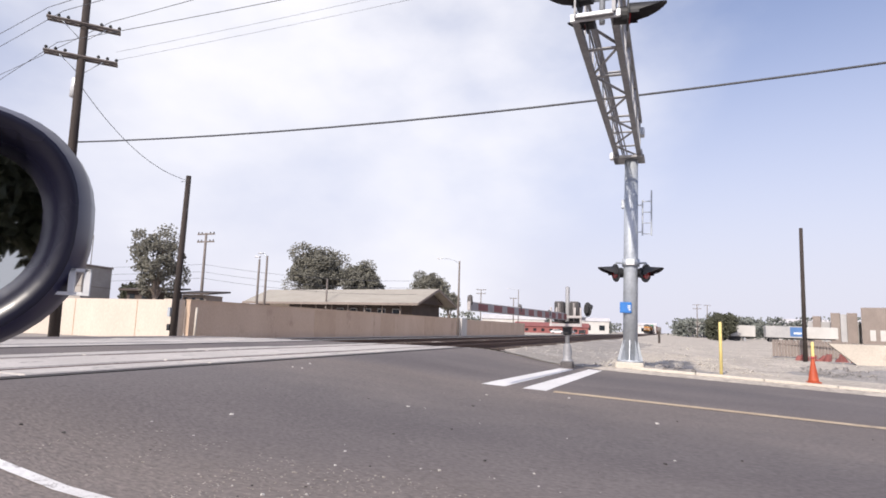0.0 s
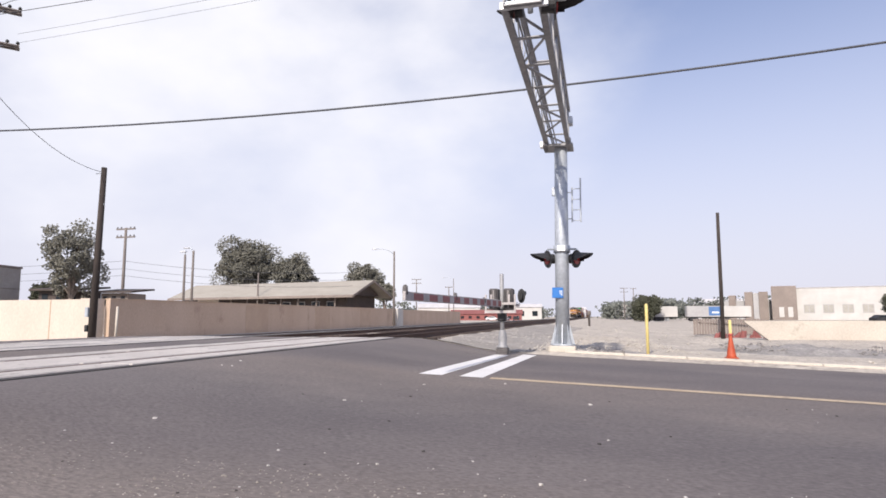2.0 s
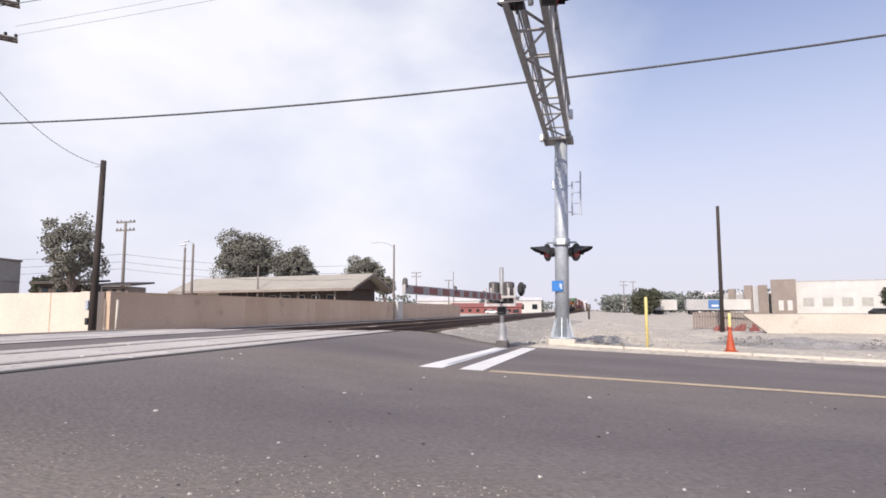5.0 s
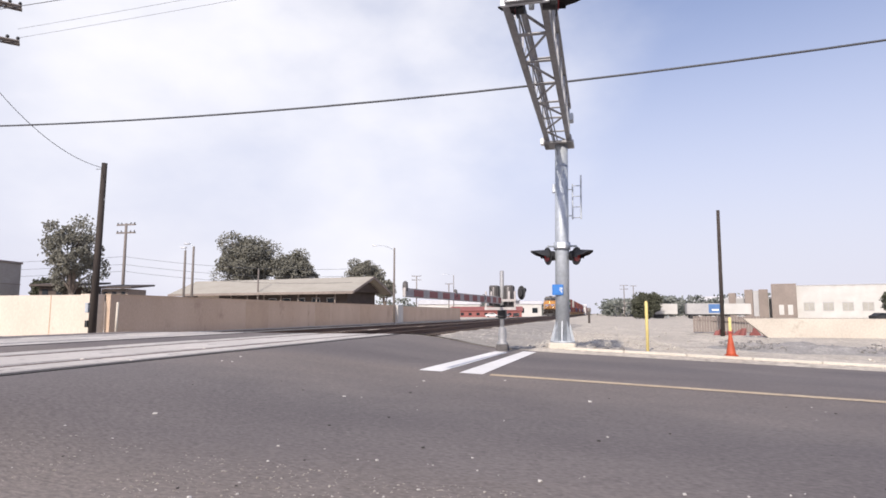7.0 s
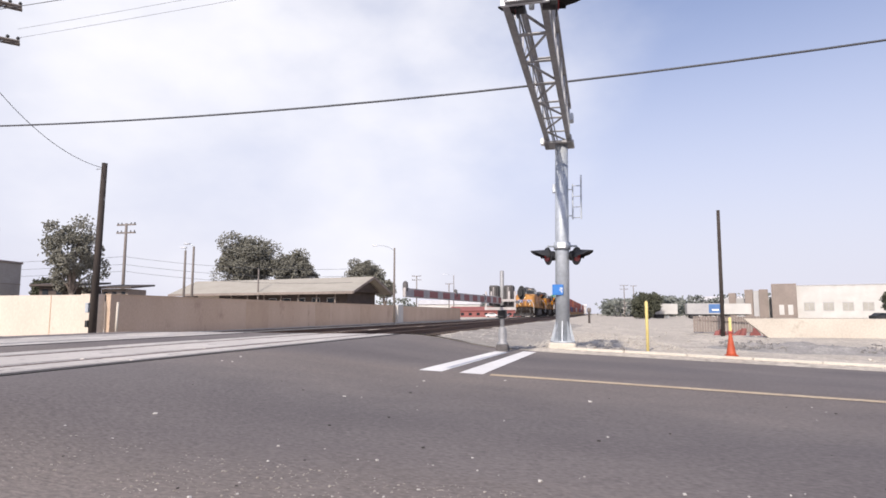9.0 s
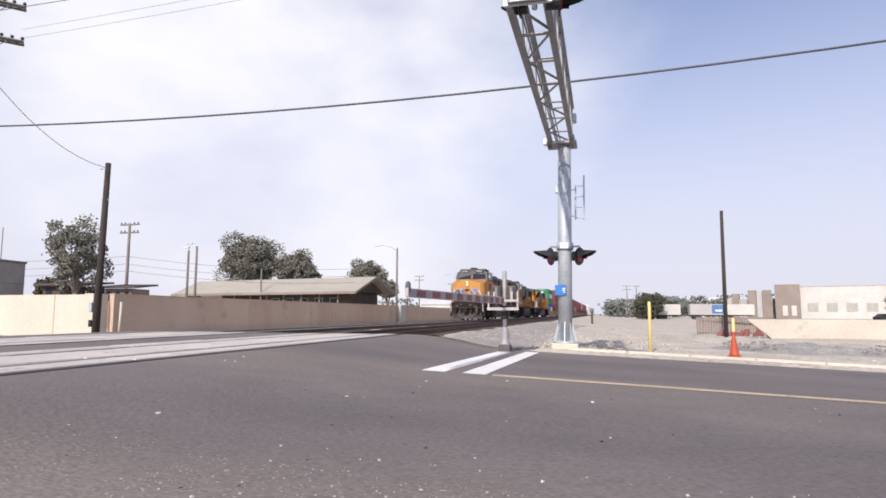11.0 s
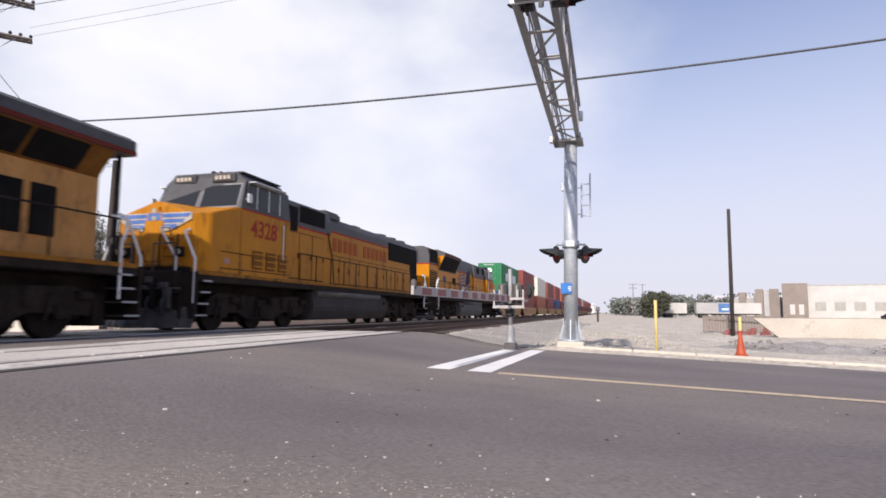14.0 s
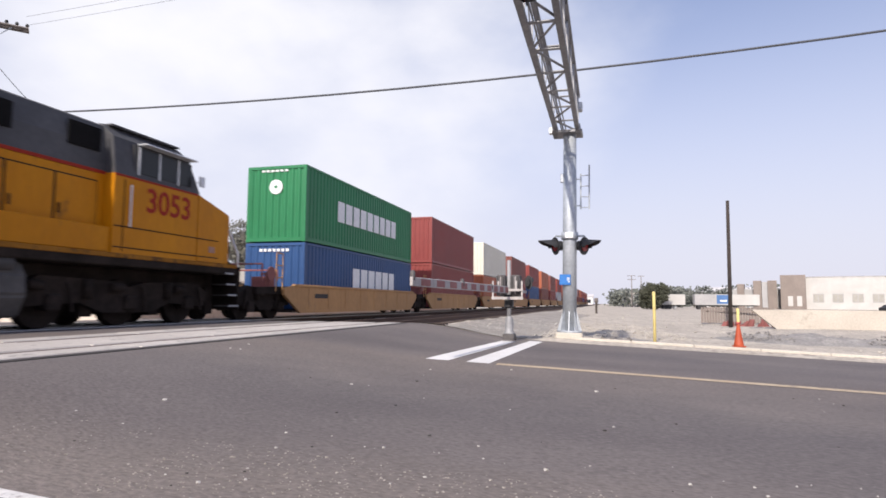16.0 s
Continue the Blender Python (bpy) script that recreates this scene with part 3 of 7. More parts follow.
    rod(bm, (x0 + 0.2, ya, z0 + 0.02), (x0 + 0.2, yb, z0 + 0.02), 0.022, seg=6)
    part("conduit", bm, M["truss"], c)
    part("end_plate", bbox(x0 - 0.08, x1 + 0.1, yb - 0.06, yb, z0 - 0.06, z0 + 0.07, 0.01), M["steel_pale"], c)
    # lamps at the outer end
    bm = bmesh.new()
    rod(bm, (0.0, yb + 0.25, z0), (0.0, yb + 0.25, z0 + 1.45), 0.045, seg=10)
    rod(bm, (0.0, yb + 0.25, z0 + 1.1), (0.4, yb + 0.25, z0 + 1.1), 0.03)
    rod(bm, (0.0, yb + 0.25, z0 + 1.1), (-0.4, yb + 0.25, z0 + 1.1), 0.03)
    rod(bm, (x0 + 0.1, yb + 0.25, z0 + 0.42), (x1 + 0.1, yb + 0.25, z0 + 0.42), 0.03)
    part("lamp_bracket", bm, M["steel"], c)
    for x, z, r, k in ((x1 + 0.20, 0.02, 97, 1.0), (x0 + 0.02, 0.42, -97, 1.0), (x1 + 0.10, 0.56, 97, 1.0), (x0 + 0.16, -0.06, -95, 0.55)):
        flasher(c, pose(x, yb + 0.12, z0 + z, 0, 0, r)).scale = (0.95 * k, 1.5 * k, 0.95 * k)
    # crossed lamps part way up the mast
    bm = bmesh.new()
    rod(bm, (-0.40, 0, 2.70), (0.40, 0, 2.70), 0.028)
    rod(bm, (-0.40, 0, 2.70), (-0.40, 0, 2.55), 0.028)
    rod(bm, (0.40, 0, 2.70), (0.40, 0, 2.55), 0.028)
    lathe(bm, [(0.23, 2.60), (0.23, 2.80)], 16)
    part("crossarm", bm, M["steel"], c)
    part("junction_box", bbox(-0.11, 0.11, -0.27, -0.18, 2.62, 2.78, 0.01), M["white_metal"], c, "small white junction box")
    flasher(c, pose(-0.40, -0.02, 2.42, 6, 0, -58)).scale = (0.95, 1.3, 1.0)
    flasher(c, pose(0.40, -0.02, 2.42, 6, 0, 58)).scale = (0.95, 1.3, 1.0)
    # sign, ladder cage, bracket boxes
    part("emergency_sign", bbox(-0.26, 0.04, -0.235, -0.215, 1.33, 1.62, 0.012), M["blue_sign"], c, "small blue emergency notice")
    bm = bmesh.new()
    for z in (1.52, 1.47, 1.42):
        box(bm, -0.06 + (z == 1.42) * 0.03, 0.02, -0.238, -0.2345, z - 0.012, z + 0.012)
    part("notice_lines", bm, M["white_metal"], c, "white unreadable lines")
    bm = bmesh.new()
    for x in (0.30, 0.53):
        rod(bm, (x, 0.0, 3.45), (x, 0.0, 4.70 if x > 0.5 else 4.45), 0.022, seg=6)
    for i in range(4):
        rod(bm, (0.30, 0, 3.5 + i * 0.30), (0.53, 0, 3.5 + i * 0.30), 0.014, seg=6)
    for z in (3.55, 4.30):
        rod(bm, (0.15, 0, z), (0.32, 0, z), 0.016, seg=6)
    part("ladder", bm, M["steel"], c, "short ladder section")
    part("bracket_box", bbox(-0.26, -0.17, -0.06, 0.06, 4.22, 4.46, 0.01), M["steel"], c)
    part("head_lamp_box", bbox(x0 - 0.20, x0 - 0.045, -0.1, 0.1, 5.62, 5.80, 0.02), M["white_metal"], c)
    part("head_side_box", bbox(x1 + 0.02, x1 + 0.14, -0.3, 0.0, 6.20, 6.42, 0.02), M["steel"], c)


build_cantilever()


def build_gate():
    g = thing("crossing_gate", "lowered crossing gate with red and white arm", "crossing gate", pose(-2.46, 15.5, 0.16))
    part("footing", bbox(-0.15, 0.15, -0.15, 0.15, -0.4, 0.05, 0.02), M["gate_grey"], g, "dark dusty footing")
    bm = bmesh.new()
    lathe(bm, [(0.055, 0.05), (0.055, 1.93), (0.03, 1.95)], 14)
    part("post", bm, M["truss"], g)
    bm = bmesh.new()
    lathe(bm, [(0.15, 0.05), (0.145, 0.09), (0.10, 0.14), (0.115, 0.30), (0.10, 0.42), (0.08, 0.48), (0.075, 0.50)], 14)
    part("base_casting", bm, M["truss"], g, "bell-shaped grey base casting")
    part("mechanism", bbox(-0.11, 0.11, -0.12, 0.12, 0.72, 1.04, 0.03), M["black"], g, "gate motor housing")
    for x in (-0.19, 0.19):
        case = part("motor_case", bbox(x - 0.115, x + 0.115, -0.20, 0.22, 1.02, 1.56, 0.03), M["gate_grey"], g, "dark grey motor case")
        for k in range(3):
            part("case_rib", bbox(x - 0.08 + 0.07 * k, x - 0.06 + 0.07 * k, -0.215, -0.195, 1.06, 1.52, 0.004), M["arm_white"] if k == 1 else M["black"], case)
    for x in (-0.37, 0.37):
        bm = bmesh.new()
        box(bm, x - 0.02, x + 0.02, -0.3, -0.26, 0.94, 1.40)
        box(bm, x * 0.62 - 0.02, x * 0.62 + 0.02, -0.3, -0.26, 1.16, 1.40)
        box(bm, x - 0.025, x + 0.025, -0.24, 0.45, 1.10, 1.17)
        part("support_arm", bm, M["arm_white"], g)
    bm = bmesh.new()
    box(bm, -0.40, 0.40, -0.32, -0.26, 0.93, 1.00)
    box(bm, -0.40, 0.40, -0.32, -0.26, 1.14, 1.20)
    part("arm_yoke", bm, M["arm_white"], g, "white gate arm yoke")
    for x in (-0.27, 0.05):
        part("counterweight", bbox(x, x + 0.22, 0.26, 0.5, 0.98, 1.40, 0.02), M["truss"], g, "stacked iron counterweight")
    for dx, r in ((0.47, 168),):
        flasher(g, pose(dx, 0.30, 1.38, 0, 0, r)).scale = (0.42, 0.75, 0.75)
    # tapering arm with bands
    seg, L = 20, 7.75
    for i in range(seg):
        a, b = -0.30 - L * i / seg, -0.30 - L * (i + 1) / seg
        h = 0.088 - 0.030 * i / seg
        z = 1.17 - 0.06 * i / seg
        part("arm_band", bbox(-0.022, 0.022, b, a, z - h, z + h, 0.006), M["arm_white"], g)
        if i % 2 == 0:
            part("red_patch", bbox(-0.026, 0.026, b - 0.03, a + 0.03, z - h * 0.80, z + h * 0.72, 0.003), M["arm_red"], g)
    for y in (-2.5, -5.2, -8.0):
        bm = bmesh.new()
        lathe(bm, [(0.035, 0), (0.04, 0.03), (0.035, 0.11), (0.015, 0.13)], 10, (0, y, 1.13))
        part("arm_lamp", bm, M["gate_grey"], g, "unlit dusty arm lamp")


build_gate()


def build_small_roadside():
    bm = bmesh.new()
    lathe(bm, [(0.040, -0.3), (0.040, 1.31), (0.03, 1.335), (0.008, 1.345)], 14)
    b = solid("bollard", bm, M["yellow_post"], "slim yellow steel bollard behind the kerb", "bollard", m=pose(1.18, 16.95, road_z(1.18, 16.5) + 0.10))
    b2 = copy_thing(b, pose(3.58, 18.9, -0.45))
    tagged(b2, "slim yellow steel bollard behind an orange cone")
    c = thing("traffic_cone", "scuffed orange traffic cone on the kerb", "traffic cone", pose(3.16, 16.1 + 0.62, road_z(3.16, 16.6) + 0.135))
    part("base", bbox(-0.145, 0.145, -0.145, 0.145, 0, 0.03, 0.01), M["orange"], c)
    bm = bmesh.new()
    lathe(bm, [(0.125, 0.03), (0.115, 0.06), (0.055, 0.42), (0.032, 0.58), (0.03, 0.585)], 18)
    part("body", bm, M["orange"], c)
    bm = bmesh.new()
    lathe(bm, [(0.045, 0.575), (0.052, 0.60), (0.03, 0.62)], 12)
    part("collar", bm, M["red_sheet"], c, "dark red top collar")


build_small_roadside()


# ---- poles and lines ----
def wire(name, label, p, q, sag, r=0.02, n=24):
    p, q = Vector(p), Vector(q)
    pts = [p.lerp(q, i / n) - Vector((0, 0, 4 * sag * (i / n) * (1 - i / n))) for i in range(n + 1)]
    bm = bmesh.new()
    turn = (q - p).to_track_quat("Z", "Y").to_matrix()
    rings = [[bm.verts.new(c + turn @ Vector((r * math.cos(k * math.pi / 3), r * math.sin(k * math.pi / 3), 0))) for k in range(6)] for c in pts]
    for u, v in zip(rings, rings[1:]):
        for k in range(6):
            bm.faces.new((u[k], u[(k + 1) % 6], v[(k + 1) % 6], v[k])).smooth = True
    bm.faces.new(rings[0][::-1])
    bm.faces.new(rings[-1])
    return solid(name, bm, M["cable"], label, "cable")


def build_poles():
    bm = bmesh.new()
    rod(bm, (0, 0, -0.5), (0.16, 0, 9.05), 0.20, 0.14, 12)
    p = thing("wooden_pole", "dark wooden pole before the stucco wall", "pole", pose(-25.15, 25.4, -0.2))
    part("shaft", bm, M["pole_wood"], p)
    bm = bmesh.new()
    rod(bm, (0.15, -0.05, 8.75), (-0.3, -0.05, 8.75), 0.03)
    part("hook", bm, M["steel"], p)
    part("hook", rod(bmesh.new(), (0.1, 0, 7.1), (0.32, 0, 7.1), 0.03), M["steel"], p)
    part("meter_box", bbox(-0.36, -0.18, -0.14, 0.14, 0.5, 0.85, 0.02), M["black"], p)
    part("conduit_box", bbox(-0.44, -0.24, -0.1, 0.1, 1.25, 1.75, 0.02), M["steel"], p)
    # tall utility pole with two double crossarms and a transformer
    u = thing("utility_pole", "tall dark wooden utility pole with crossarms", "utility pole", pose(-25.3, 18.8, -0.3))
    bm = bmesh.new()
    rod(bm, (0, 0, -0.5), (0.9, -0.9, 16.4), 0.23, 0.15, 14)
    part("shaft", bm, M["pole_wood"], u)
    for z, dz in ((14.25, 0.0), (12.75, 0.0)):
        c = Vector((0.9, -0.9, 0)) * (z / 16.4)
        d = Vector((0.96, 1.07, 0))
        for off in (-0.16, 0.16):
            s = Vector((-0.74, 0.67, 0)) * off
            bm = bmesh.new()
            a, b = c + s - d + Vector((0, 0, z)), c + s + d + Vector((0, 0, z))
            rod(bm, a, b, 0.075, seg=4)
            arm = part("crossarm", bm, M["grey_wood"], u)
        for k in (-0.95, -0.7, -0.45, 0.45, 0.7, 0.95):
            bm = bmesh.new()
            q = c + d * k + Vector((0, 0, z + 0.07))
            lathe(bm, [(0.03, 0), (0.03, 0.08), (0.07, 0.10), (0.07, 0.15), (0.04, 0.2)], 8, q)
            part("insulator", bm, M["black"], u)
        bm = bmesh.new()
        for k in (-0.6, 0.6):
            rod(bm, c + d * k + Vector((0, 0, z)), c + Vector((0, 0, z - 0.8)), 0.02)
        part("brace", bm, M["steel"], u)
    bm = bmesh.new()
    lathe(bm, [(0.05, 11.0), (0.24, 11.05), (0.24, 11.85), (0.2, 11.92), (0.05, 11.95)], 14, (0.25, -0.45, 0))
    part("transformer", bm, M["steel_pale"], u, "grey can transformer")
    # lines
    wire("power_cable", "thick dark cable strung across the road", (-25.0, 18.4, 8.66), (38.0, 19.6, 12.09), 1.73, 0.034)
    wire("service_cable", "thin sagging service cable between two poles", (-24.6, 18.2, 11.2), (-25.05, 25.4, 8.6), 0.75, 0.014)
    for k, (a, z) in enumerate(((-0.9, 14.4), (-0.55, 14.4), (0.6, 14.4), (-0.6, 12.9))):
        x, y = -24.5 + 1.1 * a, 18.05 + 1.22 * a
        wire("power_line", "thin overhead power line", (x, y, z), (4 + k, 15.5 + k * 1.2, z + 1.6), 0.2, 0.013)
        wire("power_line", "thin overhead power line", (x, y, z), (-62, 23.5 + k * 1.2, z - 0.3), 0.4, 0.013)
    for z in (13.0, 12.6):
        wire("phone_line", "thin overhead telephone line", (-23.6, 19.0, z), (8, 21, z + 2.6), 0.2, 0.006)
    # pole across the dirt lot
    bm = bmesh.new()
    rod(bm, (0, 0, -0.6), (0.06, 0, 7.75), 0.13, 0.10, 12)
    solid("wooden_pole", bm, M["pole_wood"], "bare dark wooden pole in the dirt lot", "pole", m=pose(7.42, 41.2, -0.17))
    # end pole of the thick cable, out of sight
    bm = bmesh.new()
    rod(bm, (0, 0, -0.6), (0, 0, 13.3), 0.2, 0.15, 12)
    solid("wooden_pole", bm, M["pole_wood"], "wooden pole that carries the thick cable", "pole", m=pose(38.0, 19.6, -0.5))
    # distant poles beyond the wall
    def far_pole(x, y, h, arms, w=1.3):
        p = thing("utility_pole", "grey wooden utility pole behind the houses", "utility pole", pose(x, y, -0.3), group="far utility poles")
        bm = bmesh.new()
        rod(bm, (0, 0, 0), (0, 0, h), 0.2, 0.14, 10)
        part("shaft", bm, M["grey_wood"], p)
        for z in arms:
            bm = bmesh.new()
            box(bm, -w, w, -0.07, 0.07, h - z - 0.08, h - z + 0.08)
            part("crossarm", bm, M["grey_wood"], p)
            for k in (-0.9, -0.5, 0.5, 0.9):
                bm = bmesh.new()
                box(bm, w * k - 0.05, w * k + 0.05, -0.05, 0.05, h - z + 0.08, h - z + 0.26)
                part("insulator", bm, M["black"], p)
    far_pole(-53.5, 58.0, 11.8, (0.15, 1.1))
    far_pole(-53.0, 172.0, 12.6, (0.15, 1.3), 1.5)
    far_pole(-44.0, 176.0, 10.4, (0.2,), 1.2)
    far_pole(9.0, 236.0, 12.0, (0.2, 1.6), 1.5)
    far_pole(12.6, 240.0, 12.0, (0.2,), 1.2)
    for z in (6.6, 5.7, 4.9):
        wire("phone_line", "thin sagging line behind the houses", (-53.5, 58.0, z + 1), (-30, 70, z), 0.6, 0.02)
        wire("phone_line", "thin sagging line behind the houses", (-53.5, 58.0, z + 1), (-95, 48, z), 0.4, 0.02)
    # street lamps
    def street_lamp(x, y, h, reach, label, z=-0.3, yaw=0):
        s = thing("street_lamp", label, "street lamp", pose(x, y, z, 0, 0, yaw), group="street lamps")
        bm = bmesh.new()
        rod(bm, (0, 0, 0), (0, 0, h), 0.14, 0.10, 12)
        part("pole", bm, M["grey_wood"], s)
        bm = bmesh.new()
        path_rod(bm, [(0, 0, h - 0.35), (-reach * 0.3, 0, h + 0.1), (-reach * 0.65, 0, h + 0.3), (-reach, 0, h + 0.32)], 0.05)
        part("arm", bm, M["steel"], s)
        part("lamp_head", bbox(-reach - 0.55, -reach + 0.1, -0.14, 0.14, h + 0.22, h + 0.36, 0.04), M["steel_pale"], s)
    street_lamp(-23.9, 68.4, 9.2, 2.2, "grey street lamp before the long stucco wall", yaw=14)
    street_lamp(-39.3, 51.6, 8.0, 0.6, "grey street lamp behind the wall")
    street_lamp(-40.1, 51.4, 7.6, 0.0, "bare grey lamp post behind the wall")
    street_lamp(-43.0, 178.0, 13.0, 3.0, "distant grey street lamp")


build_poles()


# ---- walls, houses, far buildings ----
def build_walls():
    def wall(name, x0, x1, y0, y1, z1, mat, label):
        bm = box(bmesh.new(), x0, x1, y0, y1, -0.7, z1)
        return solid(name, bm, M[mat], label, "wall", kind="structure")
    wall("wall_track", -26.3, -26.0, 27.4, 75.0, 2.02, "stucco", "long tan stucco wall along the tracks")
    wall("wall_track_end", -26.3, -26.0, 77.4, 113.0, 2.0, "stucco", "long tan stucco wall along the tracks")
    wall("wall_track_return", -30.0, -26.32, 112.7, 113.0, 2.0, "stucco", "tan stucco wall end")
    wall("wall_road", -60.0, -27.0, 26.4, 26.7, 2.0, "stucco_pale", "sunlit cream stucco wall along the road")
    wall("wall_corner", -26.95, -26.35, 26.35, 27.35, 2.05, "stucco_pale", "pale stucco corner pier of the wall")
    wall("wall_gap_pier", -26.25, -25.7, 75.1, 77.3, 2.1, "white_wall", "white painted pier in the wall")
    bm = bmesh.new()
    box(bm, -26.34, -25.96, 27.38, 75.02, 2.02, 2.07)
    solid("wall_cap", bm, M["stucco_patch"], "plain tan wall capping", "wall", kind="structure")
    bm = bmesh.new()
    for y in (40.5, 52.0, 63.0):
        box(bm, -26.02, -25.985, y, y + 3.2, -0.2, 1.95)
    solid("wall_patch", bm, M["stucco_patch"], "slightly browner repainted patches on the wall", "wall", kind="structure")
    bm = bmesh.new()
    rod(bm, (-25.6, 27.45, -0.5), (-25.55, 27.45, 1.62), 0.065, seg=10)
    solid("marker_post", bm, M["kerb"], "pale marker post before the stucco wall", "post")
    bm = bmesh.new()
    for x in (-40.6, -34.0, -29.0):
        box(bm, x, x + 0.05, 26.38, 26.41, -0.4, 2.0)
    solid("wall_joint", bm, M["stucco_patch"], "thin vertical joints in the road wall", "wall", kind="structure")


build_walls()


def build_house():
    h = thing("house", "low brown house with a long faded shingle roof", "house", pose(-41.8, 77.7, -0.3, 0, 0, -9.0))
    L, D = 12.6, 9.0
    part("wall", bbox(-L - 5.8, L - 2.0, -3.4, 3.8, 0, 4.2, 0.02), M["dark_wood"], h)
    part("cream_wall", bbox(-L - 2.6, -L + 1.4, -3.46, -3.3, 0, 4.1, 0.02), M["stucco_pale"], h, "cream painted wall panel")
    for s in (-1, 1):
        bm = bmesh.new()
        prism(bm, [(0, 6.05), (s * 5.2, 3.95), (s * 5.2, 4.1), (0, 6.25)], "x", -L - 6.6, L)
        part("roof", bm, M["roof"], h)
    bm = bmesh.new()
    prism(bm, [(-3.4, 4.15), (3.8, 4.15), (0, 5.9)], "x", L - 1.4, L - 1.2)
    part("gable", bm, M["dark_wood"], h)
    for s in (-1, 1):
        bm = bmesh.new()
        prism(bm, [(0, 5.95), (s * 5.2, 3.85), (s * 5.2, 4.12), (0, 6.28)], "x", L + 0.003, L + 0.1)
        part("bargeboard", bm, M["brown_wall"], h)
    part("fascia", bbox(-L - 6.6, L, -5.32, -5.22, 3.80, 4.12, 0.01), M["brown_wall"], h)
    for i in range(7):
        x = -L + 4.5 + i * 2.9
        part("porch_post", bbox(x, x + 0.16, -4.4, -4.24, 0, 4.0, 0.01), M["brown_wall"], h)
    for i in range(5):
        x = -L + 10.5 + i * 2.4
        bm = bbox(x, x + 1.3, -3.47, -3.40, 2.0, 3.4, 0.01)
        w = part("window", bm, M["grey_wall"], h)
        part("pane", bbox(x + 0.1, x + 1.2, -3.49, -3.472, 2.1, 3.3, 0.005), M["glass"], w)
    bm = bmesh.new()
    rod(bm, (-L + 9.8, -4.9, 0), (-L + 9.8, -4.9, 7.4), 0.13, 0.1, 8)
    part("vent_pipe", bm, M["grey_wood"], h)
    # lower sheds between the house and the pole
    def shed(x, y, w, d, hh, yaw, label, roof="roof", wallm="dark_wood"):
        s = thing("shed", label, "shed", pose(x, y, -0.3, 0, 0, yaw), group="sheds behind the wall")
        part("wall", bbox(-w / 2, w / 2, -d / 2, d / 2, 0, hh, 0.02), M[wallm], s)
        bm = bmesh.new()
        prism(bm, [(-d / 2 - 0.5, hh), (d / 2 + 0.5, hh + 0.35), (d / 2 + 0.5, hh + 0.5), (-d / 2 - 0.5, hh + 0.15)], "x", -w / 2 - 0.5, w / 2 + 0.5)
        part("roof", bm, M[roof], s)
        for k in range(3):
            x0 = -w / 2 + w * (k + 0.25) / 3
            part("window", bbox(x0, x0 + w / 7, -d / 2 - 0.03, -d / 2 + 0.02, hh - 1.0, hh - 0.25, 0.01), M["glass"], s)
    shed(-43.0, 41.0, 3.4, 3, 3.5, 14.6, "dark brown shed with a flat roof", "dark_wood")
    shed(-38.9, 42.4, 2.2, 3, 3.32, 14.6, "low brown shed with a flat roof", "dark_wood", "brown_wall")
    b = thing("concrete_tower", "square grey-brown block tower behind the wall", "tower", pose(-54.7, 42.6, -0.3, 0, 0, 12))
    part("body", bbox(-2.0, 2.0, -2.0, 2.0, 0, 5.95, 0.04), M["tower_grey"], b)
    part("parapet", bbox(-2.08, 2.08, -2.08, 2.08, 5.95, 6.15, 0.02), M["brown_wall"], b)
    for z in (2.0, 4.0):
        part("band", bbox(-2.02, 2.02, -2.02, 2.02, z, z + 0.06, 0.01), M["brown_wall"], b)
    part("mast", rod(bmesh.new(), (1.1, 0, 6.15), (1.1, 0, 9.2), 0.04, seg=6), M["grey_wood"], b)


build_house()


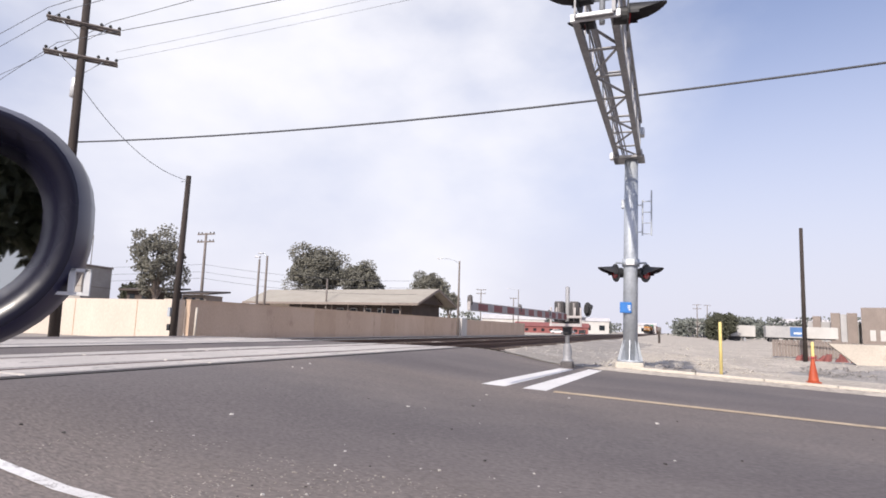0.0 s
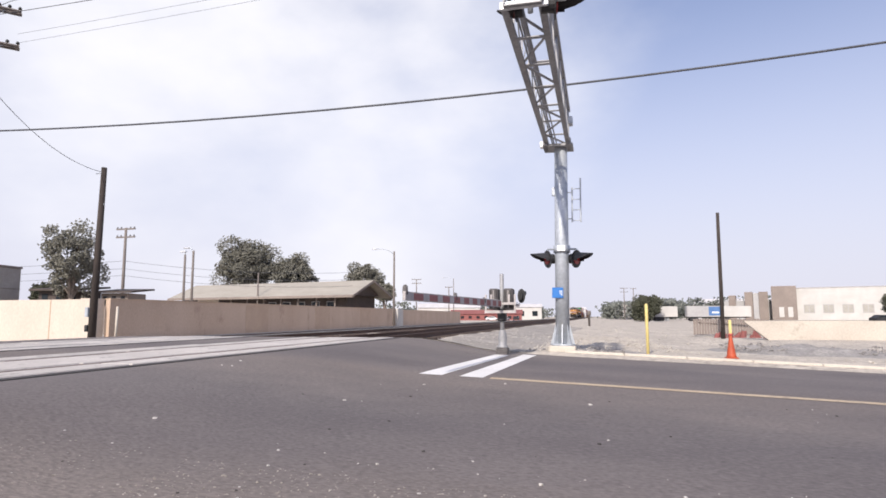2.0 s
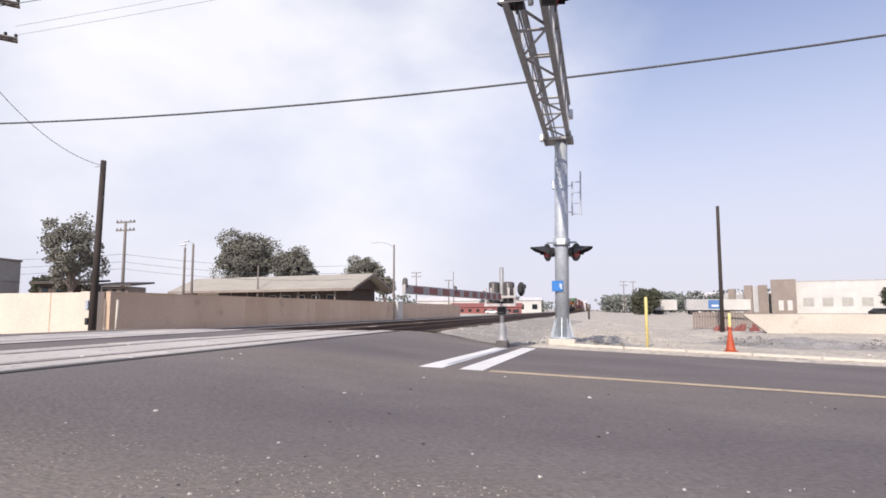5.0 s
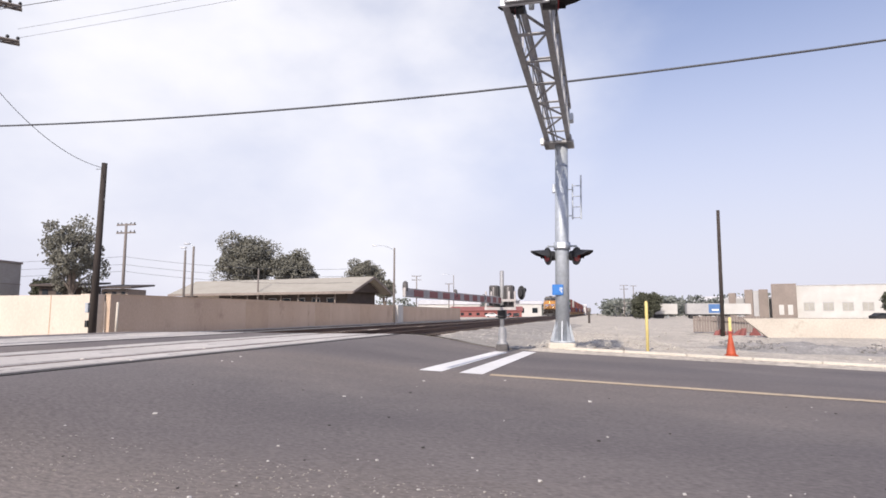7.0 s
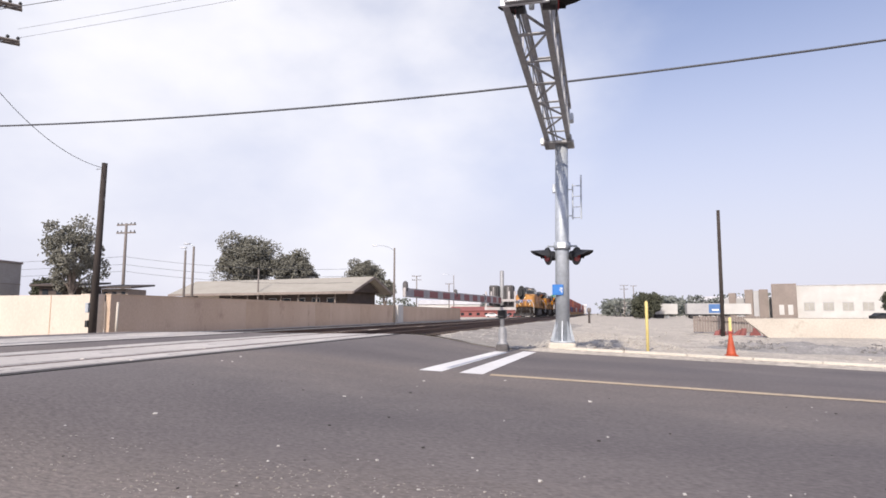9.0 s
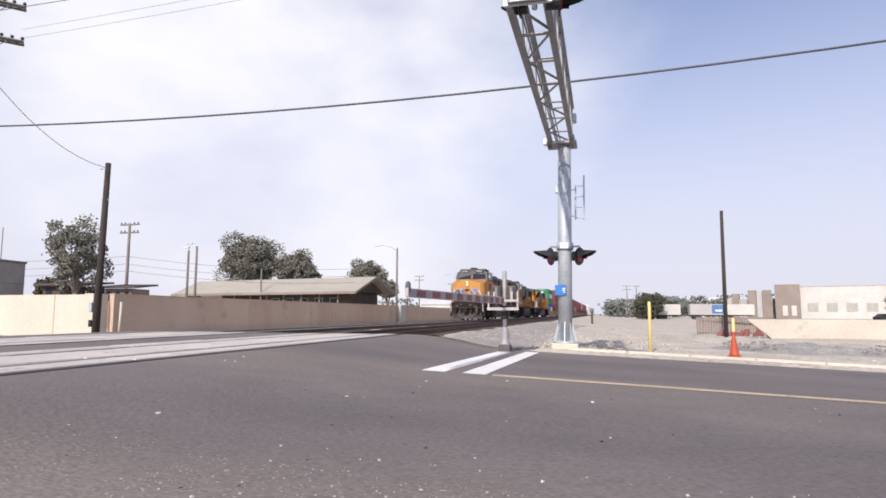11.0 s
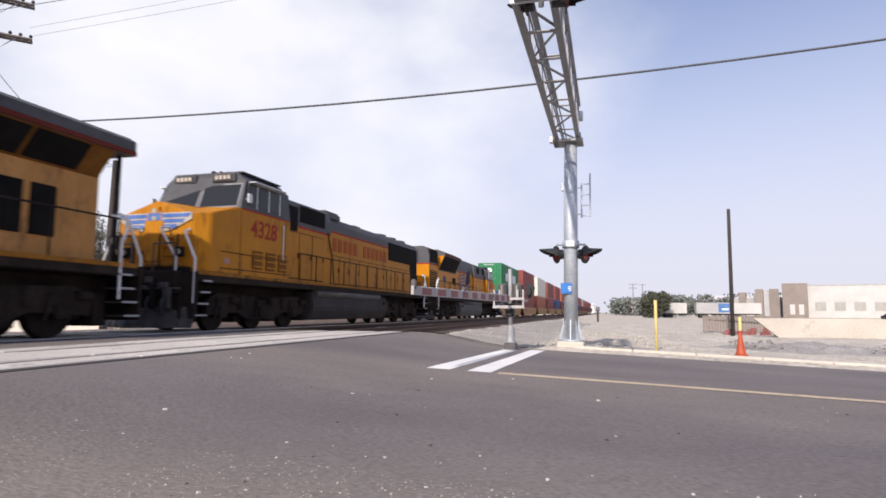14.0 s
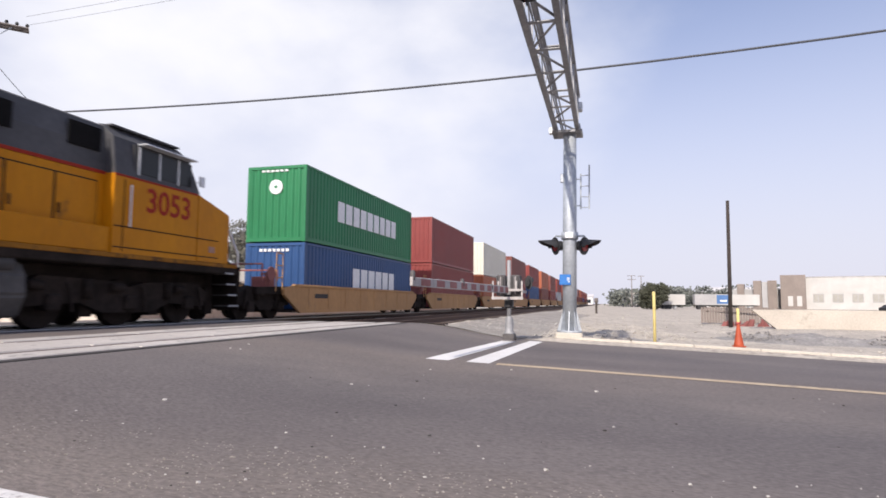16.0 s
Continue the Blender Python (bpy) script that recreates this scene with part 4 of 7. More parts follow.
def tree(name, label, x, y, z, height, crown, material, seed, trunk=0.28, leaf=0.33, n=2600, lobes=9, gap=0.32, fill=0.72):
    """A tapered, forking trunk and a crown of many small leaf clumps in lobes. crown: half-widths."""
    rnd = random.Random(seed)
    t = thing(name, label, "tree", pose(x, y, z))
    bm = bmesh.new()
    cz = height - crown[2]
    rod(bm, (0, 0, -0.3), (0.1, 0, height * 0.34), trunk, trunk * 0.72, 9)
    centres = []
    for i in range(lobes):
        a, u = 2 * math.pi * i / lobes + rnd.uniform(-0.4, 0.4), rnd.uniform(-0.75, 0.8)
        k = math.sqrt(max(0.05, 1 - u * u)) * rnd.uniform(0.45, 0.85)
        centres.append((Vector((crown[0] * k * math.cos(a), crown[1] * k * math.sin(a), cz + crown[2] * u)), rnd.uniform(0.26, 0.46)))
    for c, r in centres:
        mid = Vector((c.x * 0.35, c.y * 0.35, height * 0.34 + (c.z - height * 0.34) * 0.5))
        rod(bm, (0.1, 0, height * 0.30), mid, trunk * 0.5, trunk * 0.3, 6)
        rod(bm, mid, c, trunk * 0.3, trunk * 0.08, 6)
    part("trunk", bm, M["bark"], t)
    verts, faces = [], []
    for i in range(n):
        d = Vector((rnd.gauss(0, 1), rnd.gauss(0, 1), rnd.gauss(0, 1))).normalized()
        if rnd.random() < fill:
            q = Vector((0, 0, cz)) + Vector((d.x * crown[0], d.y * crown[1], d.z * crown[2] * (1.0 if d.z > 0 else 0.72))) * rnd.uniform(0.3, 1.0) ** 0.5
            k = noise.noise(d * 2.3 + Vector((seed, 0, 0)))
            q = Vector((0, 0, cz)) + (q - Vector((0, 0, cz))) * (0.86 + 0.34 * k)
        else:
            c, r = centres[rnd.randrange(lobes)]
            q = c + Vector((d.x * crown[0], d.y * crown[1], d.z * crown[2])) * r * rnd.uniform(0.55, 1.05)
        if noise.noise(q * (3.4 / max(crown)) + Vector((seed, 0, 0))) < gap - 0.55:
            continue
        e1 = Vector((rnd.gauss(0, 1), rnd.gauss(0, 1), rnd.gauss(0, 0.8))).normalized() * leaf * rnd.uniform(0.5, 1.2)
        e2 = e1.orthogonal().normalized() * leaf * rnd.uniform(0.4, 0.9)
        b = len(verts)
        verts += [q - e1, q + e2 * 0.8 + e1 * 0.1, q + e1, q - e2 * 0.8, q + e1.cross(e2).normalized() * leaf * 0.35]
        faces += [(b, b + 1, b + 4), (b + 1, b + 2, b + 4), (b + 2, b + 3, b + 4), (b + 3, b, b + 4)]
    me = bpy.data.meshes.new("crown")
    me.from_pydata(verts, [], faces)
    me.materials.append(material)
    ob = new("crown", me)
    ob.parent = t
    return t


def build_trees():
    tree("eucalyptus_tree", "tall open-crowned eucalyptus behind the wall", -41.0, 39.0, -0.3, 8.9, (2.55, 2.3, 2.9), M["leaf"], 3, 0.22, 0.13, 11000, 13, 0.46, 0.45)
    tree("broad_tree", "large dense grey-green tree behind the house", -58.0, 90.0, -0.3, 14.4, (5.7, 5.0, 4.6), M["leaf"], 5, 0.5, 0.22, 17000, 13, 0.16)
    tree("broad_tree", "rounded grey-green tree behind the house", -50.6, 92.0, -0.3, 11.9, (4.7, 4.0, 3.5), M["leaf"], 8, 0.45, 0.22, 13000, 10, 0.22)
    tree("broad_tree", "rounded grey-green tree beyond the house gable", -42.3, 104.0, -0.3, 11.2, (3.7, 3.4, 3.1), M["leaf"], 11, 0.4, 0.22, 9000, 8, 0.25)
    tree("broad_tree", "smaller tree beside the house gable", -38.2, 104.0, -0.3, 8.0, (2.2, 2.0, 2.4), M["leaf"], 12, 0.3, 0.2, 4600, 6, 0.25)
    tree("broad_tree", "dark tree behind the cream wall", -50.2, 45.0, -0.3, 4.9, (1.4, 1.4, 1.6), M["leaf_dark"], 14, 0.2, 0.16, 2600, 7, 0.25)
    tree("eucalyptus_tree", "leafy tree over the cream wall", -57.5, 38.0, -0.3, 10.5, (2.6, 2.4, 2.6), M["leaf"], 17, 0.25, 0.18, 4000, 8, 0.32)
    tree("round_bush", "large dark rounded bush across the lot", 12.0, 168.0, -0.3, 7.2, (4.2, 4.0, 3.7), M["leaf_dark"], 21, 0.4, 0.34, 7000, 14, 0.12)
    tree("broad_tree", "dark leafy tree by the warehouse yard", 44.0, 106.0, -0.3, 5.4, (2.6, 2.4, 2.3), M["leaf_dark"], 23, 0.3, 0.22, 3600, 9, 0.2)
    # greenery behind the car, seen only in the wing mirror
    for k, (x, y, h) in enumerate(((5, -17, 9), (11, -21, 11), (17, -19, 10), (1, -24, 10), (24, -22, 11))):
        tree("broad_tree", "dark street tree behind the parked car", x, y, -0.2, h, (4.4, 3.8, h * 0.46), M["leaf_dark"], 31 + k, 0.4, 0.5, 2200, 9, 0.05)
    # far tree line; its haze is only in the paled leaf colour
    verts, faces = [], []
    rnd = random.Random(77)
    for i in range(260):
        a = radians(rnd.uniform(-62, 42))
        d = rnd.uniform(330, 640)
        x, y = d * math.sin(a), d * math.cos(a)
        if -40 < x < 4:
            continue
        h = rnd.uniform(5, 12) * (1.2 if x > 0 else 0.8)
        for _ in range(120):
            q = Vector((x + rnd.gauss(0, 4.5), y + rnd.gauss(0, 3), rnd.uniform(0.0, 1.0) ** 0.8 * h))
            e1 = Vector((rnd.gauss(0, 1), rnd.gauss(0, 1), rnd.gauss(0, 1))).normalized() * 1.0
            e2 = e1.orthogonal().normalized() * 0.8
            b = len(verts)
            verts += [q - e1, q + e2, q + e1, q - e2]
            faces.append((b, b + 1, b + 2, b + 3))
    for x0, x1, y0, y1, count, hh in ((14, 78, 255, 280, 46, 8.5), (3, 20, 285, 335, 26, 8.0), (-70, -32, 300, 340, 22, 7.0)):
        for i in range(count):
            x, y, h = rnd.uniform(x0, x1), rnd.uniform(y0, y1), hh * rnd.uniform(0.55, 1.1)
            for _ in range(170):
                q = Vector((x + rnd.gauss(0, 1.7), y + rnd.gauss(0, 1.5), rnd.uniform(0.0, 1.0) ** 0.8 * h))
                e1 = Vector((rnd.gauss(0, 1), rnd.gauss(0, 1), rnd.gauss(0, 1))).normalized() * 0.6
                e2 = e1.orthogonal().normalized() * 0.5
                b = len(verts)
                verts += [q - e1, q + e2, q + e1, q - e2]
                faces.append((b, b + 1, b + 2, b + 3))
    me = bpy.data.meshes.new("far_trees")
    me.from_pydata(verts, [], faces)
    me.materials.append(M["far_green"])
    tagged(new("far_trees", me), "line of distant trees, haze put into their paled green", "trees", kind="stuff")


build_trees()


def build_warehouse():
    w = thing("warehouse", "pale modern warehouse with brown corner towers", "warehouse", pose(66.0, 216.0, -0.4, 0, 0, -14.0))
    def wb(name, x0, x1, y0, y1, z1, mat, label=""):
        return part(name, bbox(x0, x1, y0, y1, 0, z1, 0.04), M[mat], w, label)
    wb("main_wall", -4.5, 60, 0, 30, 10.2, "white_wall", "white tilt-up wall")
    wb("tower", -11.5, -4.4, -2.5, 12, 11.0, "brown_wall", "brown corner tower")
    wb("tower", -15.2, -12.5, 0.5, 10, 9.4, "brown_wall", "brown tower")
    wb("tower", -19.5, -17.0, 1.5, 10, 9.4, "brown_wall", "brown tower")
    wb("tower", -24.5, -22.3, 3.5, 10, 8.4, "brown_wall", "brown tower")
    wb("link_wall", -26, -11, 5, 11, 6.6, "grey_wall", "grey link wall")
    wb("grey_tower", -16.9, -15.25, 1.0, 10, 9.0, "grey_wall")
    for i in range(9):
        x = -2.5 + i * 5.2
        win = part("window", bbox(x, x + 3.0, -0.06, 0.05, 2.2, 5.0, 0.02), M["grey_wall"], w)
        for k in range(2):
            part("pane", bbox(x + 0.15 + k * 1.4, x + 1.4 + k * 1.4, -0.09, -0.062, 2.4, 4.8, 0.01), M["blind"], win, "sun-bleached window blind")
    part("parapet", bbox(-4.5, 60, -0.1, 0.25, 10.2, 10.5, 0.02), M["grey_wall"], w)
    for x in (-9.5, -7.0):
        part("window", bbox(x, x + 1.4, -2.6, -2.45, 1.0, 4.2, 0.02), M["white_wall"], w)


def trailer(x, y, yaw, L, label, mat="white_wall"):
    t = thing("semi_trailer", label, "trailer", pose(x, y, -0.35, 0, 0, yaw), group="parked trailers")
    part("box_body", bbox(-L / 2, L / 2, -1.3, 1.3, 1.15, 4.0, 0.05), M[mat], t)
    part("chassis", bbox(-L / 2 + 0.3, L / 2 - 0.3, -0.6, 0.6, 0.9, 1.14, 0.03), M["black"], t)
    for xx in (-L / 2 + 1.2, -L / 2 + 2.4):
        for yy in (-1.15, 1.15):
            bm = bmesh.new()
            rod(bm, (xx, yy - 0.15, 0.52), (xx, yy + 0.15, 0.52), 0.52, seg=16)
            part("wheel", bm, M["black"], t)
    for yy in (-0.8, 0.8):
        part("landing_leg", bbox(L / 2 - 2.6, L / 2 - 2.4, yy - 0.06, yy + 0.06, 0, 1.0, 0.01), M["steel"], t)
    return t


def car(x, y, yaw, label, mat):
    c = thing("parked_car", label, "car", pose(x, y, -0.32, 0, 0, yaw), group="far parked cars")
    bm = bmesh.new()
    prism(bm, [(-2.2, 0.35), (2.2, 0.35), (2.25, 0.75), (1.2, 0.95), (0.6, 1.42), (-1.1, 1.45), (-1.8, 1.0), (-2.25, 0.9)], "y", -0.85, 0.85)
    bmesh.ops.bevel(bm, geom=bm.edges[:], offset=0.06, segments=2, affect="EDGES")
    part("body", bm, M[mat], c)
    bm = bmesh.new()
    prism(bm, [(1.02, 0.98), (0.56, 1.36), (-1.05, 1.38), (-1.6, 1.0)], "y", -0.87, 0.87)
    part("windows", bm, M["glass"], c)
    for xx in (-1.4, 1.4):
        for yy in (-0.8, 0.8):
            bm = bmesh.new()
            rod(bm, (xx, yy - 0.1, 0.32), (xx, yy + 0.1, 0.32), 0.32, seg=14)
            part("wheel", bm, M["black"], c)


def build_far():
    build_warehouse()
    trailer(17.0, 175, 12, 6.5, "short white semi-trailer parked across the lot")
    t = trailer(26.7, 172, 4, 9, "pale grey semi-trailer with a blue emblem", "grey_wall")
    part("emblem", bbox(0.9, 4.1, -1.335, -1.303, 1.5, 3.8, 0.01), M["emblem_navy"], t, "blue painted panel")
    part("emblem_stroke", bbox(1.7, 3.4, -1.345, -1.337, 2.1, 2.5, 0.002), M["white_metal"], t)
    trailer(17.5, 196, 40, 9, "white box trailer far across the lot")
    trailer(35.0, 177, 0, 8, "white semi-trailer beside the warehouse")
    # sloping retaining wall and brown fence in the lot
    bm = bmesh.new()
    prism(bm, [(8.3, 0.70), (10.0, -0.75), (60, -0.75), (60, 0.66)], "y", 39.6, 40.0)
    solid("retaining_wall", bm, M["ramp_concrete"], "pale concrete loading ramp wall in the lot", "retaining wall")
    f = thing("board_fence", "brown board fence in the dirt lot", "fence", pose(6.6, 47.6, -0.35))
    me = mesh_of("board", bbox(0, 0.16, 0, 0.03, 0, 1.15, 0.008), M["brown_wall"])
    for i in range(26):
        piece("board", me, f, pose(i * 0.19, i * 0.02, random.uniform(-0.03, 0.02)))
    part("fence_rail", bbox(0, 5, 0.04, 0.1, 0.8, 0.9, 0.01, 1), M["brown_wall"], f)
    heap = thing("scrap_heap", "reddish scrap heap at the fence", "scrap heap", pose(8.6, 43.0, -0.45))
    for i in range(18):
        bm = bmesh.new()
        a = random.Random(i)
        x, y = a.uniform(-1.6, 1.6), a.uniform(-0.7, 0.7)
        rod(bm, (x, y, -0.1), (x + a.uniform(-0.4, 0.4), y + a.uniform(-0.3, 0.3), a.uniform(0.2, 0.55)), 0.2, 0.08, 5)
        part("scrap", bm, M["rust_red"], heap)
    # far buildings beyond the wall and along the track
    def block(x, y, w, d, h, yaw, mat, roof, label, n=5):
        b = thing("far_building", label, "building", pose(x, y, -0.4, 0, 0, yaw), group="far buildings")
        part("wall", bbox(-w / 2, w / 2, -d / 2, d / 2, 0, h, 0.05), M[mat], b)
        bm = bmesh.new()
        prism(bm, [(-d / 2 - 0.4, h), (d / 2 + 0.4, h), (0, h + d * 0.16)], "x", -w / 2 - 0.4, w / 2 + 0.4)
        part("roof", bm, M[roof], b)
        for i in range(n):
            x0 = -w / 2 + w * (i + 0.3) / n
            part("window", bbox(x0, x0 + w / n * 0.4, -d / 2 - 0.05, -d / 2 + 0.02, h * 0.3, h * 0.7, 0.01), M["glass"], b)
    block(-41.0, 222, 26, 10, 2.4, 8, "rust_red", "rust_red", "low red building far along the tracks", 9)
    # pale far walls and roofs: distance haze put into their colour
    block(-33.0, 262, 17, 9, 5.4, 8, "white_wall", "haze_tinted_wall", "white gabled building far along the tracks", 3)
    block(-62.0, 250, 26, 12, 5.2, 8, "white_wall", "haze_tinted_wall", "long white shed far along the tracks", 6)
    block(-17.0, 420, 16, 10, 6.0, 0, "haze_tinted_wall", "haze_tinted_wall", "far building beside the tracks, colour paled as by haze", 3)
    block(22.0, 300, 30, 14, 5.0, 0, "haze_tinted_wall", "roof", "low building across the lot, walls paled as by haze", 6)
    block(58.0, 300, 34, 14, 7.0, 0, "haze_tinted_wall", "haze_tinted_wall", "white building across the lot, colour paled as by haze", 6)
    car(-26.5, 196, 95, "dark parked car far along the tracks", "black")
    car(-30.5, 198, 80, "white parked car far along the tracks", "white_metal")
    car(-35.0, 200, 10, "white parked car far along the tracks", "white_metal")
    car(50.5, 128, 20, "dark parked car by the warehouse yard", "black")
    # relay post in the lot
    bm = bmesh.new()
    lathe(bm, [(0.12, -0.2), (0.12, 1.1), (0.22, 1.12), (0.22, 1.6), (0.05, 1.65)], 10, (-1.2, 70, 0))
    solid("relay_post", bm, M["grey_wood"], "small grey relay post beside the track", "post")


build_far()


# ---- wing mirror of the parked car ----
def build_mirror():
    body = surf("dark_blue_car_paint", (0.026, 0.025, 0.060), (0.032, 0.031, 0.070), 0.30, 0.0, big=2, fine=60, bump=0.0, grain=0.03, spec=0.28)
    glass = bpy.data.materials.new("mirror_glass")
    glass.use_nodes = True
    p = glass.node_tree.nodes["Principled BSDF"]
    p.inputs["Metallic"].default_value, p.inputs["Roughness"].default_value = 1.0, 0.02
    p.inputs["Base Color"].default_value = (0.55, 0.57, 0.56, 1)
    trim = surf("black_mirror_trim", (0.007, 0.007, 0.016), (0.011, 0.011, 0.024), 0.28, big=3, fine=40, bump=0.0, spec=0.30)
    # local x to the side, y away from the viewer, z up; centre of the glass at the origin
    m = thing("wing_mirror", "glossy dark blue car wing mirror", "wing mirror", pose(-0.494, 0.238, 1.056, 0, 0, 46))

    def ring(bm, rx, rz, y, dz=0.0, n=48, dx=0.0):
        out = []
        for i in range(n):
            a = 2 * math.pi * i / n
            c, s = math.cos(a), math.sin(a)
            x = math.copysign(abs(c) ** 0.80, c) * rx
            z = math.copysign(abs(s) ** 0.85, s) * rz
            out.append(bm.verts.new((x + dx, y, z + dz + 0.10 * x)))
        return out

    def skin(bm, rings, cap=False):
        for a, b in zip(rings, rings[1:]):
            n = len(a)
            for i in range(n):
                f = bm.faces.new((a[i], a[(i + 1) % n], b[(i + 1) % n], b[i]))
                f.smooth = True
        if cap:
            bm.faces.new(rings[-1])
        bmesh.ops.recalc_face_normals(bm, faces=bm.faces[:])
        return bm
    bm = bmesh.new()
    skin(bm, [ring(bm, 0.113, 0.089, -0.012), ring(bm, 0.119, 0.095, 0.004), ring(bm, 0.120, 0.096, 0.03), ring(bm, 0.108, 0.086, 0.07), ring(bm, 0.075, 0.06, 0.105), ring(bm, 0.03, 0.025, 0.118)], True)
    part("shell", bm, body, m)
    bm = bmesh.new()
    skin(bm, [ring(bm, 0.113, 0.089, -0.012), ring(bm, 0.108, 0.084, -0.014), ring(bm, 0.090, 0.068, 0.012, 0.002), ring(bm, 0.086, 0.064, 0.020, 0.002)])
    part("bezel", bm, trim, m, "black inner bezel")
    bm = bmesh.new()
    bm.faces.new(ring(bm, 0.0862, 0.0642, 0.0195, 0.002)[::-1])
    bmesh.ops.recalc_face_normals(bm, faces=bm.faces[:])
    part("glass", bm, glass, m, "mirror glass that reflects trees")
    part("arm", bbox(-0.40, -0.08, 0.03, 0.08, -0.09, -0.03, 0.012, 2), trim, m)
    bm = bmesh.new()
    for x0, x1, z0, z1 in ((0.110, 0.114, -0.040, -0.022), (0.120, 0.124, -0.040, -0.022), (0.106, 0.124, -0.0245, -0.022), (0.102, 0.124, -0.042, -0.0395)):
        box(bm, x0, x1, -0.004, 0.004, z0, z1)
    part("side_marker_frame", bm, M["white_metal"], m, "small bright side marker frame")
    d = thing("parked_car", "dark car door under the wing mirror", "car", pose(-0.72, 0.30, 0.0))
    for k, y in enumerate((-1.2,)):
        bm = bmesh.new()
        rod(bm, (-0.25, y, 0.0), (-0.05, y, 0.0), 0.33, seg=24)
        part("wheel", bm, trim, d, at=pose(0, 0, 0.27))
    part("door_panel", bbox(-0.9, 0.0, -1.6, 0.0, 0.22, 1.06, 0.06, 3), body, d)
    part("window_pillar", bbox(-0.9, -0.5, -1.2, -0.1, 1.0, 1.35, 0.05, 2), trim, d)


build_mirror()

# ---- the freight train ----
M["loco_yellow"] = surf("dusty_loco_yellow", (0.45, 0.165, 0.003), (0.52, 0.205, 0.005), 0.5, spec=0.16, big=0.7, fine=9, bump=0.05, grain=0.08, spots=((0.20, 0.085, 0.015), 1.6, 0.60), axis=(1, 1, 0.45))
M["loco_old"] = surf("grimy_loco_yellow", (0.39, 0.187, 0.054), (0.47, 0.235, 0.076), 0.6, spec=0.16, big=0.9, fine=9, bump=0.06, grain=0.14, spots=((0.20, 0.10, 0.045), 1.5, 0.53), axis=(1, 1, 0.4))
M["loco_worn"] = surf("worn_loco_orange", (0.37, 0.146, 0.008), (0.45, 0.184, 0.012), 0.55, spec=0.14, big=0.8, fine=9, bump=0.06, grain=0.12, spots=((0.19, 0.072, 0.014), 1.7, 0.55), axis=(1, 1, 0.35))
M["louvre_brown"] = surf("grimy_louvre", (0.13, 0.052, 0.010), (0.19, 0.08, 0.016), 0.7, spec=0.1, big=2, fine=14, bump=0.1)
M["plate_yellow"] = surf("dusty_deck_edge", (0.24, 0.10, 0.014), (0.31, 0.135, 0.022), 0.7, spec=0.1, big=1.1, fine=12, bump=0.1, spots=((0.10, 0.05, 0.02), 2.0, 0.52))
M["loco_grey"] = surf("loco_roof_grey", (0.052, 0.051, 0.056), (0.085, 0.084, 0.09), 0.6, spec=0.3, big=0.8, fine=9, bump=0.05)
M["cab_glass"] = glass_mat("cab_window_glass", (0.022, 0.024, 0.026), 0.08)
M["silver_grey"] = surf("dusty_window_rubber", (0.20, 0.20, 0.21), (0.27, 0.27, 0.28), 0.7, bump=0)
M["faded_letter"] = surf("faded_red_lettering", (0.30, 0.060, 0.012), (0.34, 0.085, 0.015), 0.6, spec=0.14, big=2, fine=12, grain=0.2)
M["loco_red"] = surf("loco_red_stripe", (0.27, 0.022, 0.010), (0.32, 0.032, 0.015), 0.6, spec=0.15)
M["dark_red"] = surf("grimy_red_edge", (0.10, 0.018, 0.012), (0.14, 0.03, 0.02), 0.7, spec=0.12)
M["under"] = surf("grimy_running_gear", (0.016, 0.012, 0.010), (0.036, 0.027, 0.023), 0.9, spec=0.12, big=1.3, fine=10, bump=0.2, grain=0.2)
M["tank_dark"] = surf("sooty_fuel_tank", (0.026, 0.022, 0.021), (0.048, 0.041, 0.039), 0.75, spec=0.2, big=1.2, fine=10)
M["tank_grey"] = surf("grey_fuel_tank", (0.06, 0.055, 0.054), (0.10, 0.093, 0.09), 0.7, spec=0.25, big=0.9, fine=8, bump=0.05, grain=0.15)
M["plow"] = surf("worn_steel_plow", (0.035, 0.031, 0.030), (0.10, 0.092, 0.088), 0.6, 0.3, big=2, fine=12, bump=0.1)
M["grille"] = surf("black_radiator_grille", (0.006, 0.006, 0.006), (0.012, 0.011, 0.011), 0.8, big=2, fine=30, bump=0.3, spec=0.08)
M["emblem_blue"] = surf("emblem_blue", (0.03, 0.10, 0.42), (0.05, 0.14, 0.48), 0.5)
M["flag_blue"] = surf("flag_dark_blue", (0.016, 0.017, 0.028), (0.034, 0.034, 0.045), 0.7, spec=0.1, big=3, fine=14, bump=0)
M["shield_blue"] = surf("dull_shield_blue", (0.03, 0.045, 0.13), (0.05, 0.07, 0.18), 0.6, spec=0.12, bump=0)
M["shield_stripes"] = surf("faded_shield_stripes", (0.30, 0.15, 0.11), (0.42, 0.26, 0.20), 0.6, spec=0.12, big=1.0, fine=30, bump=0, grain=0.35, axis=(1, 1, 0.02))
M["wing_white"] = surf("faded_wing_white", (0.40, 0.34, 0.27), (0.50, 0.44, 0.37), 0.6, spec=0.15, big=3, fine=14, bump=0)
M["wing_blue"] = surf("faded_wing_blue", (0.06, 0.12, 0.34), (0.10, 0.17, 0.40), 0.6, spec=0.15, big=3, fine=14, bump=0)
M["silver"] = surf("silver_handrail", (0.62, 0.62, 0.62), (0.72, 0.72, 0.72), 0.45, 0.2, bump=0)
M["headlight"] = surf("lit_headlight", (1.0, 0.86, 0.50), (1.0, 0.90, 0.6), 0.3, bump=0, emit=2.4)
M["lamp_off"] = surf("unlit_lamp_glass", (0.35, 0.33, 0.28), (0.42, 0.40, 0.34), 0.2, bump=0)
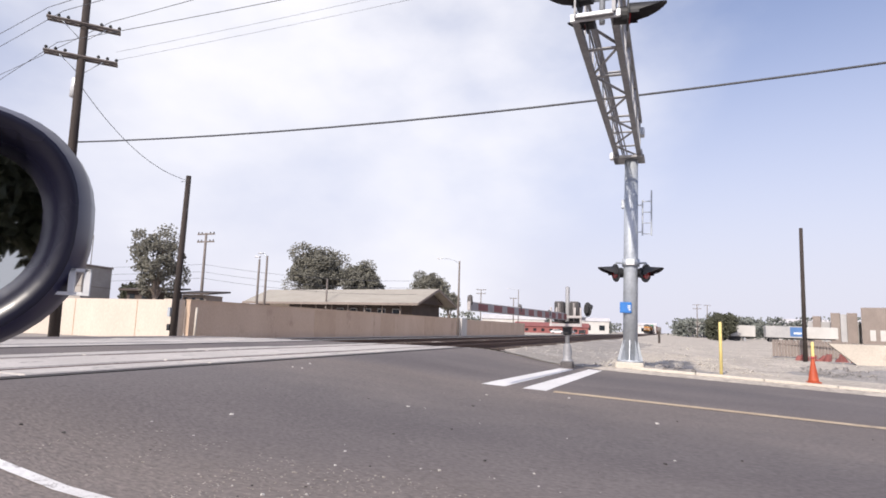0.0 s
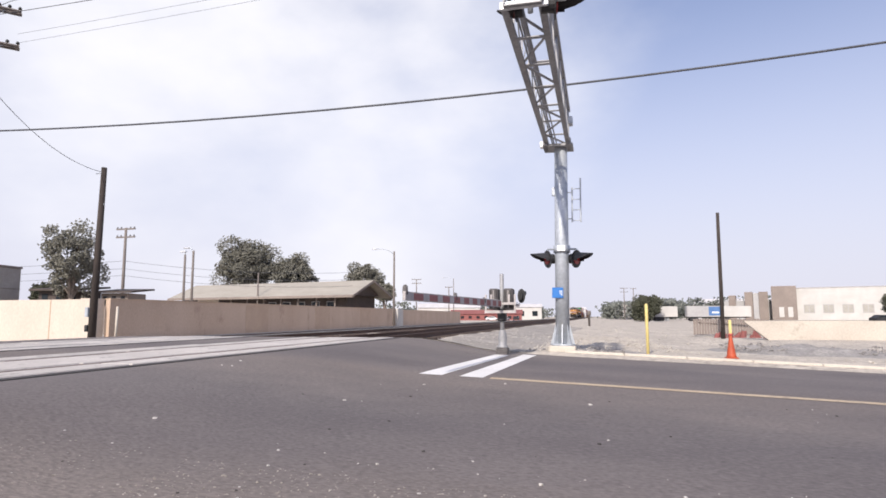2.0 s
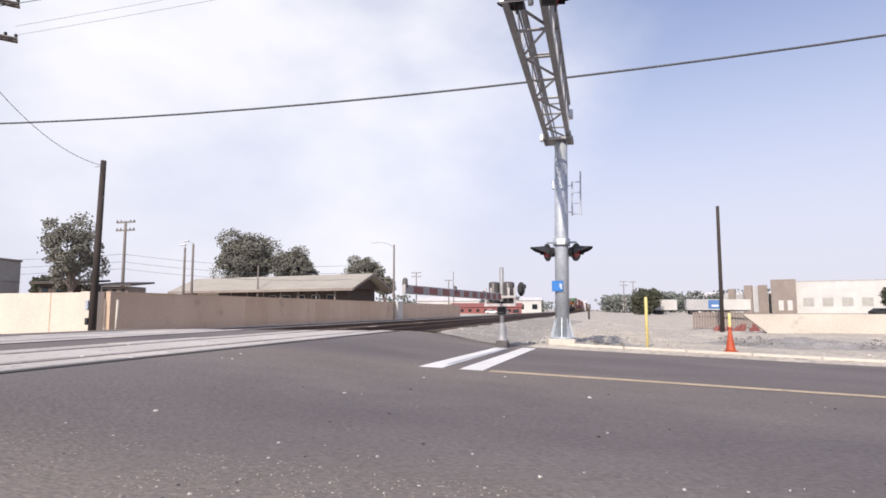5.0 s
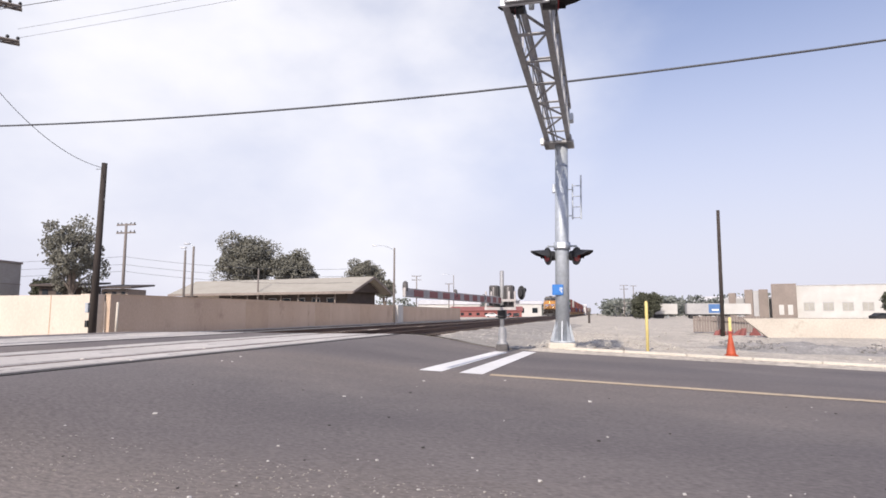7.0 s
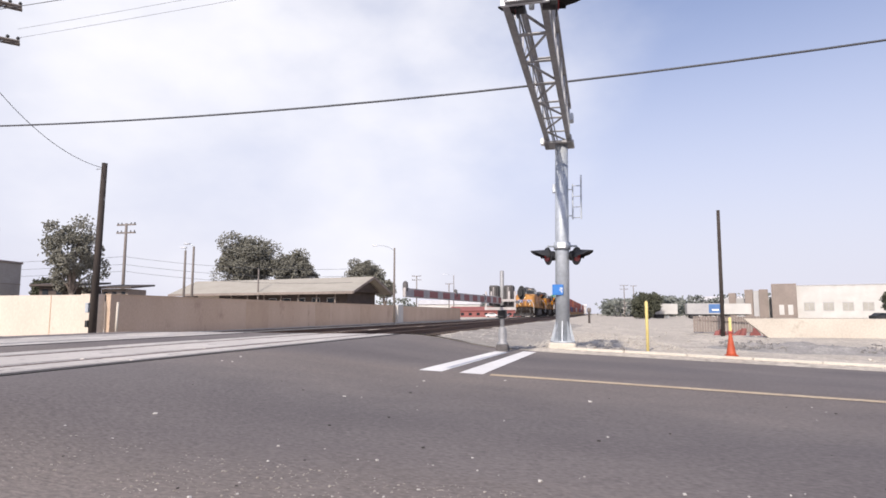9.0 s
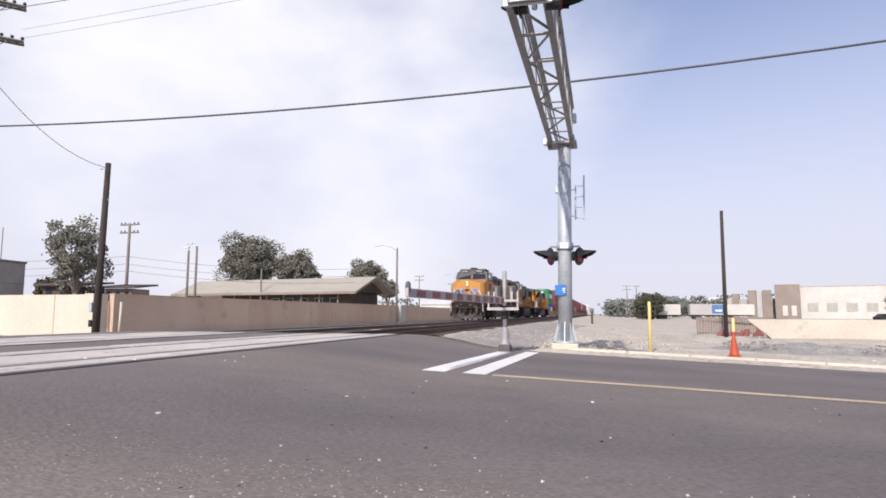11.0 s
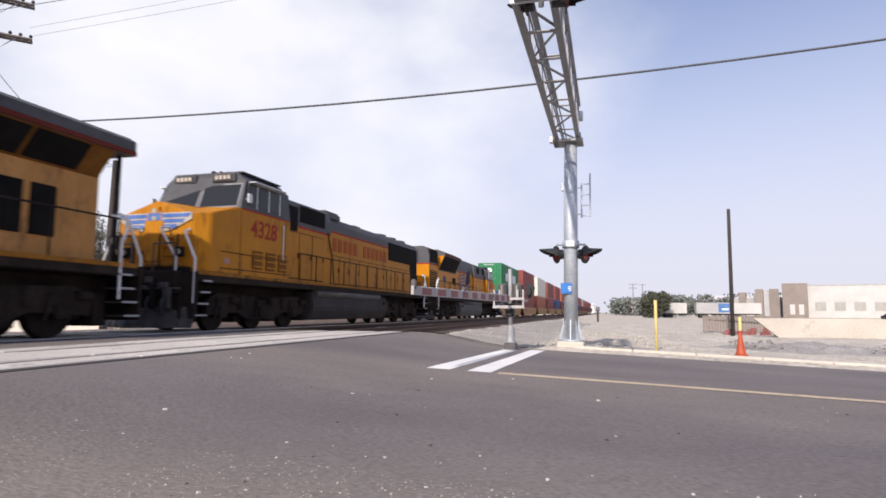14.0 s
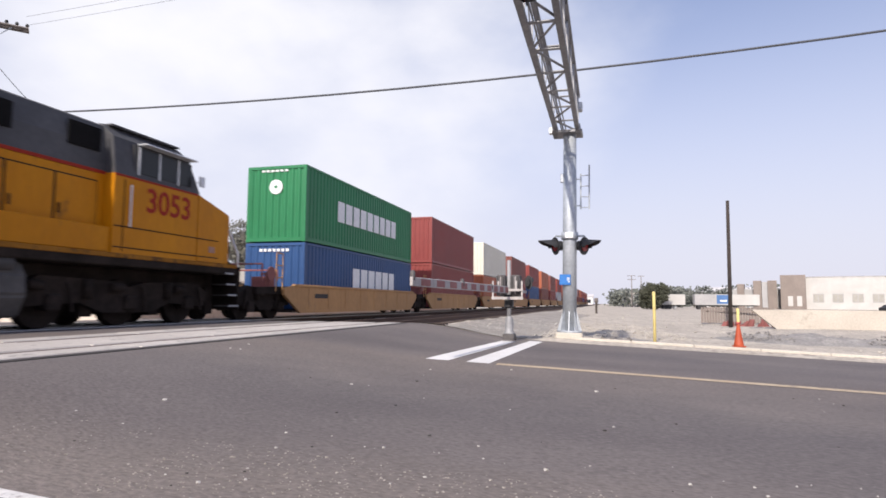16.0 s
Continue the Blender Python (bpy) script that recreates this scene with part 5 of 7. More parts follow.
M["flag_red"] = surf("faded_flag_red", (0.18, 0.038, 0.035), (0.25, 0.07, 0.055), 0.6, spec=0.12, big=2, fine=12, bump=0)
M["flag_white"] = surf("dusty_flag_white", (0.27, 0.22, 0.19), (0.38, 0.32, 0.28), 0.6, spec=0.12, big=2, fine=12, bump=0)
M["well_yellow"] = surf("dusty_well_car_yellow", (0.35, 0.18, 0.065), (0.42, 0.23, 0.09), 0.7, big=0.6, fine=8, bump=0.06, spots=((0.30, 0.17, 0.08), 1.4, 0.58), axis=(1, 1, 0.5))
BOX_COLOURS = {
    "green": ((0.008, 0.145, 0.050), (0.014, 0.185, 0.068)), "blue": ((0.012, 0.052, 0.16), (0.018, 0.07, 0.20)),
    "red": ((0.19, 0.028, 0.025), (0.24, 0.042, 0.036)), "cream": ((0.60, 0.57, 0.48), (0.68, 0.65, 0.56)),
    "brown": ((0.16, 0.040, 0.030), (0.20, 0.055, 0.042)), "orange": ((0.32, 0.085, 0.04), (0.38, 0.11, 0.05)), "grey": ((0.36, 0.37, 0.39), (0.44, 0.45, 0.46)),
}
for k, (a, b) in BOX_COLOURS.items():
    M["box_" + k] = surf(k + "_container_paint", a, b, 0.5, big=0.5, fine=7, bump=0.04, grain=0.07, spots=(tuple(c * 0.55 + 0.03 for c in a), 2.2, 0.66), axis=(1, 1, 0.5))


def writing(name, text, height, material, parent, at, label=""):
    """Letters as a flat mesh; they face the local x side."""
    cu = bpy.data.curves.new(name, "FONT")
    cu.body, cu.size, cu.align_x, cu.extrude = text, height * 1.4, "CENTER", 0.004
    cu.offset = 0.012
    tmp = bpy.data.objects.new(name, cu)
    me = bpy.data.meshes.new_from_object(tmp)
    bpy.data.objects.remove(tmp)
    me.materials.append(material)
    ob = new(name, me)
    ob.parent = parent
    ob.matrix_basis = at
    return tagged(ob, label)


def wheelset(parent, y, r=0.52):
    bm = bmesh.new()
    rod(bm, (-0.9, y, r), (0.9, y, r), 0.09, seg=8)
    for s in (-1, 1):
        rod(bm, (s * 0.70, y, r), (s * 0.84, y, r), r, seg=24)
        rod(bm, (s * 0.66, y, r), (s * 0.70, y, r), r + 0.03, seg=24)
        rod(bm, (s * 0.84, y, r), (s * 0.99, y, r), 0.16, 0.13, seg=12)
    return part("wheelset", bm, M["under"], parent, "steel wheels on their axle")


def truck(parent, yc, axles, half, r=0.52):
    """A bogie: side frames, springs, brake gear and wheelsets."""
    bm = bmesh.new()
    for s in (-1, 1):
        x = s * 1.06
        prism(bm, [(yc - half - 0.35, 0.80), (yc - half + 0.1, 1.06), (yc - 0.5, 1.0), (yc, 0.88), (yc + 0.5, 1.0), (yc + half - 0.1, 1.06), (yc + half + 0.35, 0.80),
                   (yc + half + 0.25, 0.44), (yc + half * 0.55, 0.52), (yc + half * 0.3, 0.30), (yc - half * 0.3, 0.30), (yc - half * 0.55, 0.52), (yc - half - 0.25, 0.44)], "x", x - 0.07, x + 0.09)
    t = part("bogie_frame", bm, M["under"], parent, "dark grimy bogie side frames")
    for s in (-1, 1):
        for dy in axles:
            bm = bmesh.new()
            box(bm, s * 1.14 - 0.09, s * 1.14 + 0.09, yc + dy - 0.17, yc + dy + 0.17, r - 0.17, r + 0.17)
            bmesh.ops.bevel(bm, geom=bm.edges[:], offset=0.04, segments=1, affect="EDGES")
            part("axle_box", bm, M["under"], t)
        for dy in (-half * 0.5, half * 0.5):
            bm = bmesh.new()
            rod(bm, (s * 1.16, yc + dy, 0.62), (s * 1.16, yc + dy, 1.02), 0.11, seg=10)
            part("spring", bm, M["under"], t)
        for dy in axles:
            bm = bmesh.new()
            path_rod(bm, [(s * 1.20, yc + dy - 0.42, 0.34), (s * 1.22, yc + dy - 0.36, 0.72), (s * 1.20, yc + dy - 0.30, 0.92)], 0.035)
            rod(bm, (s * 1.2, yc + dy + 0.28, 0.86), (s * 1.2, yc + dy + 0.62, 0.86), 0.10, seg=10)
            part("brake_cylinder", bm, M["under"], t)
    for dy in axles:
        wheelset(t, yc + dy, r)
    return t


def rail_run(parent, s, pts, every, z_low, mat, name="handrail"):
    """A handrail with stanchions along side s: pts (y, z)."""
    bm = bmesh.new()
    x = s * 1.47
    path_rod(bm, [(x, y, z) for y, z in pts], 0.022)
    part(name, bm, M[mat], parent)
    y0, y1 = pts[0][0], pts[-1][0]
    n = max(1, round(abs(y1 - y0) / every))
    for i in range(n + 1):
        y = y0 + (y1 - y0) * i / n
        z = np.interp(y, *zip(*sorted(pts)))
        bm = bmesh.new()
        rod(bm, (x, y, z_low), (x, y, z), 0.022, seg=6)
        part("stanchion", bm, M[mat], parent)


def steps_and_plow(parent, y0, d, plow=True):
    """End sill, stairs, coupler and plow at the end y0; d: +1 towards the middle."""
    part("end_sill", bbox(-1.12, 1.12, min(y0 + 0.62 * d, y0 + 1.0 * d), max(y0 + 0.62 * d, y0 + 1.0 * d), 1.0, 1.58, 0.03), M["under"], parent)
    a, b = sorted((y0 + 0.80 * d, y0 + 0.98 * d))
    part("pilot_plate", bbox(-1.18, 1.18, a, b, 0.34, 1.02, 0.02), M["under"], parent, "sooty pilot plate")
    for k, (x, z, w) in enumerate(((-0.95, 1.18, 0.22), (-0.55, 1.30, 0.16), (0.28, 1.26, 0.20), (0.70, 1.12, 0.26))):
        a, b = sorted((y0 + 0.52 * d, y0 + 0.63 * d))
        part("receptacle", bbox(x, x + w, a, b, z, z + 0.16, 0.02), M["plow"] if k % 2 else M["tank_grey"], parent, "cable receptacle")
    bm = bmesh.new()
    rod(bm, (0, y0 + 0.7 * d, 0.88), (0, y0 + 0.12 * d, 0.88), 0.13, seg=8)
    box(bm, -0.2, 0.2, min(y0, y0 + 0.3 * d), max(y0, y0 + 0.3 * d), 0.70, 1.05)
    part("coupler", bm, M["under"], parent, "dark knuckle coupler")
    for s in (-1, 1):
        for i in range(4):
            bm = bmesh.new()
            z = 0.42 + i * 0.30
            a, b = sorted((y0 + (0.95 + 0.09 * i) * d, y0 + (1.40 + 0.06 * i) * d))
            box(bm, s * 1.28 - 0.24, s * 1.28 + 0.24, a, b, z, z + 0.04)
            st = part("step", bm, M["plow"], parent)
            x = s * 1.525
            # light catching the tread edge, put in as a paler strip
            part("lit_step_edge", bbox(x - 0.012, x + 0.012, a, b, z - 0.005, z + 0.045, 0.004), M["truss"], st, "pale strip painted as the sunlit step edge")
        a, b = sorted((y0 + 0.92 * d, y0 + 1.0 * d))
        bm = bmesh.new()
        box(bm, s * 1.28 - 0.25, s * 1.28 + 0.25, a, b, 0.35, 1.55)
        part("step_plate", bm, M["under"], parent)
        bm = bmesh.new()
        path_rod(bm, [(s * 1.48, y0 + 0.95 * d, 0.75), (s * 1.48, y0 + 0.95 * d, 1.75), (s * 1.46, y0 + 1.35 * d, 2.55), (s * 1.46, y0 + 1.8 * d, 2.6)] if d < 0 else [(s * 1.46, y0 + 0.94 * d, 0.75), (s * 1.46, y0 + 0.94 * d, 1.90), (s * 1.12, y0 + 0.92 * d, 2.62), (s * 1.12, y0 + 1.12 * d, 2.70)], 0.032)
        part("grab_rail", bm, M["silver"], parent, "silver grab rail")
        bm = bmesh.new()
        path_rod(bm, [(s * 1.50, y0 + 1.55 * d, 0.80), (s * 1.50, y0 + 1.55 * d, 2.05), (s * 1.50, y0 + 1.45 * d, 2.25), (s * 1.50, y0 + 1.45 * d, 2.62), (s * 1.40, y0 + 1.62 * d, 2.68)] if d < 0 else [(s * 1.0, y0 + 0.78 * d, 1.0), (s * 1.0, y0 + 0.78 * d, 1.92), (s * 0.48, y0 + 0.78 * d, 2.72), (s * 0.48, y0 + 1.10 * d, 2.78)], 0.030)
        part("grab_rail", bm, M["silver"], parent, "silver grab rail")
        bm = bmesh.new()
        path_rod(bm, [(s * 1.0, y0 + 0.72 * d, 1.55), (s * 1.0, y0 + 0.72 * d, 2.3), (s * 0.35, y0 + 0.72 * d, 2.3), (s * 0.35, y0 + 0.72 * d, 1.55)], 0.024)
        part("end_rail", bm, M["plow"], parent)
    for k in range(5):
        bm = bmesh.new()
        x = -0.9 + k * 0.45
        path_rod(bm, [(x, y0 + 0.6 * d, 1.0), (x, y0 + 0.42 * d, 0.75), (x + 0.06, y0 + 0.42 * d, 0.5)], 0.03)
        part("air_hose", bm, M["black"], parent)
    for k, (x, w, z0, z1) in enumerate(((-1.0, 0.16, 0.62, 1.2), (-0.62, 0.1, 0.55, 1.0), (0.45, 0.14, 0.6, 1.25), (0.86, 0.2, 0.62, 1.1))):
        a, b = sorted((y0 + 0.50 * d, y0 + 0.64 * d))
        part("pilot_bracket", bbox(x, x + w, a, b, z0, z1, 0.02), M["plow"] if k % 2 else M["under"], parent)
    a, b = sorted((y0 + 0.56 * d, y0 + 0.62 * d))
    part("uncoupling_lever", rod(bmesh.new(), (-1.35, a, 1.12), (1.35, a, 1.12), 0.022, seg=6), M["plow"], parent)
    if plow:
        for s in (-1, 1):
            bm = bmesh.new()
            q = [(0, y0 + 0.15 * d, 0.12), (s * 1.40, y0 + 0.95 * d, 0.12), (s * 1.46, y0 + 1.02 * d, 0.70), (0.0, y0 + 0.55 * d, 0.62)]
            lo = [bm.verts.new(p) for p in q]
            hi = [bm.verts.new((p[0], p[1] + 0.05 * d, p[2])) for p in q]
            bm.faces.new(lo), bm.faces.new(hi[::-1])
            for i in range(4):
                bm.faces.new((lo[i], lo[(i + 1) % 4], hi[(i + 1) % 4], hi[i]))
            bmesh.ops.recalc_face_normals(bm, faces=bm.faces[:])
            blade = part("plow_blade", bm, M["plow"], parent, "scuffed steel plow blade")
            for k in range(3):
                f = 0.25 + 0.28 * k
                bm = bmesh.new()
                rod(bm, (s * 1.40 * f, y0 + (0.15 + 0.80 * f - 0.03) * d, 0.14), (s * 1.45 * f, y0 + (0.53 + 0.47 * f - 0.03) * d, 0.64), 0.022, seg=5)
                part("blade_rib", bm, M["plow"], blade)


def hood(parent, name, half, y0, y1, z0, zs, zt, lower, seam=0.12):
    """A hood with rounded shoulders: lower colour to zs, a red line, grey above to zt."""
    p = part(name, bbox(-half, half, y0, y1, z0, zs, 0.015), M[lower], parent)
    part("red_stripe", bbox(-half - 0.004, half + 0.004, y0, y1, zs, zs + 0.07, 0.003), M["loco_red"], p)
    bm = bmesh.new()
    h = zt - zs - 0.07
    prism(bm, [(-half, zs + 0.07), (half, zs + 0.07), (half, zs + 0.07 + h * 0.45), (half - 0.12, zt - 0.12), (half - 0.4, zt), (-half + 0.4, zt), (-half + 0.12, zt - 0.12), (-half, zs + 0.07 + h * 0.45)], "y", y0, y1)
    part("hood_roof", bm, M["loco_grey"], p, "dark grey roof")
    return p


def doors(parent, half, y0, y1, z0, z1, n, mat, gap=0.03):
    """Raised access doors along both sides, over a dark joint."""
    for s in (-1, 1):
        x = s * (half + 0.002)
        part("door_joint", bbox(x - 0.004, x + 0.004, y0, y1, z0 - 0.03, z1 + 0.03, 0.001), M["under"], parent)
    for s in (-1, 1):
        for i in range(n):
            a = y0 + (y1 - y0) * i / n
            b = y0 + (y1 - y0) * (i + 1) / n
            me = bbox(min(s * half, s * (half + 0.022)), max(s * half, s * (half + 0.022)), a + gap, b - gap, z0, z1, 0.006)
            d = part("access_door", me, M[mat], parent)
            bm = bmesh.new()
            box(bm, min(s * (half + 0.02), s * (half + 0.05)), max(s * (half + 0.02), s * (half + 0.05)), b - 0.12, b - 0.08, (z0 + z1) / 2 - 0.1, (z0 + z1) / 2 + 0.1)
            part("latch", bm, M["under"], d)


def grille(parent, s, half, y0, y1, z0, z1, n=0, mat="grille", name="grille", tilt=0.0):
    x = s * (half + 0.012)
    g = part(name, bbox(x - 0.02, x + 0.02, y0, y1, z0, z1, 0.006), M[mat], parent, "dark air intake grille")
    for i in range(n):
        z = z0 + (z1 - z0) * (i + 0.5) / n
        part("louvre", bbox(x - 0.03, x + 0.035, y0 + 0.03, y1 - 0.03, z - 0.025, z + 0.015, 0.004), M["loco_yellow"] if mat == "under" else M["loco_worn"] if mat == "louvre_brown" else M["loco_grey"], g)
    return g


def flag(parent, s, half, y0, y1, zc, flip=1):
    """A painted waving flag: wavy stripes and a dark blue canton, as thin sheets on the hood side."""
    x = s * (half + 0.030)
    n, stripes, h = 40, 11, 1.4

    def wave(u):
        return 0.10 * math.sin(u * 17.0) + 0.06 * math.sin(u * 31.0 + 1.0) - 0.10 * u

    def sheet_strip(u0, u1, v0, v1, mat, lift, name):
        bm = bmesh.new()
        cols = []
        for i in range(n + 1):
            u = u0 + (u1 - u0) * i / n
            y = y0 + (y1 - y0) * (u if flip > 0 else 1 - u)
            cols.append([bm.verts.new((x + s * lift, y, zc + h * (v - 0.5) + wave(u))) for v in (v0, v1)] + [bm.verts.new((x - s * 0.008, y, zc + h * (v - 0.5) + wave(u))) for v in (v0, v1)])
        for a, b in zip(cols, cols[1:]):
            bm.faces.new((a[0], b[0], b[1], a[1]))
            bm.faces.new((a[0], a[2], b[2], b[0]))
            bm.faces.new((a[1], b[1], b[3], a[3]))
        bmesh.ops.recalc_face_normals(bm, faces=bm.faces[:])
        part(name, bm, M[mat], parent)
    for i in range(stripes):
        sheet_strip(0.02 * (i % 3), 1.0 - 0.05 * ((i * 7) % 4), i / stripes, (i + 1) / stripes, "flag_red" if i % 2 == 0 else "flag_white", 0.0, "flag_stripe")
    for k in range(5):        # the canton narrows towards its top
        sheet_strip(0.02 + 0.015 * k, 0.40 - 0.022 * k, 0.46 + 0.135 * k, 0.46 + 0.135 * (k + 1) + 0.004, "flag_blue", 0.006 + 0.001 * k, "flag_canton")


def wings(parent, y, z, w, mat="wing_blue"):
    """The painted wing emblem on the nose: a pale backing, three blue feathers a side and a shield."""
    for s in (-1, 1):
        bm = bmesh.new()
        prism(bm, [(s * 0.1, z + 0.25), (s * (w + 0.03), z + 0.25), (s * (w + 0.03), z + 0.06), (s * (w * 0.72), z - 0.10), (s * 0.45, z - 0.24), (s * 0.1, z - 0.24)], "y", y - 0.008, y + 0.012)
        bmesh.ops.recalc_face_normals(bm, faces=bm.faces[:])
        part("wing_backing", bm, M["wing_white"], parent, "pale outline of the wing emblem")
        for i in range(3):
            e = w - 0.16 * i - 0.02 * i * i
            zt, zb = z + 0.22 - 0.145 * i, z + 0.115 - 0.145 * i
            bm = bmesh.new()
            prism(bm, [(s * 0.16, zt), (s * e, zt), (s * (e - 0.05), zb), (s * 0.16, zb)], "y", y - 0.016, y - 0.0085)
            bmesh.ops.recalc_face_normals(bm, faces=bm.faces[:])
            part("wing_bar", bm, M[mat], parent)
    bm = bmesh.new()
    prism(bm, [(-0.24, z + 0.28), (0.24, z + 0.28), (0.24, z - 0.12), (0, z - 0.34), (-0.24, z - 0.12)], "y", y - 0.024, y + 0.012)
    part("shield", bm, M["shield_stripes"], parent)
    bm = bmesh.new()
    prism(bm, [(-0.19, z + 0.24), (0.19, z + 0.24), (0.19, z + 0.05), (-0.19, z + 0.05)], "y", y - 0.030, y - 0.0245)
    part("shield_top", bm, M[mat], parent)


def cab(parent, y0, paint, long_window=True, zt=4.72, lit=False, zc=3.70, reach=1.70, ze=2.70):
    """Nose and cab; the front of the nose at y0 and the body behind it at greater y."""
    W = 1.5
    bm = bmesh.new()
    yr = y0 + reach
    plan = [(-W, yr), (-W, y0 + 0.34), (-1.2, y0), (1.2, y0), (W, y0 + 0.34), (W, yr)]
    tops = [zc + 0.02, zc - 0.36, zc - 0.44, zc - 0.44, zc - 0.36, zc + 0.02]
    lo = [bm.verts.new((x, y, 1.58)) for x, y in plan]
    hi = [bm.verts.new((x, y, z)) for (x, y), z in zip(plan, tops)]
    peak_f, peak_b = bm.verts.new((0, y0 + 0.02, zc - 0.03)), bm.verts.new((0, yr, zc + 0.08))
    for k in range(6):
        if k == 2:
            bm.faces.new((lo[2], lo[3], hi[3], peak_f, hi[2]))
        elif k == 5:
            bm.faces.new((lo[5], lo[0], hi[0], peak_b, hi[5]))
        else:
            bm.faces.new((lo[k], lo[k + 1], hi[k + 1], hi[k]))
    bm.faces.new(lo[::-1])
    for q in ((hi[0], hi[1], hi[2]), (hi[0], hi[2], peak_f, peak_b), (hi[5], hi[3], hi[4]), (peak_b, peak_f, hi[3], hi[5])):
        bm.faces.new(q)
    bmesh.ops.recalc_face_normals(bm, faces=bm.faces[:])
    bmesh.ops.bevel(bm, geom=bm.edges[:], offset=0.035, segments=2, affect="EDGES")
    nose = part("nose", bm, M[paint], parent, "yellow wide nose")
    part("nose_door", bbox(-0.3, 0.3, y0 - 0.055, y0 - 0.01, 1.87, 2.95, 0.01), M[paint], nose)
    part("front_light_box", bbox(-0.14, 0.14, y0 - 0.05, y0 + 0.15, zc - 0.65, zc - 0.20, 0.02), M[paint], nose)
    for z in (zc - 0.53, zc - 0.32):
        bm = bmesh.new()
        rod(bm, (0, y0 - 0.052, z), (0, y0 - 0.075, z), 0.07, seg=14)
        part("headlight", bm, M["headlight" if lit else "lamp_off"], nose, "headlight lens")
    for s in (-1, 1):
        bm = bmesh.new()
        rod(bm, (s * 0.86, y0 - 0.12, 2.10), (s * 0.86, y0 - 0.19, 2.10), 0.085, seg=14)
        part("ditch_light", bm, M["headlight" if lit else "lamp_off"], nose, "ditch light lens")
        part("ditch_light_box", bbox(s * 0.86 - 0.14, s * 0.86 + 0.14, y0 - 0.115, y0 - 0.02, 1.97, 2.24, 0.02), M["under"], nose)
    part("pilot_face", bbox(-1.25, 1.25, y0 - 0.20, y0 - 0.02, 1.56, 1.70, 0.03), M["under"], parent, "black pilot platform")
    part("pilot_ledge", bbox(-1.0, 1.0, y0 - 0.23, y0 - 0.02, 1.704, 1.80, 0.02), M["plate_yellow"], parent, "dusty yellow ledge")
    for x in (-0.95, -0.4, 0.4, 0.95):
        part("front_stanchion", rod(bmesh.new(), (x, y0 - 0.26, 1.55), (x, y0 - 0.26, 2.55), 0.024, seg=6), M["under"], parent)
    wings(nose, y0 - 0.025, ze, 1.14)
    # cab with raked windscreen
    yb = y0 + reach
    bm = bmesh.new()
    prism(bm, [(yb - 0.0, 1.58), (yb, zc), (yb + 2.75, zc), (yb + 2.75, 1.58)], "x", -W, W)
    lower = part("cab_wall", bm, M[paint], parent)
    bm = bmesh.new()
    prism(bm, [(-W, zc + 0.003), (W, zc + 0.003), (W - 0.10, zt - 0.30), (W - 0.45, zt), (-W + 0.45, zt), (-W + 0.10, zt - 0.30)], "y", yb, yb + 2.75)
    for v in bm.verts:
        if v.co.y < yb + 0.1 and v.co.z > 4:
            v.co.y += 0.30
        elif v.co.y < yb + 0.1:
            v.co.y -= 0.06
    c = part("cab_top", bm, M["loco_grey"], parent, "grey cab top with rounded roof")
    part("cab_roof_visor", bbox(-1.2, 1.2, yb + 0.42, yb + 2.6, zt - 0.012, zt + 0.035, 0.01), M["loco_grey"], c)
    # windscreens and number boxes lie on the raked front
    def raked(name, x0, x1, z0, z1, mat, lift):
        bm = bmesh.new()
        k = 0.36 / (zt - 0.30 - zc + 0.003)
        q = [(x0, yb - 0.06 + k * (z0 - zc + 0.003) - lift, z0), (x1, yb - 0.06 + k * (z0 - zc + 0.003) - lift, z0), (x1 * 0.97, yb - 0.06 + k * (z1 - zc + 0.003) - lift, z1), (x0 * 0.97, yb - 0.06 + k * (z1 - zc + 0.003) - lift, z1)]
        lo = [bm.verts.new(p) for p in q]
        hi = [bm.verts.new((p[0], p[1] + 0.03, p[2])) for p in q]
        bm.faces.new(lo), bm.faces.new(hi[::-1])
        for i in range(4):
            bm.faces.new((lo[i], hi[i], hi[(i + 1) % 4], lo[(i + 1) % 4]))
        bmesh.ops.recalc_face_normals(bm, faces=bm.faces[:])
        part(name, bm, M[mat], c)
    for x0, x1 in ((-1.34, -0.07), (0.07, 1.34)):
        raked("windscreen_frame", x0 - 0.04, x1 + 0.04, zc + 0.03, zt - 0.37, "silver_grey", 0.016)
        raked("windscreen", x0, x1, zc + 0.07, zt - 0.41, "cab_glass", 0.026)
        q = 0.68 if x0 > 0 else -0.68
        nb = part("number_box", bbox(q - 0.40, q + 0.40, yb + 0.20, yb + 0.62, zt - 0.32, zt - 0.04, 0.03), M["loco_grey"], c)
        part("number_glass", bbox(q - 0.33, q + 0.33, yb + 0.185, yb + 0.205, zt - 0.27, zt - 0.09, 0.004), M["black"], nb)
        for k in range(4):
            part("number_bar", bbox(q - 0.27 + 0.14 * k, q - 0.18 + 0.14 * k, yb + 0.178, yb + 0.184, zt - 0.24, zt - 0.12, 0.002), M["wing_white"], nb)
    for s in (-1, 1):
        wins = ((0.42, 0.95), (1.0, 1.55), (1.62, 2.1)) if long_window else ((0.30, 0.75), (0.85, 1.4), (1.45, 2.05))
        frame_part = part("window_band", bbox(s * 1.45 - 0.035, s * 1.45 + 0.035, yb + 0.34, yb + 2.2, zc + 0.06, zt - 0.36, 0.01), M["black"], c)
        for a, b in wins:
            part("pane", bbox(s * 1.49 - 0.012, s * 1.49 + 0.012, yb + a, yb + b, zc + 0.12, zt - 0.42, 0.004), M["cab_glass"], frame_part)
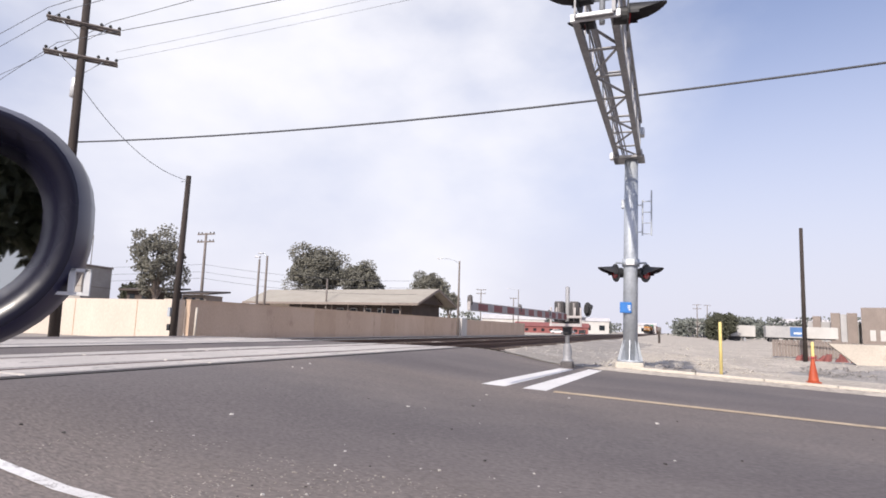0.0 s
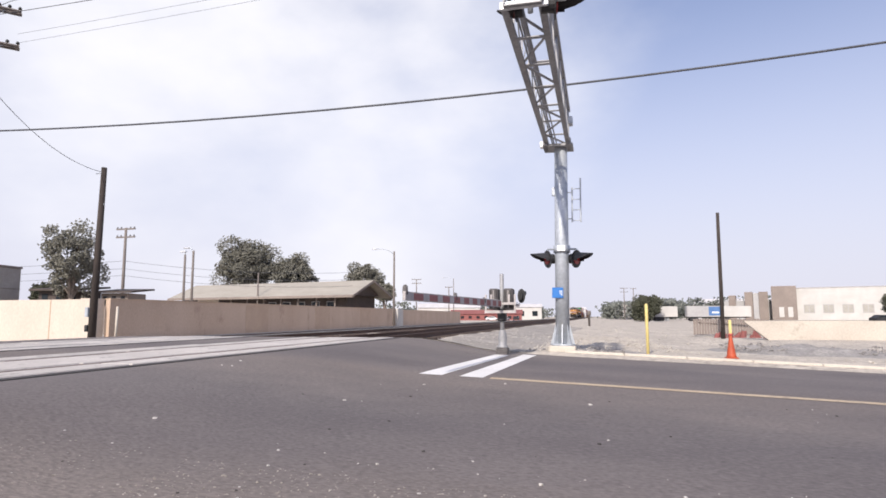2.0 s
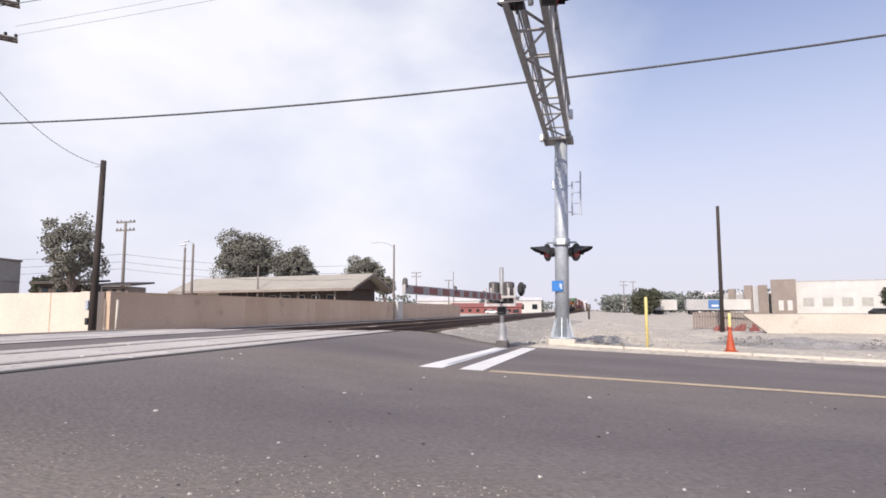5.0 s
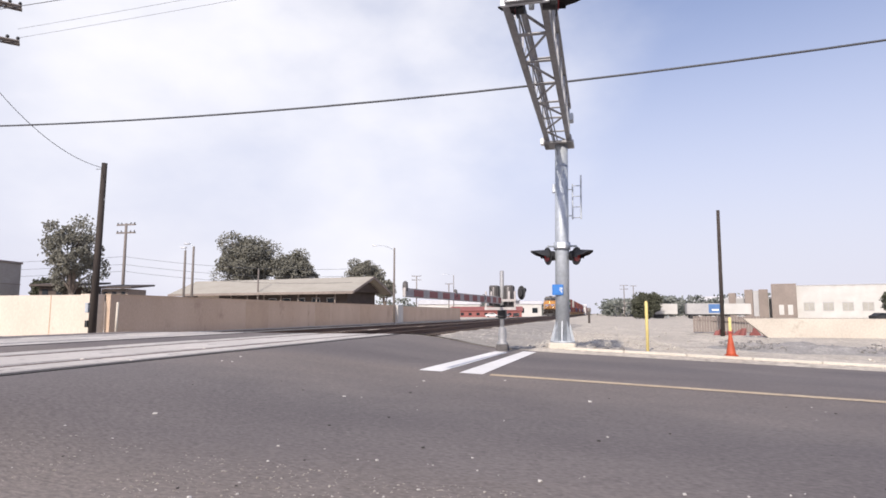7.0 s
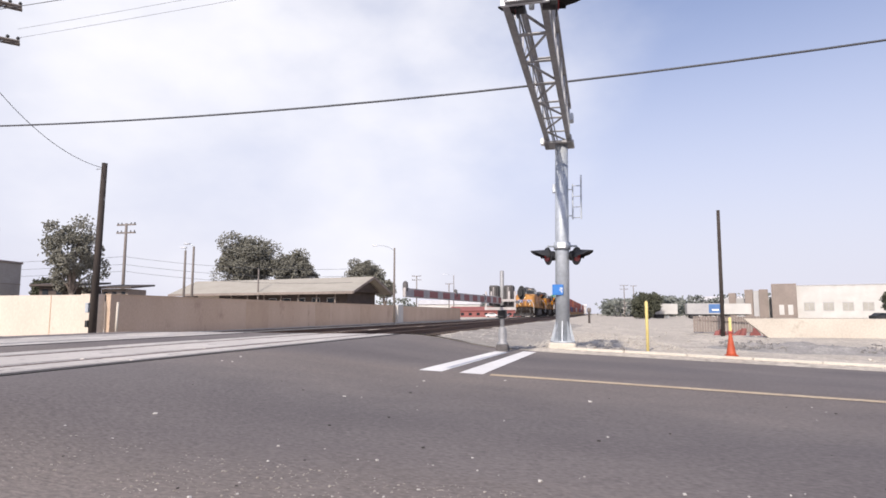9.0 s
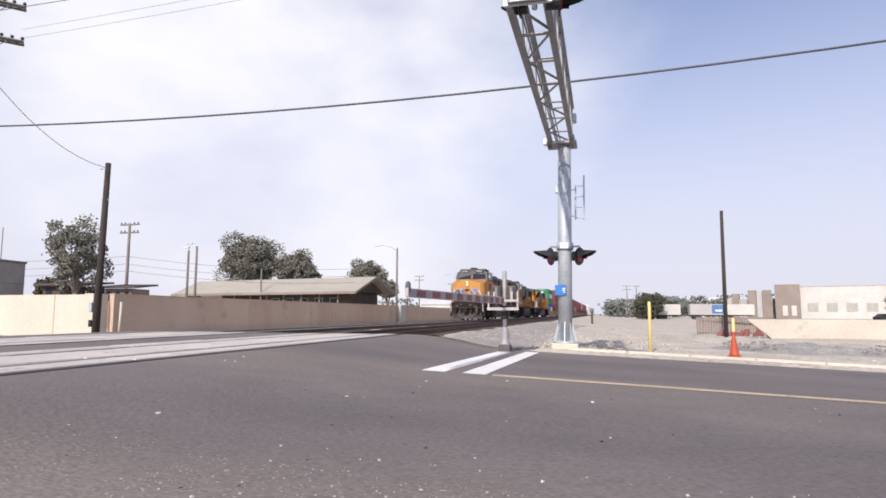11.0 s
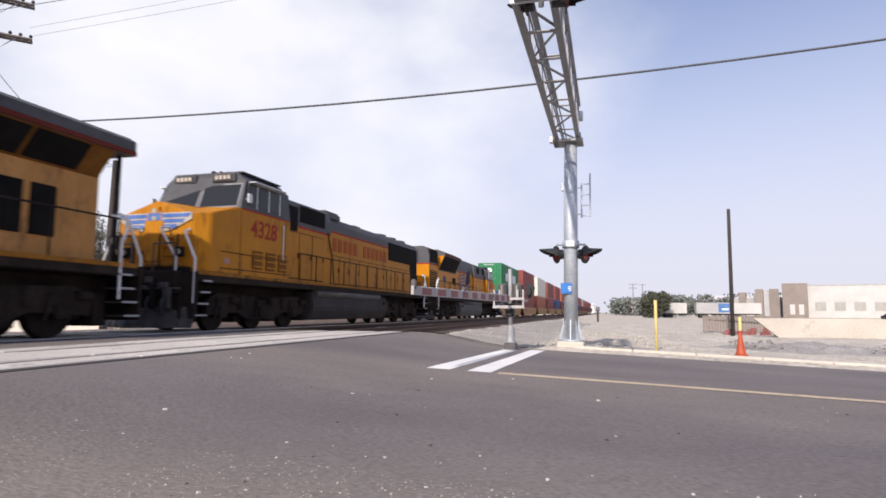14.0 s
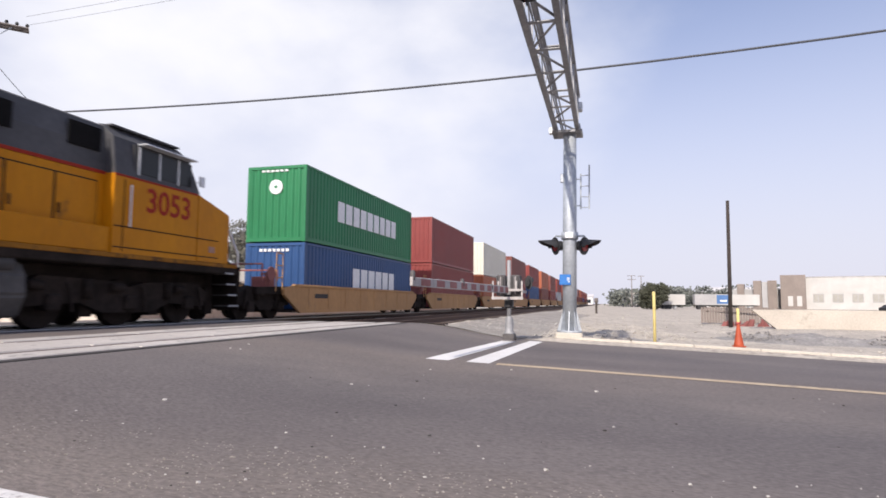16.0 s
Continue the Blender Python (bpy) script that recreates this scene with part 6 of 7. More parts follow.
            part("sash", bbox(s * 1.497 - 0.01, s * 1.497 + 0.01, yb + b + 0.0, yb + b + 0.045, zc + 0.08, zt - 0.40, 0.004), M["silver"], frame_part)
        part("sun_visor", bbox(min(s * 1.46, s * 1.72), max(s * 1.46, s * 1.72), yb + 0.35, yb + 2.1, zt - 0.36, zt - 0.33, 0.004), M["steel_pale"], c)
        part("grab_iron", rod(bmesh.new(), (s * 1.54, yb + 2.3, 2.2), (s * 1.54, yb + 2.3, zc - 0.2), 0.02, seg=6), M["silver"], lower)
    for s in (-1, 1):
        for z in (2.18, 1.72):
            part("seam", bbox(s * 1.503 - 0.008, s * 1.503 + 0.008, yb - 0.9, yb + 2.72, z, z + 0.025, 0.002), M["under"], lower)
        part("door_edge", bbox(s * 1.503 - 0.008, s * 1.503 + 0.008, yb + 2.45, yb + 2.475, 1.65, zc - 0.1, 0.002), M["under"], lower)
        part("builder_plate", bbox(s * 1.506 - 0.008, s * 1.506 + 0.008, yb - 0.75, yb - 0.5, 1.86, 2.02, 0.004), M["shield_stripes"], lower)
        bm = bmesh.new()
        rod(bm, (s * 1.50, yb + 0.15, zc + 0.28), (s * 1.68, yb + 0.10, zc + 0.28), 0.012, seg=5)
        box(bm, s * 1.68 - 0.02, s * 1.68 + 0.02, yb + 0.02, yb + 0.2, zc + 0.16, zc + 0.42)
        part("side_mirror", bm, M["steel_pale"], lower)
    bm = bmesh.new()
    for k in range(3):
        rod(bm, (-0.2 + 0.2 * k, yb + 1.4, zt + 0.14), (-0.2 + 0.2 * k, yb + 0.9 + 0.1 * k, zt + 0.14), 0.05, 0.09, 10)
    box(bm, -0.3, 0.3, yb + 1.3, yb + 1.5, zt + 0.02, zt + 0.16)
    part("horn", bm, M["under"], c)
    # red line under the windows and a ladder of steps on the nose
    for s in (-1, 1):
        part("red_line", bbox(s * 1.502 - 0.006, s * 1.502 + 0.006, yb + 0.02, yb + 2.74, zc - 0.05, zc - 0.003, 0.002), M["loco_red"], lower)
    for k in range(3):
        z = 1.98 + 0.24 * k
        part("nose_step", bbox(0.36, 0.62, y0 - 0.10, y0 - 0.02, z, z + 0.03, 0.006), M["plate_yellow"], nose)
    for k in range(2):        # door hinges and a latch
        part("hinge", bbox(-0.34, -0.30, y0 - 0.07, y0 - 0.012, 2.05 + 0.6 * k, 2.17 + 0.6 * k, 0.006), M["under"], nose)
    return lower, yb + 2.75


def underframe(parent, L, tank, mat="under", t1=4.6, half=2.2, tank_mat="tank_grey"):
    part("frame_sill", bbox(-1.5, 1.5, 1.0, L - 1.0, 1.32, 1.57, 0.02), M[mat], parent)
    part("deck_edge", bbox(-1.52, 1.52, 1.05, L - 1.05, 1.50, 1.60, 0.01), M["plate_yellow"], parent)
    part("centre_sill", bbox(-0.7, 0.7, 1.0, L - 1.0, 0.85, 1.32, 0.03), M["under"], parent)
    bm = bmesh.new()
    a, b = tank
    prism(bm, [(-1.30, 1.28), (1.30, 1.28), (1.44, 1.05), (1.48, 0.65), (1.30, 0.24), (-1.30, 0.24), (-1.48, 0.65), (-1.44, 1.05)], "y", a, b)
    bmesh.ops.bevel(bm, geom=bm.edges[:], offset=0.05, segments=2, affect="EDGES")
    t = part("fuel_tank", bm, M[tank_mat], parent, "grey fuel tank")
    for s in (-1, 1):
        bm = bmesh.new()
        rod(bm, (s * 1.36, a + 0.3, 1.22), (s * 1.36, b - 1.0, 1.22), 0.14, seg=12)
        part("air_reservoir", bm, M["tank_grey"], t)
        bm = bmesh.new()
        rod(bm, (s * 1.45, b - 0.5, 0.95), (s * 1.53, b - 0.5, 0.95), 0.08, seg=10)
        part("filler", bm, M["under"], t)
    for yc in (t1, L - t1):
        bm = bmesh.new()
        for dy in (-3.1, -1.0, 1.0, 3.1):
            box(bm, -0.95, 0.95, yc + dy - 0.16, yc + dy + 0.16, 0.22, 0.95)
        box(bm, -0.6, 0.6, yc - 3.0, yc + 3.0, 0.35, 0.9)
        part("traction_gear", bm, M["under"], parent, "dark motors and brake rigging")
    truck(parent, t1, (-2.0, 0, 2.0), half + 0.2)
    truck(parent, L - t1, (-2.0, 0, 2.0), half + 0.2)


def side(s):
    """The turn of writing on side s of a body whose front is at y = 0."""
    return (90, 0, 90) if s > 0 else (90, 0, -90)


def lead_loco():
    L = 22.3
    t = thing("lead_locomotive", "grimy yellow and grey diesel locomotive leading the train", "locomotive", group="locomotives")
    underframe(t, L, (7.6, 14.9))
    steps_and_plow(t, 0, 1)
    steps_and_plow(t, L, -1, False)
    low, y = cab(t, 1.13, "loco_old", lit=True, reach=1.90, ze=2.54)
    h1 = hood(t, "equipment_cabinet", 1.42, y, y + 4.65, 1.58, 3.45, 4.38, "loco_old")
    doors(h1, 1.42, y + 0.1, y + 3.2, 1.75, 3.2, 3, "loco_old")
    for s in (-1, 1):
        for a, b in ((0.2, 1.5), (1.7, 2.9)):
            grille(h1, s, 1.40, y + a, y + b, 3.60, 4.00, 5)
        grille(h1, s, 1.42, y + 3.5, y + 4.3, 3.4, 3.95)
        part("side_vent", bbox(s * 1.50 - 0.02, s * 1.50 + 0.02, 3.55, 4.12, 1.98, 2.50, 0.01), M["grille"], low)
    y += 4.65
    h2 = hood(t, "engine_hood", 1.15, y, y + 6.6, 1.58, 3.80, 4.45, "loco_old")
    doors(h2, 1.15, y + 0.1, y + 6.5, 1.68, 2.75, 8, "loco_old")
    for s in (-1, 1):
        flag(h2, s, 1.15, y + 0.7, y + 3.9, 2.85, 1)
        bm = bmesh.new()
        path_rod(bm, [(s * 1.2, y + 0.05, 3.4), (s * 1.35, y + 0.1, 2.6), (s * 1.2, y + 1.5, 2.3)], 0.03)
        part("pipe", bm, M["under"], h2)
    part("exhaust_stack", bbox(-0.35, 0.35, y + 1.4, y + 2.4, 4.45, 4.62, 0.03), M["under"], h2)
    y += 6.6
    # flared radiator end
    h3 = hood(t, "radiator_cab", 1.15, y, L - 1.9, 1.58, 3.9, 4.1, "loco_old")
    bm = bmesh.new()
    prism(bm, [(1.6, 3.98), (1.6, 4.30), (1.4, 4.42), (-1.4, 4.42), (-1.6, 4.30), (-1.6, 3.98)], "y", y - 1.6, L - 1.4)
    wing = part("radiator_wing", bm, M["loco_grey"], t, "flat overhanging radiator roof")
    bm = bmesh.new()
    prism(bm, [(-1.15, 3.40), (1.15, 3.40), (1.58, 3.977), (-1.58, 3.977)], "y", y - 1.55, L - 1.95)
    part("radiator_flare", bm, M["louvre_brown"], wing, "grimy flared radiator sides")
    for x in (-1.3, 1.3):
        part("corner_post", rod(bmesh.new(), (x, L - 1.55, 1.58), (x, L - 1.55, 3.98), 0.05, seg=8), M["under"], wing)
    part("wing_edge", bbox(-1.62, 1.62, y - 1.62, L - 1.38, 3.985, 4.09, 0.01), M["dark_red"], wing)
    for s in (-1, 1):
        for a in (0.2, 1.7, 3.0):
            bm = bmesh.new()
            q0, q1 = y - 1.5 + a, y - 1.5 + a + 1.2
            vs = [bm.verts.new(p) for p in ((s * 1.19, q0, 3.45), (s * 1.19, q1, 3.45), (s * 1.57, q1, 3.94), (s * 1.57, q0, 3.94))]
            ws = [bm.verts.new(v.co + Vector((s * 0.02, 0, -0.012))) for v in vs]
            bm.faces.new(ws)
            for i in range(4):
                bm.faces.new((vs[i], vs[(i + 1) % 4], ws[(i + 1) % 4], ws[i]))
            bmesh.ops.recalc_face_normals(bm, faces=bm.faces[:])
            part("radiator_grille", bm, M["grille"], wing)
        for k in range(3):
            grille(h3, s, 1.15, y + 0.35 + k * 0.72, y + 0.9 + k * 0.72, 2.0, 3.0)
        rail_run(t, s, [(10.6, 2.55), (L - 1.6, 2.55)], 1.6, 1.6, "under")
        writing("road_number", "7907", 0.60, M["loco_red"], low, pose(s * 1.508, 4.18, 2.78, *side(s)), "red painted numerals")
        part("shield_decal", bbox(s * 1.43 - 0.012, s * 1.43 + 0.012, 6.05, 6.55, 2.82, 3.16, 0.004), M["shield_blue"], h1)
        part("shield_decal", bbox(s * 1.432 - 0.012, s * 1.432 + 0.012, 6.08, 6.52, 2.62, 2.81, 0.004), M["shield_stripes"], h1)
        writing("slogan", "BUILDING AMERICA", 0.17, M["faded_letter"], h1, pose(s * 1.455, 8.45, 2.86, *side(s)), "worn red painted words")
        part("panel_seam", bbox(s * 1.447 - 0.006, s * 1.447 + 0.006, 6.5, 10.3, 2.18, 2.21, 0.003), M["louvre_brown"], h1)
    for k in range(6):
        part("lifting_lug", bbox(-0.75, -0.65, 10.8 + k * 1.1, 10.95 + k * 1.1, 4.45, 4.53, 0.01), M["loco_grey"], h2)
    part("dynamic_brake_hatch", bbox(-0.8, 0.8, 10.8, 12.2, 4.45, 4.55, 0.03), M["loco_grey"], h2)
    return t


def second_loco():
    L = 22.4
    t = thing("middle_locomotive", "yellow and grey diesel locomotive second in the train", "locomotive", group="locomotives")
    underframe(t, L, (7.4, 15.0), tank_mat="tank_dark")
    steps_and_plow(t, 0, 1)
    steps_and_plow(t, L, -1, False)
    low, y = cab(t, 1.13, "loco_worn", False, zc=3.55, ze=2.92)
    h1 = hood(t, "inertial_cabinet", 1.2, y, y + 3.7, 1.58, 3.50, 4.52, "loco_worn")
    doors(h1, 1.2, y + 0.2, y + 3.1, 1.7, 3.3, 3, "loco_worn")
    for s in (-1, 1):
        grille(h1, s, 1.2, y + 0.1, y + 1.0, 3.35, 4.2)
        grille(h1, s, 1.2, y + 1.2, y + 3.1, 3.72, 4.3)
        for k in range(3):
            grille(low, s, 1.50, 3.45 + k * 0.72, 3.97 + k * 0.72, 1.80, 2.36, 3, "louvre_brown", "nose_louvre")
        writing("road_number", "4328", 0.52, M["loco_red"], low, pose(s * 1.508, 4.05, 2.78, *side(s)), "red painted numerals")
    y += 3.7
    h2 = hood(t, "engine_hood", 1.02, y, L - 1.5, 1.58, 3.72, 4.42, "loco_worn")
    doors(h2, 1.02, y + 0.15, L - 1.7, 1.68, 2.78, 11, "loco_worn")
    for s in (-1, 1):
        grille(h2, s, 1.02, L - 6.2, L - 1.6, 3.15, 4.05)
        grille(h2, s, 1.02, L - 2.8, L - 1.6, 2.3, 3.149)
        # lettering kept as plain red bars
        for k in range(12):
            yy = y + 0.55 + k * 0.52
            if k == 5:
                continue
            part("letter_bar", bbox(s * 1.035 - 0.008, s * 1.035 + 0.008, yy, yy + 0.34, 2.98, 3.52, 0.003), M["faded_letter"], h2)
        rail_run(t, s, [(y - 2.9, 2.55), (L - 1.6, 2.55)], 1.25, 1.6, "under")
        bm = bmesh.new()
        path_rod(bm, [(s * 1.22, y - 0.3, 3.6), (s * 1.24, y + 0.1, 2.6), (s * 1.22, y + 0.3, 1.7)], 0.025)
        part("pipe", bm, M["under"], h2)
    part("brake_blister", bbox(-1.0, 1.0, y - 0.1, y + 1.3, 4.2, 4.58, 0.10, 2), M["loco_grey"], h2)
    for k in range(3):
        yy = L - 5.6 + k * 1.5
        bm = bmesh.new()
        lathe(bm, [(0.62, 4.40), (0.62, 4.52), (0.5, 4.56)], 18, (0, yy, 0))
        part("roof_fan", bm, M["loco_grey"], h2)
    part("exhaust_stack", bbox(-0.3, 0.3, y + 4.2, y + 5.0, 4.40, 4.58, 0.03), M["under"], h2)
    return t


def third_loco():
    """Built nose first like the others; it is turned about when it joins the train."""
    L = 22.6
    t = thing("trailing_locomotive", "clean yellow and grey diesel locomotive running backwards", "locomotive", group="locomotives")
    underframe(t, L, (7.4, 15.1))
    steps_and_plow(t, 0, 1, False)
    steps_and_plow(t, L, -1)
    low, y = cab(t, 1.13, "loco_yellow", False, zt=4.46, zc=3.34)
    h1 = hood(t, "inertial_cabinet", 1.25, y, y + 4.0, 1.58, 3.30, 4.50, "loco_yellow")
    doors(h1, 1.25, y + 0.2, y + 3.3, 1.7, 3.1, 3, "loco_yellow")
    for s in (-1, 1):
        part("cab_step_box", bbox(min(s * 1.0, s * 1.46), max(s * 1.0, s * 1.46), y, y + 3.3, 1.6, 2.15, 0.02), M["loco_yellow"], h1)
        grille(h1, s, 1.25, y + 0.2, y + 1.0, 3.75, 4.25)
        grille(h1, s, 1.25, y + 2.2, y + 3.1, 3.70, 4.20)
        writing("road_number", "3053", 0.56, M["loco_red"], low, pose(s * 1.508, 3.87, 2.62, *side(s)), "red painted numerals")
    y += 4.0
    h2 = hood(t, "engine_hood", 1.08, y, L - 5.4, 1.58, 3.50, 4.58, "loco_yellow")
    doors(h2, 1.08, y + 0.15, L - 5.6, 1.68, 2.6, 7, "loco_yellow")
    h3 = hood(t, "radiator_hood", 1.08, L - 5.4, L - 0.8, 1.58, 3.50, 4.64, "loco_yellow")
    bm = bmesh.new()
    prism(bm, [(-1.08, 3.25), (1.08, 3.25), (1.53, 4.22), (1.53, 4.36), (1.0, 4.62), (-1.0, 4.62), (-1.53, 4.36), (-1.53, 4.22)], "y", L - 7.4, L - 2.9)
    wing = part("radiator_wing", bm, M["loco_grey"], t, "flared radiator housing")
    for s in (-1, 1):
        flag(h2, s, 1.08, y + 0.9, y + 4.9, 2.80, 1)
        for q0 in (L - 7.43, L - 2.897):
            bm = bmesh.new()
            prism(bm, [(s * 1.08, 3.27), (s * 1.50, 4.20), (s * 1.08, 4.20)], "y", q0, q0 + 0.03)
            bmesh.ops.recalc_face_normals(bm, faces=bm.faces[:])
            part("housing_end", bm, M["loco_yellow"], wing, "yellow end of the flared housing")
        part("housing_edge", bbox(min(s * 1.522, s * 1.54), max(s * 1.522, s * 1.54), L - 7.35, L - 2.95, 4.225, 4.355, 0.004), M["dark_red"], wing)
        for a in (0.2, 2.3):
            bm = bmesh.new()
            q0, q1 = L - 7.3 + a, L - 7.3 + a + 1.95
            vs = [bm.verts.new(p) for p in ((s * 1.12, q0, 3.32), (s * 1.12, q1, 3.32), (s * 1.51, q1, 4.17), (s * 1.51, q0, 4.17))]
            ws = [bm.verts.new(v.co + Vector((s * 0.02, 0, -0.012))) for v in vs]
            bm.faces.new(ws)
            for i in range(4):
                bm.faces.new((vs[i], vs[(i + 1) % 4], ws[(i + 1) % 4], ws[i]))
            bmesh.ops.recalc_face_normals(bm, faces=bm.faces[:])
            part("radiator_grille", bm, M["grille"], wing)
        grille(h3, s, 1.08, L - 2.6, L - 1.0, 1.85, 3.15, 9, "under", "louvred_panel")
        grille(h3, s, 1.08, L - 2.6, L - 1.0, 3.66, 4.45)
        part("shield_decal", bbox(s * 1.095 - 0.01, s * 1.095 + 0.01, L - 4.7, L - 4.1, 2.55, 2.95, 0.004), M["shield_blue"], h3)
        part("shield_decal", bbox(s * 1.096 - 0.01, s * 1.096 + 0.01, L - 4.7, L - 4.1, 2.30, 2.54, 0.004), M["shield_stripes"], h3)
        for k in range(2):
            grille(h2, s, 1.08, L - 7.35 + k * 0.45, L - 7.0 + k * 0.45, 2.45, 2.95)
        rail_run(t, s, [(y + 0.2, 2.5), (L - 1.7, 2.5)], 1.35, 1.6, "under")
    part("rear_light_box", bbox(-0.35, 0.35, L - 0.85, L - 0.72, 3.7, 4.45, 0.02), M["loco_grey"], h3)
    part("exhaust_stack", bbox(-0.35, 0.35, y + 2.0, y + 2.9, 4.56, 4.72, 0.03), M["under"], h2)
    return t


def corrugated(w, L, h, pitch=0.28, deep=0.036):
    """A container shell with folded side and end sheets, corner posts and rails; front end at y = 0."""
    bm = bmesh.new()
    for s in (-1, 1):
        pts, y = [], 0.12
        while y < L - 0.12:
            pts += [(y, 0), (y + pitch * 0.3, 0), (y + pitch * 0.45, deep), (y + pitch * 0.8, deep)]
            y += pitch
        pts.append((L - 0.12, 0))
        cols = [(bm.verts.new((s * (w / 2 - 0.012 - d), y, 0.15)), bm.verts.new((s * (w / 2 - 0.012 - d), y, h - 0.06))) for y, d in pts]
        for a, b in zip(cols, cols[1:]):
            bm.faces.new((a[0], b[0], b[1], a[1]) if s > 0 else (a[0], a[1], b[1], b[0]))
    for y, d0 in ((0.015, 1), (L - 0.015, -1)):
        pts, x = [], -w / 2 + 0.12
        while x < w / 2 - 0.12:
            pts += [(x, 0), (x + pitch * 0.3, 0), (x + pitch * 0.45, deep), (x + pitch * 0.8, deep)]
            x += pitch
        pts.append((w / 2 - 0.12, 0))
        cols = [(bm.verts.new((x, y + d0 * d, 0.15)), bm.verts.new((x, y + d0 * d, h - 0.06))) for x, d in pts]
        for a, b in zip(cols, cols[1:]):
            bm.faces.new((a[0], b[0], b[1], a[1]))
    box(bm, -w / 2 + 0.06, w / 2 - 0.06, 0.06, L - 0.06, h - 0.07, h - 0.03)
    box(bm, -w / 2 + 0.06, w / 2 - 0.06, 0.06, L - 0.06, 0.08, 0.14)
    return bm


BOX_W, BOX_L = 2.44, 12.19


def container(colour, h, label):
    c = thing("shipping_container", label, "container", group="stacked containers")
    mat = M["box_" + colour]
    part("shell", corrugated(BOX_W, BOX_L, h), mat, c, "corrugated steel sheets")
    for sx in (-1, 1):
        for y in (0.0, BOX_L - 0.12):
            x = sx * (BOX_W / 2 - 0.07)
            part("corner_post", bbox(x - 0.07, x + 0.07, y, y + 0.12, 0.0, h, 0.012), mat, c)
        x = sx * (BOX_W / 2 - 0.05)
        part("bottom_rail", bbox(x - 0.05, x + 0.05, 0.12, BOX_L - 0.12, 0.02, 0.17, 0.01), mat, c)
        part("top_rail", bbox(x - 0.05, x + 0.05, 0.12, BOX_L - 0.12, h - 0.09, h, 0.01), mat, c)
    for y in (0.0, BOX_L - 0.1):
        part("end_header", bbox(-1.1, 1.1, y, y + 0.1, h - 0.12, h - 0.003, 0.01), mat, c)
        part("end_sill", bbox(-1.1, 1.1, y, y + 0.1, 0.02, 0.17, 0.01), mat, c)
    return c


def bars(parent, s, h, y0, n, w, zh, zc, mat, end=False):
    """A row of letter-sized blocks on a container side, in place of a brand name."""
    for k in range(n):
        y = y0 + k * w * 1.22
        x = s * (BOX_W / 2 + 0.002)
        part("letter_block", bbox(x - 0.006, x + 0.006, y, y + w, zc - zh / 2, zc + zh / 2, 0.003), M[mat], parent)


def well_car():
    """One well unit of the articulated car, front at y = 0; a bogie under its leading end."""
    P = 16.3
    t = thing("well_car", "dusty yellow container well car", "rail car", group="well cars")
    y0, y1 = 2.6, P - 1.2
    for s in (-1, 1):
        bm = bmesh.new()
        x = s * 1.42
        prism(bm, [(y0 - 0.9, 1.02), (y0 - 0.2, 1.12), (y1 + 0.2, 1.12), (y1 + 0.8, 1.02), (y1 + 0.8, 0.80), (y1 - 0.2, 0.18), (y0 + 0.2, 0.18), (y0 - 0.9, 0.80)], "x", x - 0.05, x + 0.05)
        part("side_sill", bm, M["well_yellow"], t, "deep yellow side sill")
        part("top_chord", bbox(x - 0.09, x + 0.09, y0 - 0.2, y1 + 0.2, 1.07, 1.17, 0.02), M["well_yellow"], t)
        for k in range(8):
            y = y0 + 0.8 + k * (y1 - y0 - 1.6) / 7
            part("side_rib", bbox(s * 1.470 - 0.014, s * 1.470 + 0.014, y - 0.04, y + 0.04, 0.30, 1.06, 0.006), M["well_yellow"], t)
        part("data_panel", bbox(s * 1.474 - 0.006, s * 1.474 + 0.006, y0 + 1.25, y0 + 2.3, 0.70, 0.86, 0.003), M["rubber"], t, "dark unreadable stencil panel")
        bm = bmesh.new()
        for y in (y0 - 1.3, y0 - 0.9):
            rod(bm, (s * 1.38, y, 0.9), (s * 1.38, y, 2.15), 0.022, seg=6)
        for z in (1.35, 1.75, 2.15):
            rod(bm, (s * 1.38, y0 - 1.3, z), (s * 1.38, y0 - 0.9, z), 0.02, seg=6)
        part("end_ladder", bm, M["well_yellow"], t)
    part("well_floor", bbox(-1.38, 1.38, y0 - 0.2, y1 + 0.2, 0.20, 0.278, 0.01), M["under"], t)
    for a, b in ((0.35, y0 + 0.2), (y1 - 0.2, P - 0.1)):
        bm = bmesh.new()
        prism(bm, [(a, 1.02), (b, 1.10), (b, 0.85), (a, 0.80)], "x", -1.3, 1.3)
        part("end_platform", bm, M["under"], t)
    bm = bmesh.new()
    rod(bm, (0, 0.0, 0.88), (0, 1.2, 0.88), 0.12, seg=8)
    part("drawbar", bm, M["under"], t)
    bm = bmesh.new()
    path_rod(bm, [(1.3, 0.6, 1.2), (1.3, 0.6, 1.75), (-1.3, 0.6, 1.75), (-1.3, 0.6, 1.2)], 0.03)
    path_rod(bm, [(1.3, 1.5, 1.25), (1.3, 1.5, 1.6), (-1.3, 1.5, 1.6), (-1.3, 1.5, 1.25)], 0.03)
    part("end_rail", bm, M["rust_red"], t)
    bm = bmesh.new()
    rod(bm, (1.36, 1.0, 1.45), (1.40, 1.0, 1.45), 0.24, 0.24, 16)
    rod(bm, (1.0, 1.0, 1.45), (1.36, 1.0, 1.45), 0.03, 0.03, 6)
    rod(bm, (1.2, 1.0, 1.05), (1.2, 1.0, 1.5), 0.05, 0.05, 6)
    box(bm, 0.5, 1.15, 1.25, 1.6, 1.05, 1.38)
    part("brake_wheel", bm, M["rust_red"], t)
    truck(t, 1.1, (-0.88, 0.88), 1.15, 0.42)
    return t


# distance of each vehicle behind the leading coupler
TRAIN = []


